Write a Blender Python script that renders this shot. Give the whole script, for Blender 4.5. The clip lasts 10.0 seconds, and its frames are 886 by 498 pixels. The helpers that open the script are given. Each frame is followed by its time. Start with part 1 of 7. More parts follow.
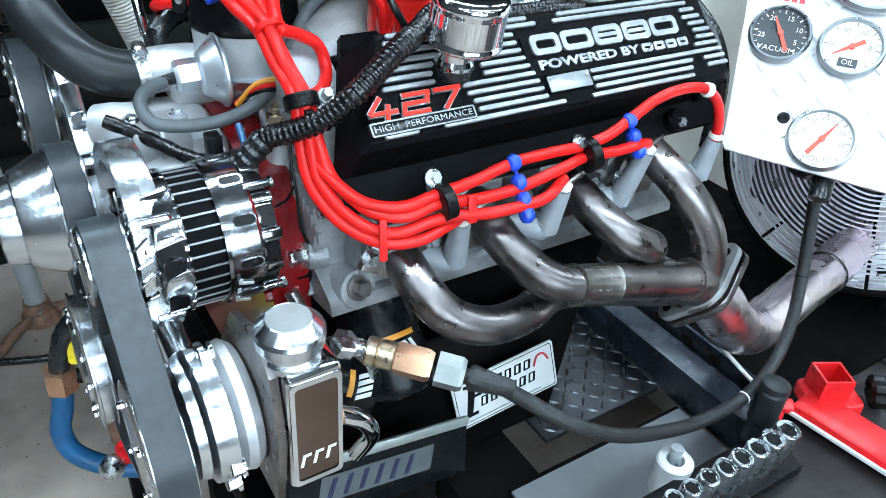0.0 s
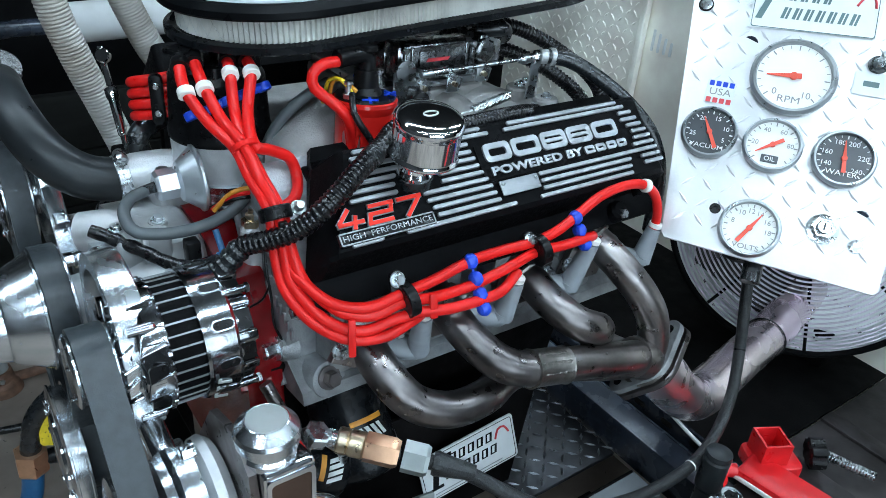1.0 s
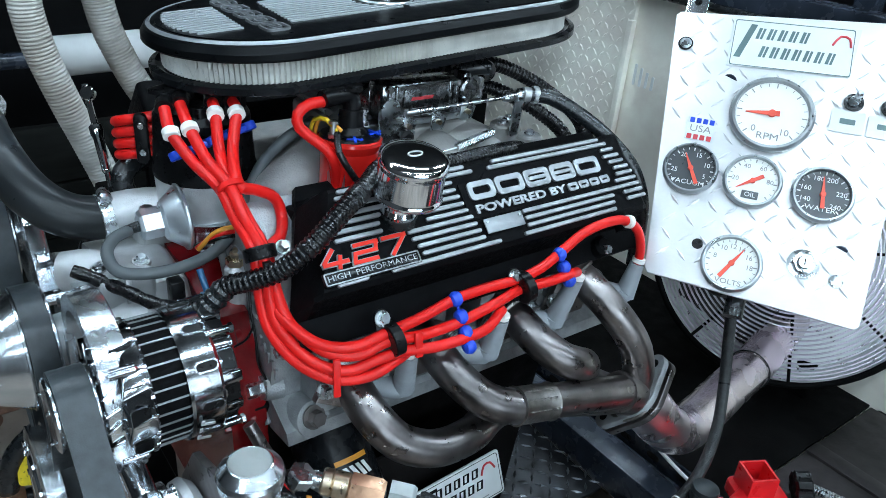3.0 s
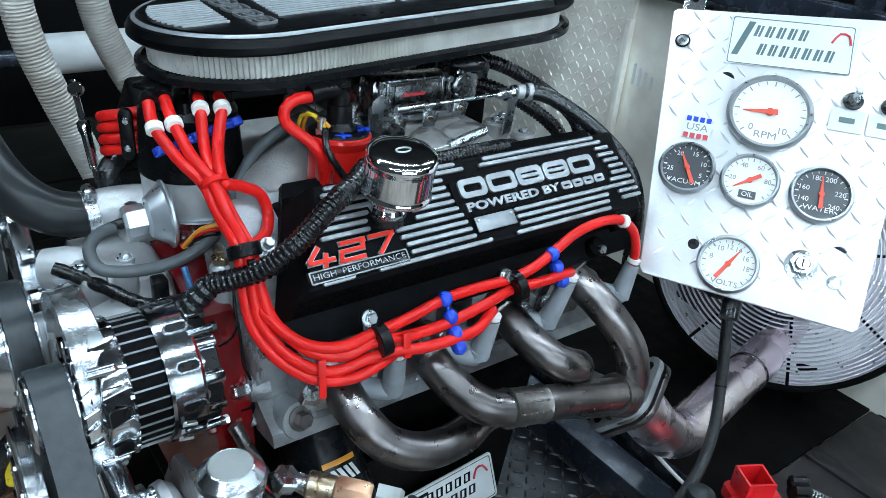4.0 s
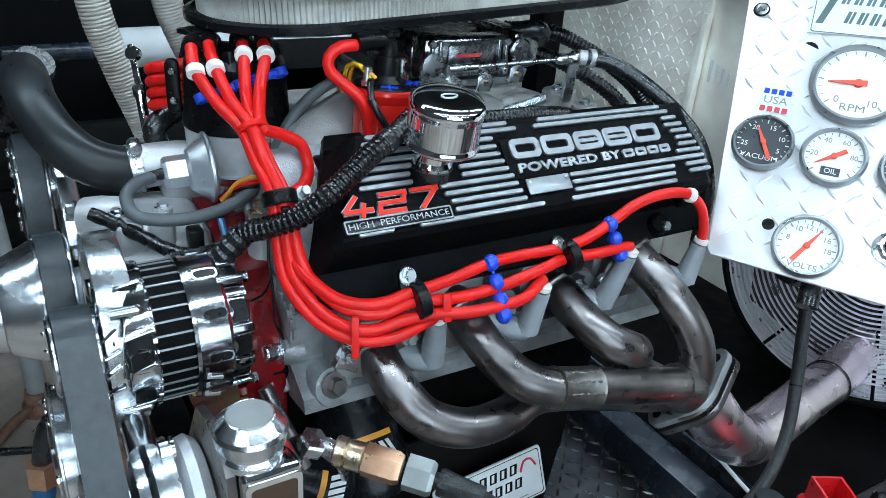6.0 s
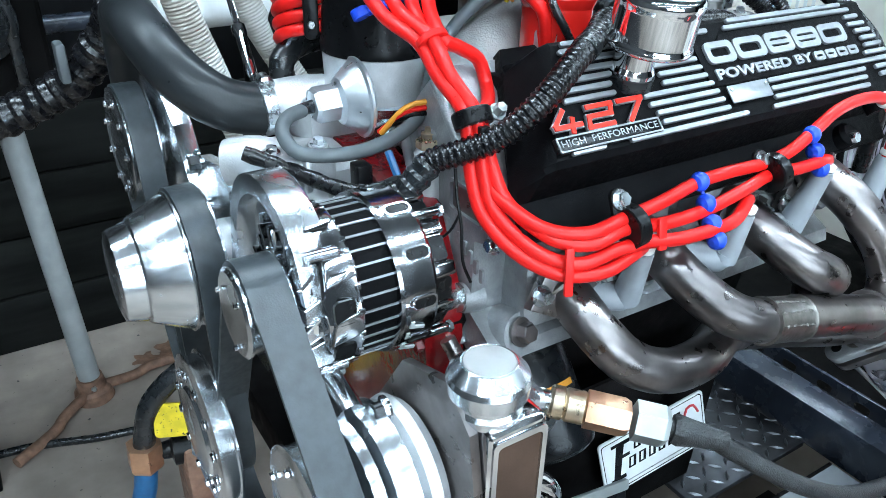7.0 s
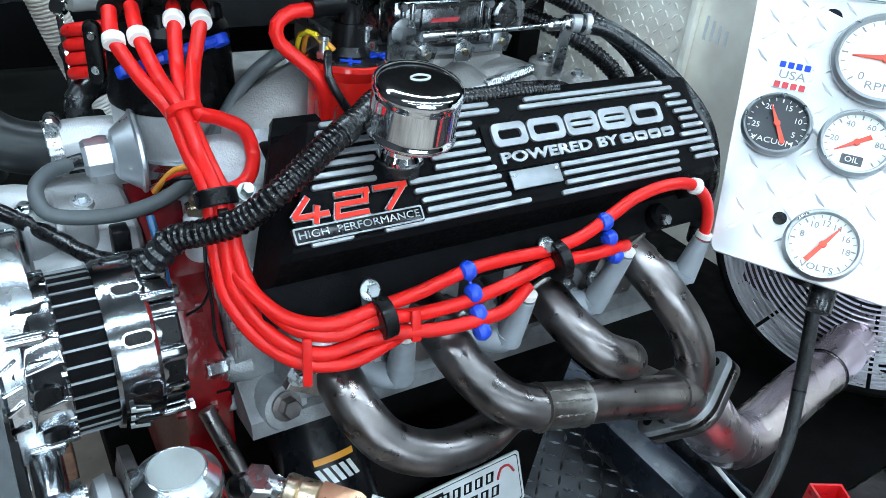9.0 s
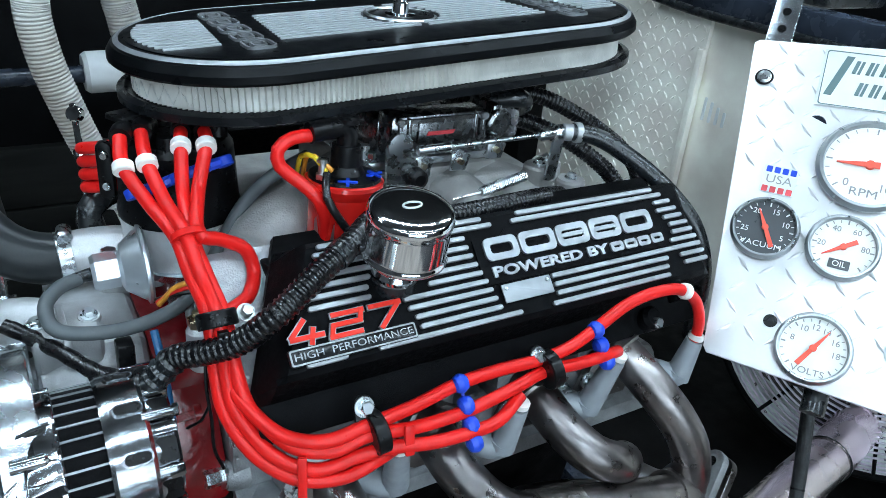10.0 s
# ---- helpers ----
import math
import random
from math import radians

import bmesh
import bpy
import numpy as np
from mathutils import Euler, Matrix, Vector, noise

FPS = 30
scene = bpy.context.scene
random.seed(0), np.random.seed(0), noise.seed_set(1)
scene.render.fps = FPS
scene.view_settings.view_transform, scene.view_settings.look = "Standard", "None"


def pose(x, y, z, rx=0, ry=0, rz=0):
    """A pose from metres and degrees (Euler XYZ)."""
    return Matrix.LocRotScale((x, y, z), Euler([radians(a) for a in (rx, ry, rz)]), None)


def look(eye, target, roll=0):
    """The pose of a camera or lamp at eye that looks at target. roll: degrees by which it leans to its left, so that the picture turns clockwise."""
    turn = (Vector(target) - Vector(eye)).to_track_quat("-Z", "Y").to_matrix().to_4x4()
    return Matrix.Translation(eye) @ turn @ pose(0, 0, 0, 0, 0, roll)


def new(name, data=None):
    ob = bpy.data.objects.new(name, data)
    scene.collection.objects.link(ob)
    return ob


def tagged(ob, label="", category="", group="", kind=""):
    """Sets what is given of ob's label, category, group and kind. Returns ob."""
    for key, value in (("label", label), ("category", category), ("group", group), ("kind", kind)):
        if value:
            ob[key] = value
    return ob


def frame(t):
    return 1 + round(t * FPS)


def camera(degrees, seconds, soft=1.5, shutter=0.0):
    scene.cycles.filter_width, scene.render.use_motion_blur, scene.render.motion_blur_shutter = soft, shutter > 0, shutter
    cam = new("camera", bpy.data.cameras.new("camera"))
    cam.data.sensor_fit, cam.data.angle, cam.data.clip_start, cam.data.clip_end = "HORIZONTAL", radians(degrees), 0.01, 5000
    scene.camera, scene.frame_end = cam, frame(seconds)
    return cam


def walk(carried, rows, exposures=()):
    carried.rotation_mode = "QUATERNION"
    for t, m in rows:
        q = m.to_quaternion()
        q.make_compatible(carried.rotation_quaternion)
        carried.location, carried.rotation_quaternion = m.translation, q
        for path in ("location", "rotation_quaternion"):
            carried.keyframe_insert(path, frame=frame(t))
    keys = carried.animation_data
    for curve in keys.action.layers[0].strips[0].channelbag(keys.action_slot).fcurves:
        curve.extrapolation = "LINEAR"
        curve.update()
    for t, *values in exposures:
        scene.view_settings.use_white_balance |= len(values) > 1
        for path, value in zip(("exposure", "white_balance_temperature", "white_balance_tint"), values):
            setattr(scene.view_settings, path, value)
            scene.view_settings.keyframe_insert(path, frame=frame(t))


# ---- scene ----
cam = camera(60.5, 10.0, soft=0.8)
PATH = [
    (0, (0.031, 0.15, 1.532), (0.979, 1.52, 0.425), 4.5),
    (0.5, (0.017, 0.133, 1.584), (1.037, 1.514, 0.559), 4.8),
    (1, (0.013, 0.13, 1.608), (1.069, 1.503, 0.608), 5.0),
    (1.5, (0.011, 0.13, 1.62), (1.089, 1.504, 0.646), 5.1),
    (2, (0.013, 0.132, 1.623), (1.105, 1.51, 0.669), 5.1),
    (2.5, (0.012, 0.132, 1.622), (1.113, 1.512, 0.682), 5.2),
    (4, (0.033, 0.135, 1.61), (1.133, 1.522, 0.679), 5.4),
    (4.5, (0.044, 0.132, 1.605), (1.135, 1.529, 0.679), 5.3),
    (5, (0.057, 0.135, 1.599), (1.125, 1.564, 0.697), 4.8),
    (5.2, (0.061, 0.135, 1.598), (1.12, 1.577, 0.703), 4.7),
    (6.3, (0.066, 0.129, 1.485), (0.999, 1.653, 0.587), 4.6),
    (6.5, (0.029, 0.169, 1.458), (0.956, 1.683, 0.538), 4.6),
    (7, (-0.049, 0.268, 1.456), (0.902, 1.747, 0.502), 1.3),
    (7.5, (-0.049, 0.271, 1.465), (0.971, 1.688, 0.488), 1.3),
    (8, (0.042, 0.238, 1.481), (1.071, 1.63, 0.478), 4.4),
    (8.5, (0.116, 0.224, 1.49), (1.133, 1.619, 0.481), 7.5),
    (9, (0.13, 0.226, 1.534), (1.111, 1.644, 0.521), 6.3),
    (9.5, (0.14, 0.222, 1.57), (1.115, 1.685, 0.617), 5.7),
    (10, (0.142, 0.226, 1.59), (1.122, 1.723, 0.696), 5.5),
]
EXPOSURES = [(0.0, 0.86), (0.3, 0.25), (0.7, 0.08), (2.5, 0.08), (5.2, 0.08), (6.3, 0.35), (7.0, 1.05), (7.5, 1.17), (8.0, 0.74), (9.0, 0.37), (9.5, 0.37), (10.0, 0.18)]
walk(cam, [(t, look(eye, target, roll)) for t, eye, target, roll in PATH], EXPOSURES)

# ---- world and light ----
world = bpy.data.worlds.new("workshop_air")
scene.world = world
world.use_nodes = True
world.node_tree.nodes["Background"].inputs[0].default_value = (0.75, 0.85, 1, 1)
world.node_tree.nodes["Background"].inputs[1].default_value = 0.02
TUBE_GLOW = 45.0


# ---- materials ----
def surface(name, col, rough=0.5, metal=0.0, var=0.18, scale=30, bump=0.15, bscale=400, coat=0.0, second=None, amount=0.4, wear=None, stretch=(1, 1, 1), spec=0.5):
    """A node material with two scales of colour variation, uneven gloss and fine relief. wear: (colour, threshold)."""
    m = bpy.data.materials.new(name)
    m.use_nodes = True
    nt = m.node_tree
    b = nt.nodes["Principled BSDF"]
    tc = nt.nodes.new("ShaderNodeTexCoord")
    mp = nt.nodes.new("ShaderNodeMapping")
    mp.inputs["Scale"].default_value = stretch
    nt.links.new(tc.outputs["Object"], mp.inputs["Vector"])

    def noise_tex(sc, detail=4):
        n = nt.nodes.new("ShaderNodeTexNoise")
        n.inputs["Scale"].default_value = sc
        n.inputs["Detail"].default_value = detail
        nt.links.new(mp.outputs["Vector"], n.inputs["Vector"])
        return n.outputs["Fac"]

    def ramp(src, a, c, lo=0.35, hi=0.65):
        r = nt.nodes.new("ShaderNodeValToRGB")
        r.color_ramp.elements[0].position, r.color_ramp.elements[1].position = lo, hi
        r.color_ramp.elements[0].color, r.color_ramp.elements[1].color = (*a, 1), (*c, 1)
        nt.links.new(src, r.inputs["Fac"])
        return r.outputs["Color"]

    def mix(fac, a, c):
        x = nt.nodes.new("ShaderNodeMix")
        x.data_type = "RGBA"
        nt.links.new(fac, x.inputs["Factor"])
        nt.links.new(a, x.inputs["A"])
        nt.links.new(c, x.inputs["B"])
        return x.outputs["Result"]

    lo = [c * (1 - var) for c in col]
    hi = [min(1, c * (1 + var)) for c in col]
    colour = ramp(noise_tex(scale), lo, hi)
    if second:
        f = ramp(noise_tex(scale * 0.3, 6), (0, 0, 0), (amount,) * 3, 0.45, 0.7)
        s = nt.nodes.new("ShaderNodeRGB")
        s.outputs[0].default_value = (*second, 1)
        colour = mix(f, colour, s.outputs[0])
    if wear:
        f = ramp(noise_tex(bscale * 0.5, 8), (0, 0, 0), (1, 1, 1), wear[1], wear[1] + 0.04)
        s = nt.nodes.new("ShaderNodeRGB")
        s.outputs[0].default_value = (*wear[0], 1)
        colour = mix(f, colour, s.outputs[0])
    nt.links.new(colour, b.inputs["Base Color"])
    rr = nt.nodes.new("ShaderNodeMapRange")
    nt.links.new(noise_tex(scale * 2.3), rr.inputs["Value"])
    rr.inputs["From Min"].default_value, rr.inputs["From Max"].default_value = 0.3, 0.7
    rr.inputs["To Min"].default_value, rr.inputs["To Max"].default_value = max(0.02, rough * 0.75), min(1, rough * 1.25)
    nt.links.new(rr.outputs["Result"], b.inputs["Roughness"])
    b.inputs["Metallic"].default_value = metal
    b.inputs["Specular IOR Level"].default_value = spec
    b.inputs["Coat Weight"].default_value = coat
    b.inputs["Coat Roughness"].default_value = 0.08
    if bump:
        bp = nt.nodes.new("ShaderNodeBump")
        bp.inputs["Strength"].default_value = bump
        bp.inputs["Distance"].default_value = 0.001
        nt.links.new(noise_tex(bscale, 3), bp.inputs["Height"])
        nt.links.new(bp.outputs["Normal"], b.inputs["Normal"])
    return m


def glow(name, col, strength):
    m = bpy.data.materials.new(name)
    m.use_nodes = True
    b = m.node_tree.nodes["Principled BSDF"]
    b.inputs["Base Color"].default_value = (*col, 1)
    b.inputs["Emission Color"].default_value = (*col, 1)
    b.inputs["Emission Strength"].default_value = strength
    return m


CHROME = surface("chrome", (0.78, 0.8, 0.82), 0.07, 1, var=0.03, scale=12, bump=0)
CHROME_CAST = surface("chromed_casting", (0.42, 0.44, 0.46), 0.15, 1, var=0.3, scale=30, bump=0.3, bscale=60, second=(0.12, 0.12, 0.13), amount=0.8)
LID_BLACK = surface("gloss_black_lid_paint", (0.003, 0.0034, 0.004), 0.34, 0, var=0.2, scale=18, bump=0.12, bscale=900, spec=0.1)
POLISHED = surface("polished_aluminium", (0.72, 0.76, 0.79), 0.23, 1, var=0.06, scale=14, bump=0)
BRUSHED = surface("brushed_aluminium", (0.72, 0.74, 0.76), 0.34, 1, var=0.1, scale=80, bump=0.12, bscale=700)
CAST = surface("cast_aluminium", (0.36, 0.37, 0.38), 0.46, 0.6, var=0.2, scale=40, bump=0.6, bscale=500, second=(0.13, 0.13, 0.13), amount=0.7)
SATIN = surface("satin_aluminium", (0.62, 0.63, 0.64), 0.46, 0.55, var=0.14, scale=30, bump=0.4, bscale=600, second=(0.36, 0.36, 0.36), amount=0.6)
STEEL = surface("zinc_steel", (0.6, 0.63, 0.65), 0.28, 1, var=0.06, scale=40, bump=0.02)
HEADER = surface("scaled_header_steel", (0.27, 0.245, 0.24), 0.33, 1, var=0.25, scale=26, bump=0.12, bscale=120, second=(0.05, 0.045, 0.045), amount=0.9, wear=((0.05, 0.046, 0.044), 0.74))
WELD = surface("weld_bead", (0.22, 0.205, 0.19), 0.4, 1, var=0.2, scale=120, bump=0.3, bscale=300)
PIPE = surface("stainless_pipe", (0.8, 0.7, 0.72), 0.27, 1, var=0.12, scale=8, bump=0.04, bscale=60, second=(0.5, 0.4, 0.42), amount=0.7)
BLACK = surface("black_crinkle_paint", (0.003, 0.003, 0.0035), 0.5, 0, var=0.3, scale=90, bump=0.3, bscale=1400, spec=0.05)
SATIN_BLACK = surface("satin_black_paint", (0.005, 0.0058, 0.007), 0.26, 0, var=0.15, scale=18, bump=0.03, bscale=500, spec=0.22)
PLASTIC = surface("black_plastic", (0.004, 0.004, 0.0045), 0.32, 0, var=0.25, scale=60, bump=0.06, spec=0.2)
RUBBER = surface("black_rubber", (0.009, 0.0105, 0.012), 0.27, 0, var=0.2, scale=30, bump=0.08, bscale=300, second=(0.02, 0.024, 0.027), amount=0.4, spec=0.6)
HOSE_RUBBER = surface("moulded_hose_rubber", (0.014, 0.016, 0.0175), 0.34, 0, var=0.25, scale=14, bump=0.1, bscale=200, second=(0.03, 0.034, 0.036), amount=0.5, spec=0.3)
BELT = surface("belt_rubber", (0.028, 0.034, 0.038), 0.4, 0, var=0.2, scale=80, bump=0.15, bscale=700, second=(0.05, 0.06, 0.066), amount=0.4)
LOOM = surface("conduit_plastic", (0.004, 0.004, 0.005), 0.27, 0, var=0.2, scale=60, bump=0.03, spec=0.5)
RED_WIRE = surface("red_silicone_wire", (0.7, 0.012, 0.01), 0.36, 0, var=0.08, scale=40, bump=0.03, bscale=300, spec=0.3)
RED_PAINT = surface("red_engine_paint", (0.22, 0.003, 0.005), 0.2, 0, var=0.25, scale=30, bump=0.7, bscale=110, second=(0.1, 0.002, 0.003), amount=0.7, coat=0.4)
NUMERAL_RED = surface("numeral_red", (0.82, 0.03, 0.015), 0.5, 0, var=0.05, bump=0.02, spec=0.2)
# brown metal holding a painted reflection for the reservoir face
FLOOR_REFLECTION = surface("painted_floor_reflection", (0.2, 0.14, 0.115), 0.12, 1, var=0.1, scale=20, bump=0.02)
RED_CAN = surface("red_coil_enamel", (0.6, 0.014, 0.01), 0.22, 0, var=0.06, scale=30, bump=0.02, coat=0.5)
RED_TOOL = surface("red_tool_paint", (0.68, 0.012, 0.016), 0.34, 0, var=0.1, scale=30, bump=0.08)
BLUE = surface("blue_nylon", (0.01, 0.06, 0.55), 0.35, 0, var=0.1, bump=0.03)
BLUE_HOSE = surface("blue_air_hose", (0.01, 0.1, 0.24), 0.4, 0, var=0.15, bump=0.1)
GREY_BOOT = surface("grey_silicone_boot", (0.26, 0.28, 0.3), 0.5, 0, var=0.06, scale=60, bump=0.05)
WHITE_TAG = surface("white_plastic", (0.78, 0.76, 0.72), 0.5, 0, var=0.06, bump=0.05)
PAPER = surface("filter_gauze", (0.62, 0.61, 0.57), 0.75, 0, var=0.14, scale=40, bump=0.3, bscale=900, second=(0.36, 0.35, 0.32), amount=0.6)
BRASS = surface("brass", (0.56, 0.44, 0.3), 0.32, 1, var=0.2, scale=60, bump=0.1, second=(0.5, 0.5, 0.47), amount=0.7)
COPPER = surface("bronze_fitting", (0.6, 0.35, 0.22), 0.36, 0.9, var=0.12, scale=50, bump=0.15)
GREY_ZINC = surface("grey_zinc_fitting", (0.4, 0.43, 0.42), 0.4, 0.8, var=0.1, bump=0.1)
BRAID = surface("braided_sleeve", (0.008, 0.009, 0.01), 0.4, 0, var=0.6, scale=420, bump=1.0, bscale=700, second=(0.035, 0.038, 0.04), amount=0.6)
PANEL = surface("bright_aluminium_tread_plate", (0.79, 0.785, 0.79), 0.42, 0.5, var=0.05, scale=24, bump=0.12, bscale=250)
WALL_PLATE = surface("dull_aluminium_tread_plate", (0.95, 0.88, 0.79), 0.42, 0.15, var=0.12, scale=9, bump=0.3, bscale=200, second=(0.7, 0.64, 0.57), amount=0.5)
DARK_PLATE = surface("dark_tread_plate", (0.03, 0.031, 0.035), 0.42, 0.6, var=0.4, scale=20, bump=0.2, bscale=250, second=(0.009, 0.009, 0.01), amount=0.8)
TREAD = surface("rubbed_tread_marks", (0.19, 0.2, 0.215), 0.34, 0.9, var=0.3, scale=40, bump=0.1, second=(0.05, 0.05, 0.055), amount=0.7)
GREY_PAINT = surface("dark_blue_grey_frame_paint", (0.035, 0.045, 0.065), 0.26, 0.1, var=0.25, scale=14, bump=0.12, second=(0.008, 0.01, 0.014), amount=0.8)
DARK = surface("near_black_paint", (0.003, 0.003, 0.003), 0.6, 0, var=0.4, scale=12, bump=0.3, second=(0.012, 0.01, 0.01), amount=0.5, spec=0.03)
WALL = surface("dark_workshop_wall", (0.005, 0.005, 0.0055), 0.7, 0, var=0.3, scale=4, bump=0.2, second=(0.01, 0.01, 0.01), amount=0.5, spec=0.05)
UNSEEN_WALL = surface("unseen_dark_wall", (0.045, 0.045, 0.048), 0.7, 0, var=0.1, scale=4, bump=0.2, second=(0.03, 0.03, 0.03), amount=0.5)
CEIL = surface("unseen_ceiling", (0.05, 0.052, 0.055), 0.8, 0, var=0.08, scale=3, bump=0.1)
FLOOR = surface("stained_concrete", (0.38, 0.315, 0.27), 0.6, 0, var=0.22, scale=6, bump=0.3, bscale=120, second=(0.13, 0.11, 0.1), amount=0.7, wear=((0.06, 0.055, 0.05), 0.68))
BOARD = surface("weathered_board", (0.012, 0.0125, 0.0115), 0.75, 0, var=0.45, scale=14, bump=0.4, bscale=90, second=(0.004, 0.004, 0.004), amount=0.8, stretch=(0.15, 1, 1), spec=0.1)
POST = surface("grey_post_paint", (0.36, 0.38, 0.38), 0.45, 0.2, var=0.12, scale=16, bump=0.2)
RUST = surface("rusty_casting", (0.22, 0.12, 0.08), 0.65, 0.1, var=0.3, scale=40, bump=0.5)
HOSE_WHITE = surface("dusty_white_hose", (0.54, 0.53, 0.5), 0.6, 0, var=0.15, scale=20, bump=0.2, second=(0.24, 0.18, 0.13), amount=0.6)
PVC = surface("white_pipe", (0.76, 0.78, 0.78), 0.4, 0, var=0.06, scale=12, bump=0.06)
YELLOW = surface("yellow_plastic", (0.7, 0.52, 0.02), 0.45, 0, var=0.15, scale=60, bump=0.1, wear=((0.03, 0.03, 0.02), 0.62))
FRONT_PLATE = surface("worn_grey_plate", (0.27, 0.285, 0.3), 0.5, 0.2, var=0.12, scale=9, bump=0.15, bscale=200, second=(0.16, 0.16, 0.165), amount=0.5)
MOTTLED = surface("oily_brown_steel", (0.036, 0.031, 0.031), 0.45, 0.1, var=0.5, scale=14, bump=0.5, bscale=90, second=(0.008, 0.007, 0.007), amount=0.9, spec=0.3)
GUARD = surface("violet_grey_guard_wire", (0.7, 0.64, 0.72), 0.33, 1, var=0.15, scale=20, bump=0)
FIN_METAL = surface("bare_machined_fin", (0.28, 0.292, 0.305), 0.4, 0.6, var=0.08, scale=60, bump=0.05, bscale=500)
CARB = surface("dichromate_grey_casting", (0.33, 0.34, 0.35), 0.26, 1, var=0.2, scale=50, bump=0.2, bscale=160)
INTAKE = surface("raw_cast_intake", (0.36, 0.35, 0.34), 0.55, 0.35, var=0.2, scale=24, bump=0.6, bscale=500, second=(0.22, 0.21, 0.2), amount=0.6)
FIN_BRIGHT = surface("bright_lid_fin", (0.42, 0.44, 0.46), 0.42, 0.5, var=0.06, scale=60, bump=0.05)
ZINC = surface("pale_zinc_plating", (0.74, 0.79, 0.83), 0.36, 0.9, var=0.08, scale=30, bump=0.03)
VAC_HOSE = surface("grey_vacuum_rubber", (0.075, 0.085, 0.09), 0.5, 0, var=0.1, scale=30, bump=0.04, bscale=300)
WHITE_FACE = surface("white_dial", (0.82, 0.82, 0.78), 0.5, 0, var=0.02, bump=0)
BLACK_FACE = surface("dark_dial", (0.05, 0.055, 0.06), 0.35, 0, var=0.08, bump=0)
DIAL_INK = surface("dial_ink", (0.24, 0.24, 0.24), 0.6, 0, var=0.05, bump=0)
DIAL_WHITE = surface("dial_white_ink", (0.8, 0.8, 0.8), 0.6, 0, var=0.05, bump=0)
NEEDLE = surface("red_needle", (0.8, 0.09, 0.05), 0.5, 0, var=0.05, bump=0)
BEZEL = surface("satin_bezel", (0.34, 0.36, 0.37), 0.32, 0.9, var=0.06, bump=0.03)
STICKER = surface("white_sticker", (0.72, 0.74, 0.74), 0.4, 0, var=0.04, bump=0.02)
RED_INK = surface("red_ink", (0.6, 0.05, 0.06), 0.45, 0, var=0.1, bump=0.02)
GREEN_INK = surface("grey_green_ink", (0.1, 0.16, 0.16), 0.45, 0, var=0.1, bump=0.02)
NAVY_INK = surface("navy_ink", (0.01, 0.015, 0.05), 0.45, 0, var=0.1, bump=0.02)
ORANGE_INK = surface("orange_ink", (0.75, 0.3, 0.03), 0.45, 0, var=0.1, bump=0.02)
TUBE = glow("lit_tube", (0.69, 0.87, 1.0), TUBE_GLOW)
GLASS = bpy.data.materials.new("gauge_glass")
GLASS.use_nodes = True
_g = GLASS.node_tree.nodes["Principled BSDF"]
_g.inputs["Transmission Weight"].default_value, _g.inputs["Roughness"].default_value, _g.inputs["IOR"].default_value = 1, 0.02, 1.12


# ---- mesh helpers ----
def link(name, bm, material, sharp=0.42):
    """The bmesh as one mesh object, smooth but for edges sharper than the angle."""
    bmesh.ops.recalc_face_normals(bm, faces=bm.faces)
    for f in bm.faces:
        f.smooth = True
    for e in bm.edges:
        if len(e.link_faces) == 2 and e.calc_face_angle(0) > sharp:
            e.smooth = False
    me = bpy.data.meshes.new(name)
    bm.to_mesh(me)
    bm.free()
    me.materials.append(material)
    return new(name, me)


def thing(name, at, label, category, group="", kind=""):
    e = new(name)
    e.empty_display_size = 0.02
    e.matrix_basis = Matrix.Translation(at)
    return tagged(e, label, category, group, kind)


def part(name, bm, material, parent, label="", sharp=0.42):
    ob = link(name, bm, material, sharp) if isinstance(bm, bmesh.types.BMesh) else bm
    ob.parent = parent
    up = parent
    m = Matrix.Identity(4)
    while up:
        m = m @ (up.matrix_basis.inverted() if up.parent is None else Matrix.Identity(4))
        up = up.parent
    ob.matrix_parent_inverse = m if parent.parent is None else Matrix.Identity(4)
    if label:
        ob["label"] = label
    return ob


def single(name, bm, material, label, category, group="", kind="", sharp=0.42):
    return tagged(link(name, bm, material, sharp), label, category, group, kind)


def frame_of(axis, up=(0, 0, 1)):
    w = Vector(axis).normalized()
    u = Vector(up).cross(w)
    if u.length < 1e-4:
        u = Vector((1, 0, 0)).cross(w)
    u.normalize()
    return u, w.cross(u), w


def lathe(at, axis, profile, seg=32, bm=None, wobble=None):
    """A turned body: profile of (distance along the axis, radius)."""
    seg = 16 if 9 < seg < 16 else seg
    bm = bm or bmesh.new()
    u, v, w = frame_of(axis)
    at = Vector(at)
    rings = []
    for d, r in profile:
        ring = []
        for i in range(seg):
            a = 2 * math.pi * i / seg
            k = r * (1 + (wobble(i, d) if wobble else 0))
            ring.append(bm.verts.new(at + w * d + (u * math.cos(a) + v * math.sin(a)) * max(k, 1e-5)))
        rings.append(ring)
    for p, q in zip(rings, rings[1:]):
        for i in range(seg):
            j = (i + 1) % seg
            bm.faces.new((p[i], p[j], q[j], q[i]))
    bm.faces.new(rings[0][::-1])
    bm.faces.new(rings[-1])
    return bm


def hexnut(at, axis, r, h, bm=None):
    return lathe(at, axis, [(0, r), (h * 0.85, r), (h, r * 0.86)], 6, bm)


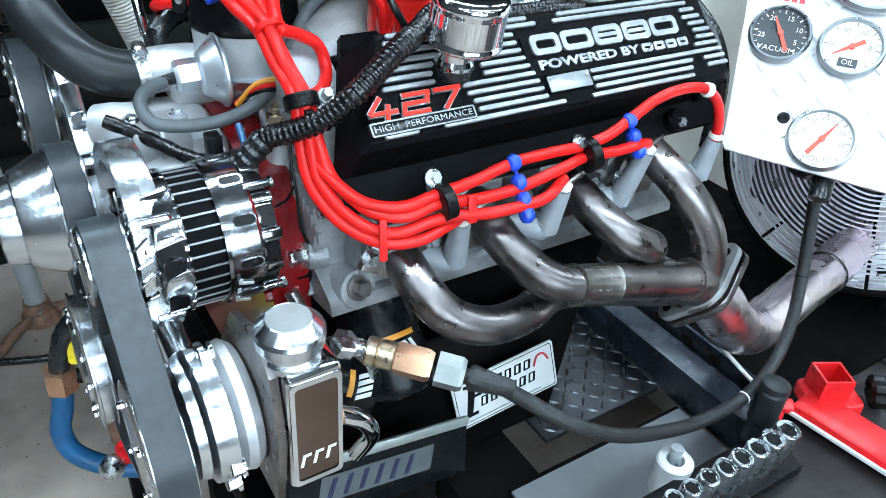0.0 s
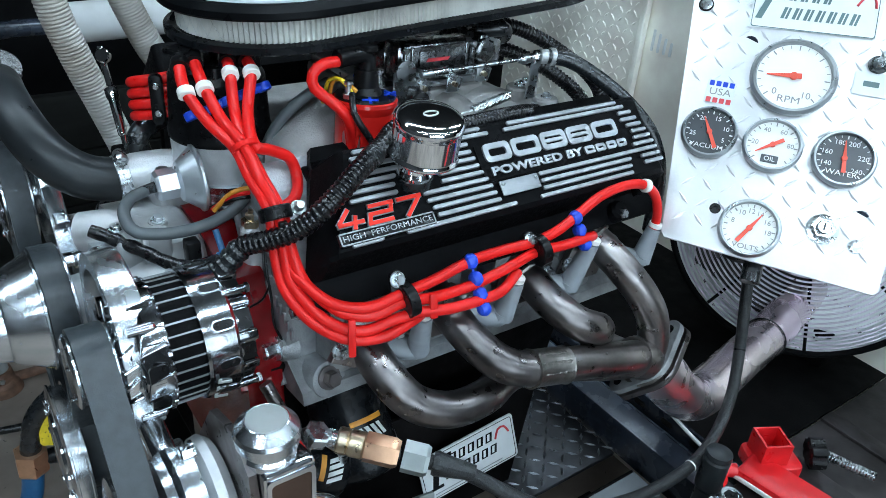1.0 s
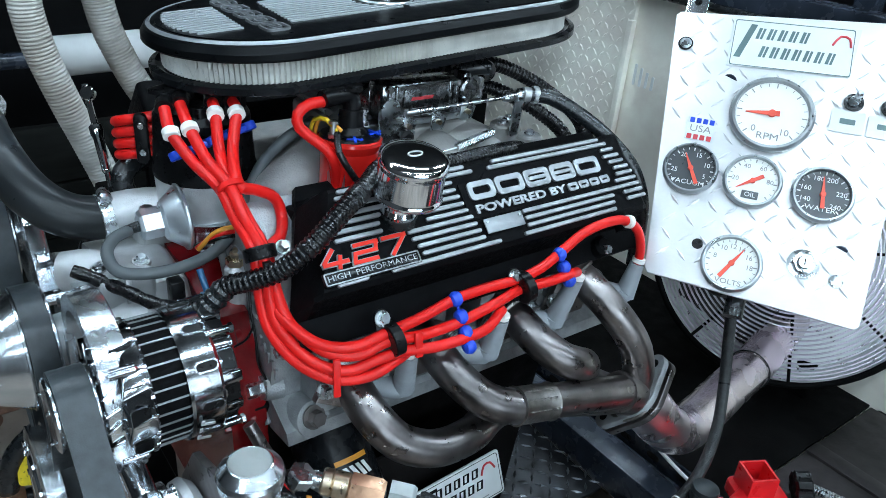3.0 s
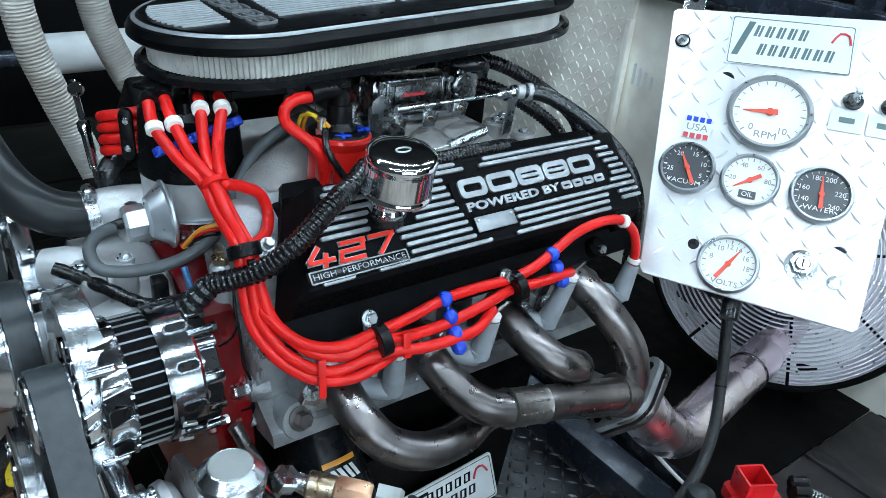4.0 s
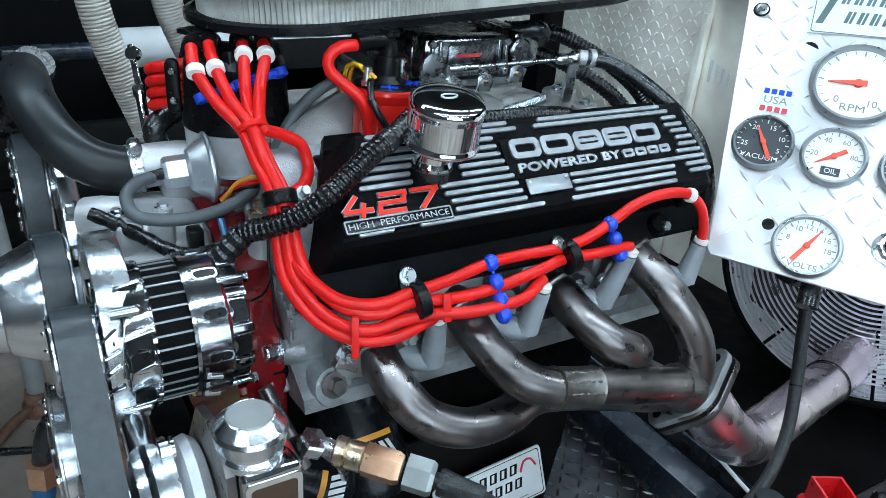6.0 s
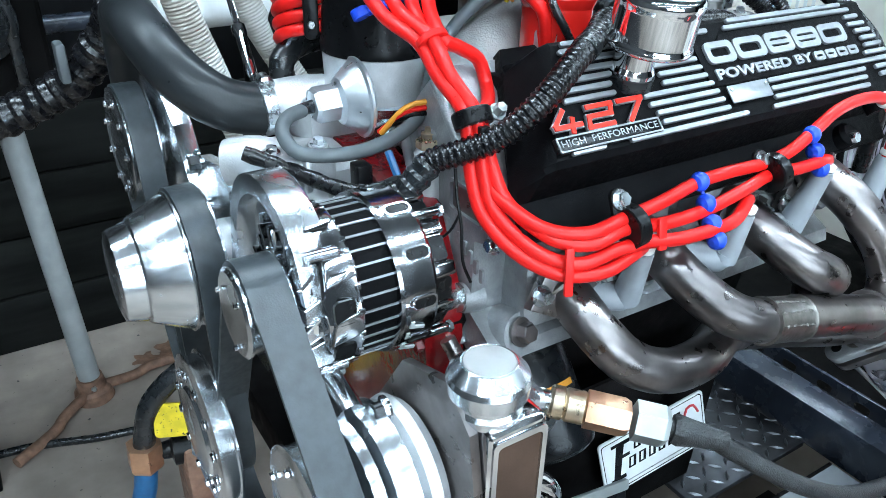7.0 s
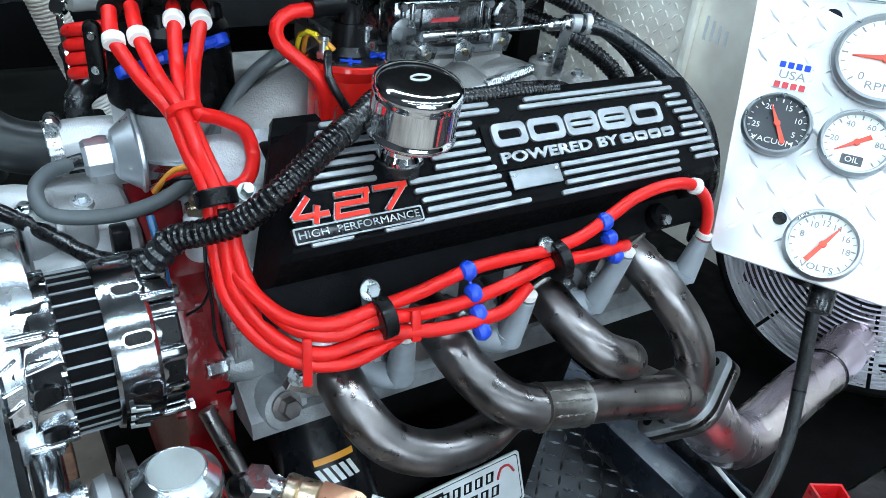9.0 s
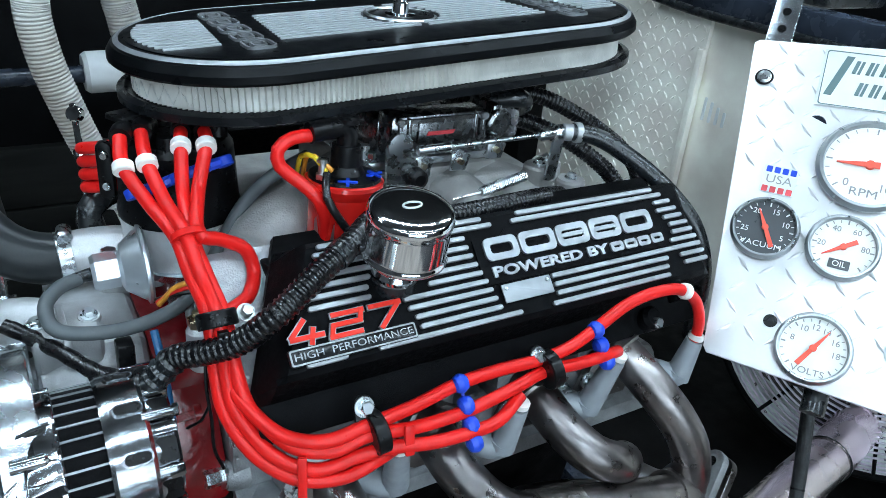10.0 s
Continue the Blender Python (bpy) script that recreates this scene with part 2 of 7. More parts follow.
def ring(at, axis, r, thick, seg=48, sides=8, bm=None):
    """A torus."""
    bm = bm or bmesh.new()
    u, v, w = frame_of(axis)
    at = Vector(at)
    rows = []
    for i in range(seg):
        a = 2 * math.pi * i / seg
        o = u * math.cos(a) + v * math.sin(a)
        rows.append([bm.verts.new(at + o * (r + thick * math.cos(b)) + w * thick * math.sin(b)) for b in (2 * math.pi * k / sides for k in range(sides))])
    for i in range(seg):
        p, q = rows[i], rows[(i + 1) % seg]
        for k in range(sides):
            l = (k + 1) % sides
            bm.faces.new((p[k], q[k], q[l], p[l]))
    return bm


def box(lo, hi, bevel=0.0, bm=None, m=None, seg=2):
    mine = bmesh.new()
    bmesh.ops.create_cube(mine, size=1)
    for v in mine.verts:
        v.co = Vector([(a + b) / 2 + (b - a) * c for a, b, c in zip(lo, hi, v.co)])
    if bevel:
        bmesh.ops.bevel(mine, geom=list(mine.edges), offset=bevel, segments=seg, profile=0.5, affect="EDGES")
    if m is not None:
        mine.transform(m)
    return merge(bm, mine)


def merge(bm, other):
    if bm is None:
        return other
    me = bpy.data.meshes.new("t")
    other.to_mesh(me)
    other.free()
    bm.from_mesh(me)
    bpy.data.meshes.remove(me)
    return bm


def prism(outline, m, depth, bevel=0.0, bm=None, seg=2):
    """A flat outline of (x, y), raised along z by depth, in the frame m."""
    mine = bmesh.new()
    f = mine.faces.new([mine.verts.new((x, y, 0)) for x, y in outline])
    up = bmesh.ops.extrude_face_region(mine, geom=[f])
    tops = [g for g in up["geom"] if isinstance(g, bmesh.types.BMVert)]
    for v in tops:
        v.co.z += depth
    if bevel:
        edges = [e for e in mine.edges if all(abs(v.co.z - depth) < 1e-6 for v in e.verts)]
        bmesh.ops.bevel(mine, geom=edges, offset=bevel, segments=seg, profile=0.5, affect="EDGES")
    mine.transform(m)
    return merge(bm, mine)


def rounded(x0, y0, x1, y1, r, n=4):
    pts = []
    for cx, cy, a0 in ((x1 - r, y1 - r, 0), (x0 + r, y1 - r, 90), (x0 + r, y0 + r, 180), (x1 - r, y0 + r, 270)):
        for i in range(n + 1):
            a = radians(a0 + 90 * i / n)
            pts.append((cx + r * math.cos(a), cy + r * math.sin(a)))
    return pts


def hollow(outer, inner, m, depth, bm=None):
    """A flat ring between two outlines of the same count, raised by depth."""
    bm = bm or bmesh.new()
    lay = []
    for z in (0, depth):
        lay.append([[bm.verts.new(m @ Vector((x, y, z))) for x, y in o] for o in (outer, inner)])
    n = len(outer)
    for i in range(n):
        j = (i + 1) % n
        bm.faces.new((lay[1][0][i], lay[1][0][j], lay[1][1][j], lay[1][1][i]))
        bm.faces.new((lay[0][0][j], lay[0][0][i], lay[0][1][i], lay[0][1][j]))
        bm.faces.new((lay[0][0][i], lay[0][0][j], lay[1][0][j], lay[1][0][i]))
        bm.faces.new((lay[0][1][j], lay[0][1][i], lay[1][1][i], lay[1][1][j]))
    return bm


def smooth_line(points, step=0.008):
    """A Catmull-Rom line through the points."""
    p = [Vector(q) for q in points]
    p = [p[0] * 2 - p[1]] + p + [p[-1] * 2 - p[-2]]
    out = []
    for a, b, c, d in zip(p, p[1:], p[2:], p[3:]):
        n = max(2, int((c - b).length / step))
        for i in range(n):
            t = i / n
            out.append(0.5 * ((2 * b) + (c - a) * t + (2 * a - 5 * b + 4 * c - d) * t * t + (3 * b - a - 3 * c + d) * t ** 3))
    out.append(p[-2])
    return out


def tube(points, r, seg=12, step=0.008, bm=None, radius=None, raw=False, caps=True):
    """A pipe along a smooth line; radius(i, n) may change its thickness."""
    seg = 16 if 9 < seg < 16 else seg
    bm = bm or bmesh.new()
    line = [Vector(q) for q in points] if raw else smooth_line(points, step)
    t = (line[1] - line[0]).normalized()
    u = t.orthogonal().normalized()
    rings = []
    for i, q in enumerate(line):
        a, b = line[max(0, i - 1)], line[min(len(line) - 1, i + 1)]
        t2 = (b - a).normalized()
        u = (u - t2 * u.dot(t2)).normalized()
        v = t2.cross(u)
        k = radius(i, len(line)) if radius else r
        rings.append([bm.verts.new(q + (u * math.cos(x) + v * math.sin(x)) * k) for x in (2 * math.pi * j / seg for j in range(seg))])
    for p, q in zip(rings, rings[1:]):
        for i in range(seg):
            j = (i + 1) % seg
            bm.faces.new((p[i], p[j], q[j], q[i]))
    if caps:
        bm.faces.new(rings[0][::-1])
        bm.faces.new(rings[-1])
    return bm


def conduit(points, r, pitch=0.0054, seg=16):
    """Corrugated tubing: ribs of real relief along the line."""
    prof = (0.88, 1.0, 1.0, 0.88)
    return tube(points, r, seg, pitch / 4, radius=lambda i, n: r * prof[i % 4])


def writing(name, text, size, depth, m, material, parent, label="", wide=1.0, slant=0.0, align="CENTER", offset=0.0):
    """Raised lettering in the frame m, x along the line and z out of the face."""
    cu = bpy.data.curves.new(name, "FONT")
    cu.body, cu.size, cu.extrude, cu.align_x, cu.align_y, cu.shear, cu.offset = text, size, depth, align, "CENTER", slant, offset
    cu.resolution_u = 3
    t = bpy.data.objects.new(name, cu)
    scene.collection.objects.link(t)
    me = bpy.data.meshes.new_from_object(t.evaluated_get(bpy.context.evaluated_depsgraph_get()))
    bpy.data.objects.remove(t)
    bpy.data.curves.remove(cu)
    me.transform(m @ Matrix.Diagonal((wide, 1, 1, 1)))
    me.materials.clear()
    me.materials.append(material)
    return part(name, new(name, me), material, parent, label)


def plane_frame(at, x, y):
    """A frame with its x and y axes on a face."""
    x = Vector(x).normalized()
    z = x.cross(Vector(y)).normalized()
    y = z.cross(x)
    return Matrix((( x.x, y.x, z.x, at[0]), (x.y, y.y, z.y, at[1]), (x.z, y.z, z.z, at[2]), (0, 0, 0, 1)))


def bolt(at, axis, r, h, parent, material=None, name="bolt"):
    bm = lathe(at, axis, [(0, r * 1.45), (h * 0.18, r * 1.45)], 20)
    hexnut(Vector(at) + Vector(axis).normalized() * h * 0.18, axis, r, h * 0.82, bm)
    return part(name, bm, material or STEEL, parent)


def lozenges(m, x0, y0, x1, y1, pitch, length, width, height, inside=lambda x, y: True, jitter=0.0):
    """Raised tread marks, turned by turns, as one mesh in the frame m."""
    bm = bmesh.new()
    nx, ny = int((x1 - x0) / pitch), int((y1 - y0) / pitch)
    for i in range(nx + 1):
        for j in range(ny + 1):
            x, y = x0 + (i + 0.5) * pitch, y0 + (j + 0.5) * pitch
            if not inside(x, y):
                continue
            a = radians(45 if (i + j) % 2 else -45)
            c, s = math.cos(a), math.sin(a)
            vs = []
            for px, py, pz in ((-length / 2, 0, 0), (0, -width / 2, 0), (length / 2, 0, 0), (0, width / 2, 0), (-length * 0.3, 0, height), (length * 0.3, 0, height)):
                vs.append(bm.verts.new(m @ Vector((x + c * px - s * py, y + s * px + c * py, pz))))
            for f in ((0, 1, 4), (1, 5, 4), (1, 2, 5), (2, 3, 5), (3, 4, 5), (3, 0, 4)):
                bm.faces.new([vs[k] for k in f])
    return bm


# ---- the room ----
def slab(name, lo, hi, material, label, kind="structure"):
    return tagged(link(name, box(lo, hi), material), label, name.split("_")[0], "", kind)


slab("floor", (-3.2, -3.2, -0.15), (4.6, 3.4, 0.0), FLOOR, "brown-grey stained concrete workshop floor")
# unseen ceiling, south, west and east walls, kept dark to deepen reflections
slab("ceiling", (-3.2, -3.2, 3.0), (4.6, 3.4, 3.15), CEIL, "unseen dark ceiling closing the workshop")
slab("wall_north", (-3.2, 3.25, 0.0), (4.6, 3.4, 3.0), WALL, "near-black workshop wall")
for lo, hi in (((-3.2, -3.2, 0.0), (4.6, -3.05, 0.9)), ((-3.2, -3.2, 2.5), (4.6, -3.05, 3.0)), ((-3.2, -3.2, 0.9), (-1.6, -3.05, 2.5)), ((1.4, -3.2, 0.9), (4.6, -3.05, 2.5))):
    slab("wall_south", lo, hi, UNSEEN_WALL, "unseen dark wall closing the workshop")
slab("wall_west", (-3.2, -3.05, 0.0), (-3.05, 3.25, 3.0), UNSEEN_WALL, "unseen dark wall closing the workshop")
slab("wall_east", (4.45, -3.05, 0.0), (4.6, 3.25, 3.0), WALL, "unseen dark wall beyond the bulkhead")


# wide unseen window behind the camera, added as front fill, glowing sky beyond
def fill_window():
    t = thing("fill_window_1", (-0.1, -3.12, 0.9), "wide unseen steel-framed window added as front fill light", "window", "", "structure")
    for x in (-1.58, -0.6, 0.4, 1.38):
        part("mullion", box((x - 0.02, -3.16, 0.9), (x + 0.02, -3.08, 2.5), 0.004), GREY_PAINT, t)
    for z in (0.92, 1.7, 2.48):
        part("transom", box((-1.6, -3.15, z - 0.02), (1.4, -3.09, z + 0.02), 0.004), GREY_PAINT, t)
    return t


fill_window()
slab("backdrop", (-2.6, -3.9, 0.2), (2.4, -3.88, 3.2), glow("front_fill_glow", (0.7, 0.87, 1.0), 4.5), "pale glowing sheet lighting through the added window")


def strip_light(x, y, length=1.5):
    t = thing("ceiling_light", (x, y, 3.0), "twin-tube fluorescent strip light fixed under the ceiling", "ceiling light", "strip lights")
    part("housing", box((x - length / 2, y - 0.11, 2.955), (x + length / 2, y + 0.11, 3.0), 0.01), GREY_BOOT, t)
    for dy in (-0.06, 0.06):
        part("tube", lathe((x - length / 2 + 0.03, y + dy, 2.935), (1, 0, 0), [(0, 0.018), (length - 0.06, 0.018)], 12), TUBE, t, "lit white fluorescent tube")
    return t


for lx, ly in ((-0.9, -0.35), (0.75, -0.35), (-0.9, 1.3), (0.75, 1.3), (2.4, -0.35), (2.4, 1.3), (0.0, -2.0), (1.8, -2.0), (-1.8, -2.0)):
    strip_light(lx, ly)

# ---- valve cover ----
CU, CS, CN = Vector((1, 0, 0)), Vector((0, 0.70, 0.714)).normalized(), Vector((0, -0.714, 0.70)).normalized()
CO = Vector((0, 0.662, 1.247))


def on_cover(u, s, h=0.0):
    return CO + CU * u + CS * s + CN * h


COVER = plane_frame(CO, CU, CS)


def cover_at(u, s, h=0.0):
    return COVER @ Matrix.Translation((u, s, h))


def letter_ring(bm, m, x, y, w, h, stroke, depth, slant=0.0):
    r = min(w, h) * 0.28
    sh = Matrix(((1, slant, 0, 0), (0, 1, 0, 0), (0, 0, 1, 0), (0, 0, 0, 1)))
    hollow(rounded(x, y, x + w, y + h, r), rounded(x + stroke, y + stroke, x + w - stroke, y + h - stroke, r * 0.5), m @ sh, depth, bm)


def numeral_block(k, grow, depth):
    """One of the wide slanted figures 4, 2, 7 on the cover, of straight strokes."""
    strokes = (
        (((0.30, 1.0), (0.0, 0.36)), ((0.0, 0.30), (0.86, 0.30)), ((0.56, 0.62), (0.56, 0.0))),
        (((0.0, 0.93), (0.86, 0.93)), ((0.80, 0.98), (0.80, 0.50)), ((0.84, 0.52), (0.06, 0.52)), ((0.06, 0.56), (0.06, 0.04)), ((0.02, 0.07), (0.88, 0.07))),
        (((0.0, 0.93), (0.88, 0.93)), ((0.84, 0.92), (0.40, 0.0))))[k]
    u0, w, h = (0.3085, 0.3405, 0.3725)[k], 0.0310, 0.0195
    bm = bmesh.new()
    for q, (a, b) in enumerate(strokes):
        a, b = (Vector((u0 + w * x + 0.32 * h * y, 0.0188 + h * y, 0)) for x, y in (a, b))
        d = (b - a).normalized()
        n = Vector((-d.y, d.x, 0)) * (0.0019 + grow)
        d = d * (0.0006 + grow)
        prism([tuple(v.xy) for v in (a - d - n, b + d - n, b + d + n, a - d + n)], cover_at(0, 0, 0.0005), depth + 0.0001 * q, bm=bm)
    return bm


def valve_cover():
    t = thing("valve_cover", (0.52, 0.70, 1.19), "black crinkle-painted valve cover with bare aluminium fins, bolted to the head", "valve cover")
    bm = bmesh.new()
    prof = [(-0.042, -0.062), (-0.042, -0.050), (-0.013, -0.043), (-0.004, -0.005), (0.001, 0), (0.094, 0), (0.099, -0.005), (0.108, -0.05), (0.124, -0.052), (0.124, -0.064)]
    rows = []
    for u, drop, inset in ((0.284, 0.046, 0.0), (0.287, 0.040, 0.002), (0.296, 0.010, 0.004), (0.303, 0.001, 0.0), (0.750, 0.001, 0.0), (0.760, 0.008, 0.003), (0.766, 0.040, 0.002), (0.769, 0.046, 0.0)):
        row = []
        for s, h in prof:
            hh = min(h, -drop) if h > -0.046 else h
            row.append(bm.verts.new(on_cover(u + (0.42 * max(0, s) if u < 0.4 else 0), s, hh)))
        rows.append(row)
    for a, b in zip(rows, rows[1:]):
        for i in range(len(prof)):
            j = (i + 1) % len(prof)
            bm.faces.new((a[i], a[j], b[j], b[i]))
    bm.faces.new(rows[0])
    bm.faces.new(rows[-1][::-1])
    part("body", bm, BLACK, t)
    fins = [
        (0.004, ((0.318, 0.352), (0.378, 0.518), (0.552, 0.700))), (0.0125, ((0.418, 0.500), (0.560, 0.702), (0.724, 0.757))),
        (0.0208, ((0.416, 0.498), (0.560, 0.705), (0.722, 0.756))), (0.029, ((0.412, 0.496), (0.560, 0.755))),
        (0.0372, ((0.410, 0.494), (0.716, 0.753))), (0.0455, ((0.330, 0.384), (0.436, 0.491), (0.722, 0.751))),
        (0.0537, ((0.333, 0.384), (0.436, 0.489), (0.722, 0.748))), (0.062, ((0.336, 0.388), (0.430, 0.487), (0.718, 0.744))),
        (0.070, ((0.339, 0.485), (0.712, 0.740))), (0.0785, ((0.342, 0.484), (0.712, 0.735))), (0.0865, ((0.345, 0.515), (0.536, 0.726))), (0.093, ((0.350, 0.506), (0.544, 0.716)))]
    for s, spans in fins:
        for a, b in spans:
            part("fin", prism(rounded(a, s - 0.0023, b, s + 0.0023, 0.0022, 3), cover_at(0, 0, -0.0005), 0.0032, 0.0006, seg=1), FIN_METAL, t, "bare machined aluminium fin")
    # raised numerals with a bright edge
    for k in range(3):
        part("numeral_edge", numeral_block(k, 0.0007, 0.0022), FIN_METAL, t, "bright numeral edge")
        part("numeral", numeral_block(k, 0.0, 0.0034), NUMERAL_RED, t, "red numeral")
    plate = part("nameplate", prism(rounded(0.306, 0.0045, 0.413, 0.0178, 0.0015), cover_at(0, 0, 0), 0.0035, 0.0005), SATIN_BLACK, t, "black plate with raised words")
    part("rim", hollow(rounded(0.3065, 0.005, 0.4125, 0.0173, 0.0015), rounded(0.3078, 0.0063, 0.4112, 0.016, 0.001), cover_at(0, 0, 0.0034), 0.0008), CAST, plate)
    writing("lettering", "HIGH  PERFORMANCE", 0.0080, 0.0002, cover_at(0.3595, 0.0112, 0.0037), FIN_METAL, plate, "", 1.26)
    # emblem field: open ring shapes and a line of words
    part("emblem_field", prism([(0.490, 0.033), (0.709, 0.033), (0.712, 0.055), (0.709, 0.0815), (0.528, 0.0815), (0.520, 0.0745), (0.490, 0.0745)], cover_at(0, 0, 0), 0.0012), BLACK, t)
    for k, w in enumerate((0.036, 0.040, 0.038, 0.038, 0.040)):
        x = 0.4985 + sum((0.036, 0.040, 0.038, 0.038, 0.040)[:k]) + 0.0022 * k
        bm = bmesh.new()
        letter_ring(bm, cover_at(0, 0, 0.001), x, 0.053, w, 0.021, 0.0062, 0.0028)
        if k in (2, 3):
            prism(rounded(x + 0.005, 0.0615, x + w - 0.005, 0.0655, 0.001), cover_at(0, 0, 0.001), 0.0028, bm=bm)
        part("emblem_block", bm, FIN_METAL, t, "raised bare-metal ring shape")
    writing("lettering", "POWERED BY", 0.0128, 0.0009, cover_at(0.5665, 0.0425, 0.0022), FIN_METAL, t, "raised words", 1.68, offset=0.0005)
    for k in range(4):
        bm = bmesh.new()
        letter_ring(bm, cover_at(0, 0, 0.001), 0.6375 + 0.0178 * k, 0.038, 0.0158, 0.0095, 0.0036, 0.0022)
        part("emblem_block", bm, FIN_METAL, t)
    tag = part("tag", prism(rounded(0.503, 0.014, 0.556, 0.0305, 0.001), cover_at(0, 0, 0.003), 0.0012, 0.0003), FIN_METAL, t, "thin blank metal tag")
    for u, s in ((0.507, 0.0265), (0.552, 0.0265)):
        part("rivet", lathe(on_cover(u, s, 0.004), CN, [(0, 0.002), (0.0012, 0.0016), (0.0016, 0.0005)], 10), STEEL, tag)
    # scallops for the rail bolts
    for u in (0.710,):
        part("bolt_recess", lathe(on_cover(u, -0.022, -0.012), CS, [(0, 0.009), (0.048, 0.009), (0.053, 0.006)], 16), BLACK, t)
    for u in (0.694,):
        part("flange_ear", lathe(on_cover(u, -0.030, -0.05), CN, [(0, 0.013), (0.012, 0.0125), (0.016, 0.009)], 18), BLACK, t)
    bolt(Vector((0.694, 0.668, 1.194)), CN + Vector((0, -0.3, -0.2)), 0.0062, 0.012, t)
    bolt(on_cover(0.292, 0.060, -0.03), CN, 0.005, 0.010, t, GREY_ZINC)
    return t


valve_cover()

# far bank's cover, mostly hidden under the air cleaner
t = thing("valve_cover", (0.53, 1.19, 1.19), "black valve cover of the far cylinder bank", "valve cover")
FAR = plane_frame((0, 1.228, 1.247), (1, 0, 0), (0, 0.714, -0.7))
part("body", prism(rounded(0.29, -0.095, 0.77, 0.0, 0.01), FAR @ Matrix.Translation((0, 0, -0.05)), 0.05, 0.006), BLACK, t)


# ---- block, heads and intake ----
def engine_block():
    t = thing("engine_block", (0.5, 0.94, 0.80), "engine block with glossy red front cover on the stand", "engine block")
    bm = prism([(0.735, 1.075), (0.80, 1.16), (1.08, 1.16), (1.145, 1.075), (1.10, 0.98), (1.08, 0.84), (0.80, 0.84), (0.78, 0.98)], plane_frame((0.262, 0, 0), (0, 1, 0), (0, 0, 1)), 0.49, 0.004)
    part("crankcase", bm, DARK, t, "near-black crankcase side")
    bm = prism([(0.765, 0.85), (0.728, 0.98), (0.738, 1.10), (0.775, 1.175), (0.86, 1.20), (1.0, 1.20), (1.08, 1.16), (1.10, 1.0), (1.08, 0.85)], plane_frame((0.235, 0, 0), (0, 1, 0), (0, 0, 1)), 0.0415, 0.005)
    part("front_cover", bm, RED_PAINT, t, "red timing cover with gasket edge")
    for y, z in ((0.775, 1.15), (0.748, 1.06), (0.745, 0.97), (0.765, 0.89)):
        bolt((0.262, y - 0.006, z), (-1, 0, 0), 0.007, 0.034, t, RED_PAINT)
    bm = box((0.30, 0.80, 0.74), (0.74, 1.08, 0.84), 0.012)
    part("oil_pan", bm, DARK, t, "black oil pan")
    return t


engine_block()


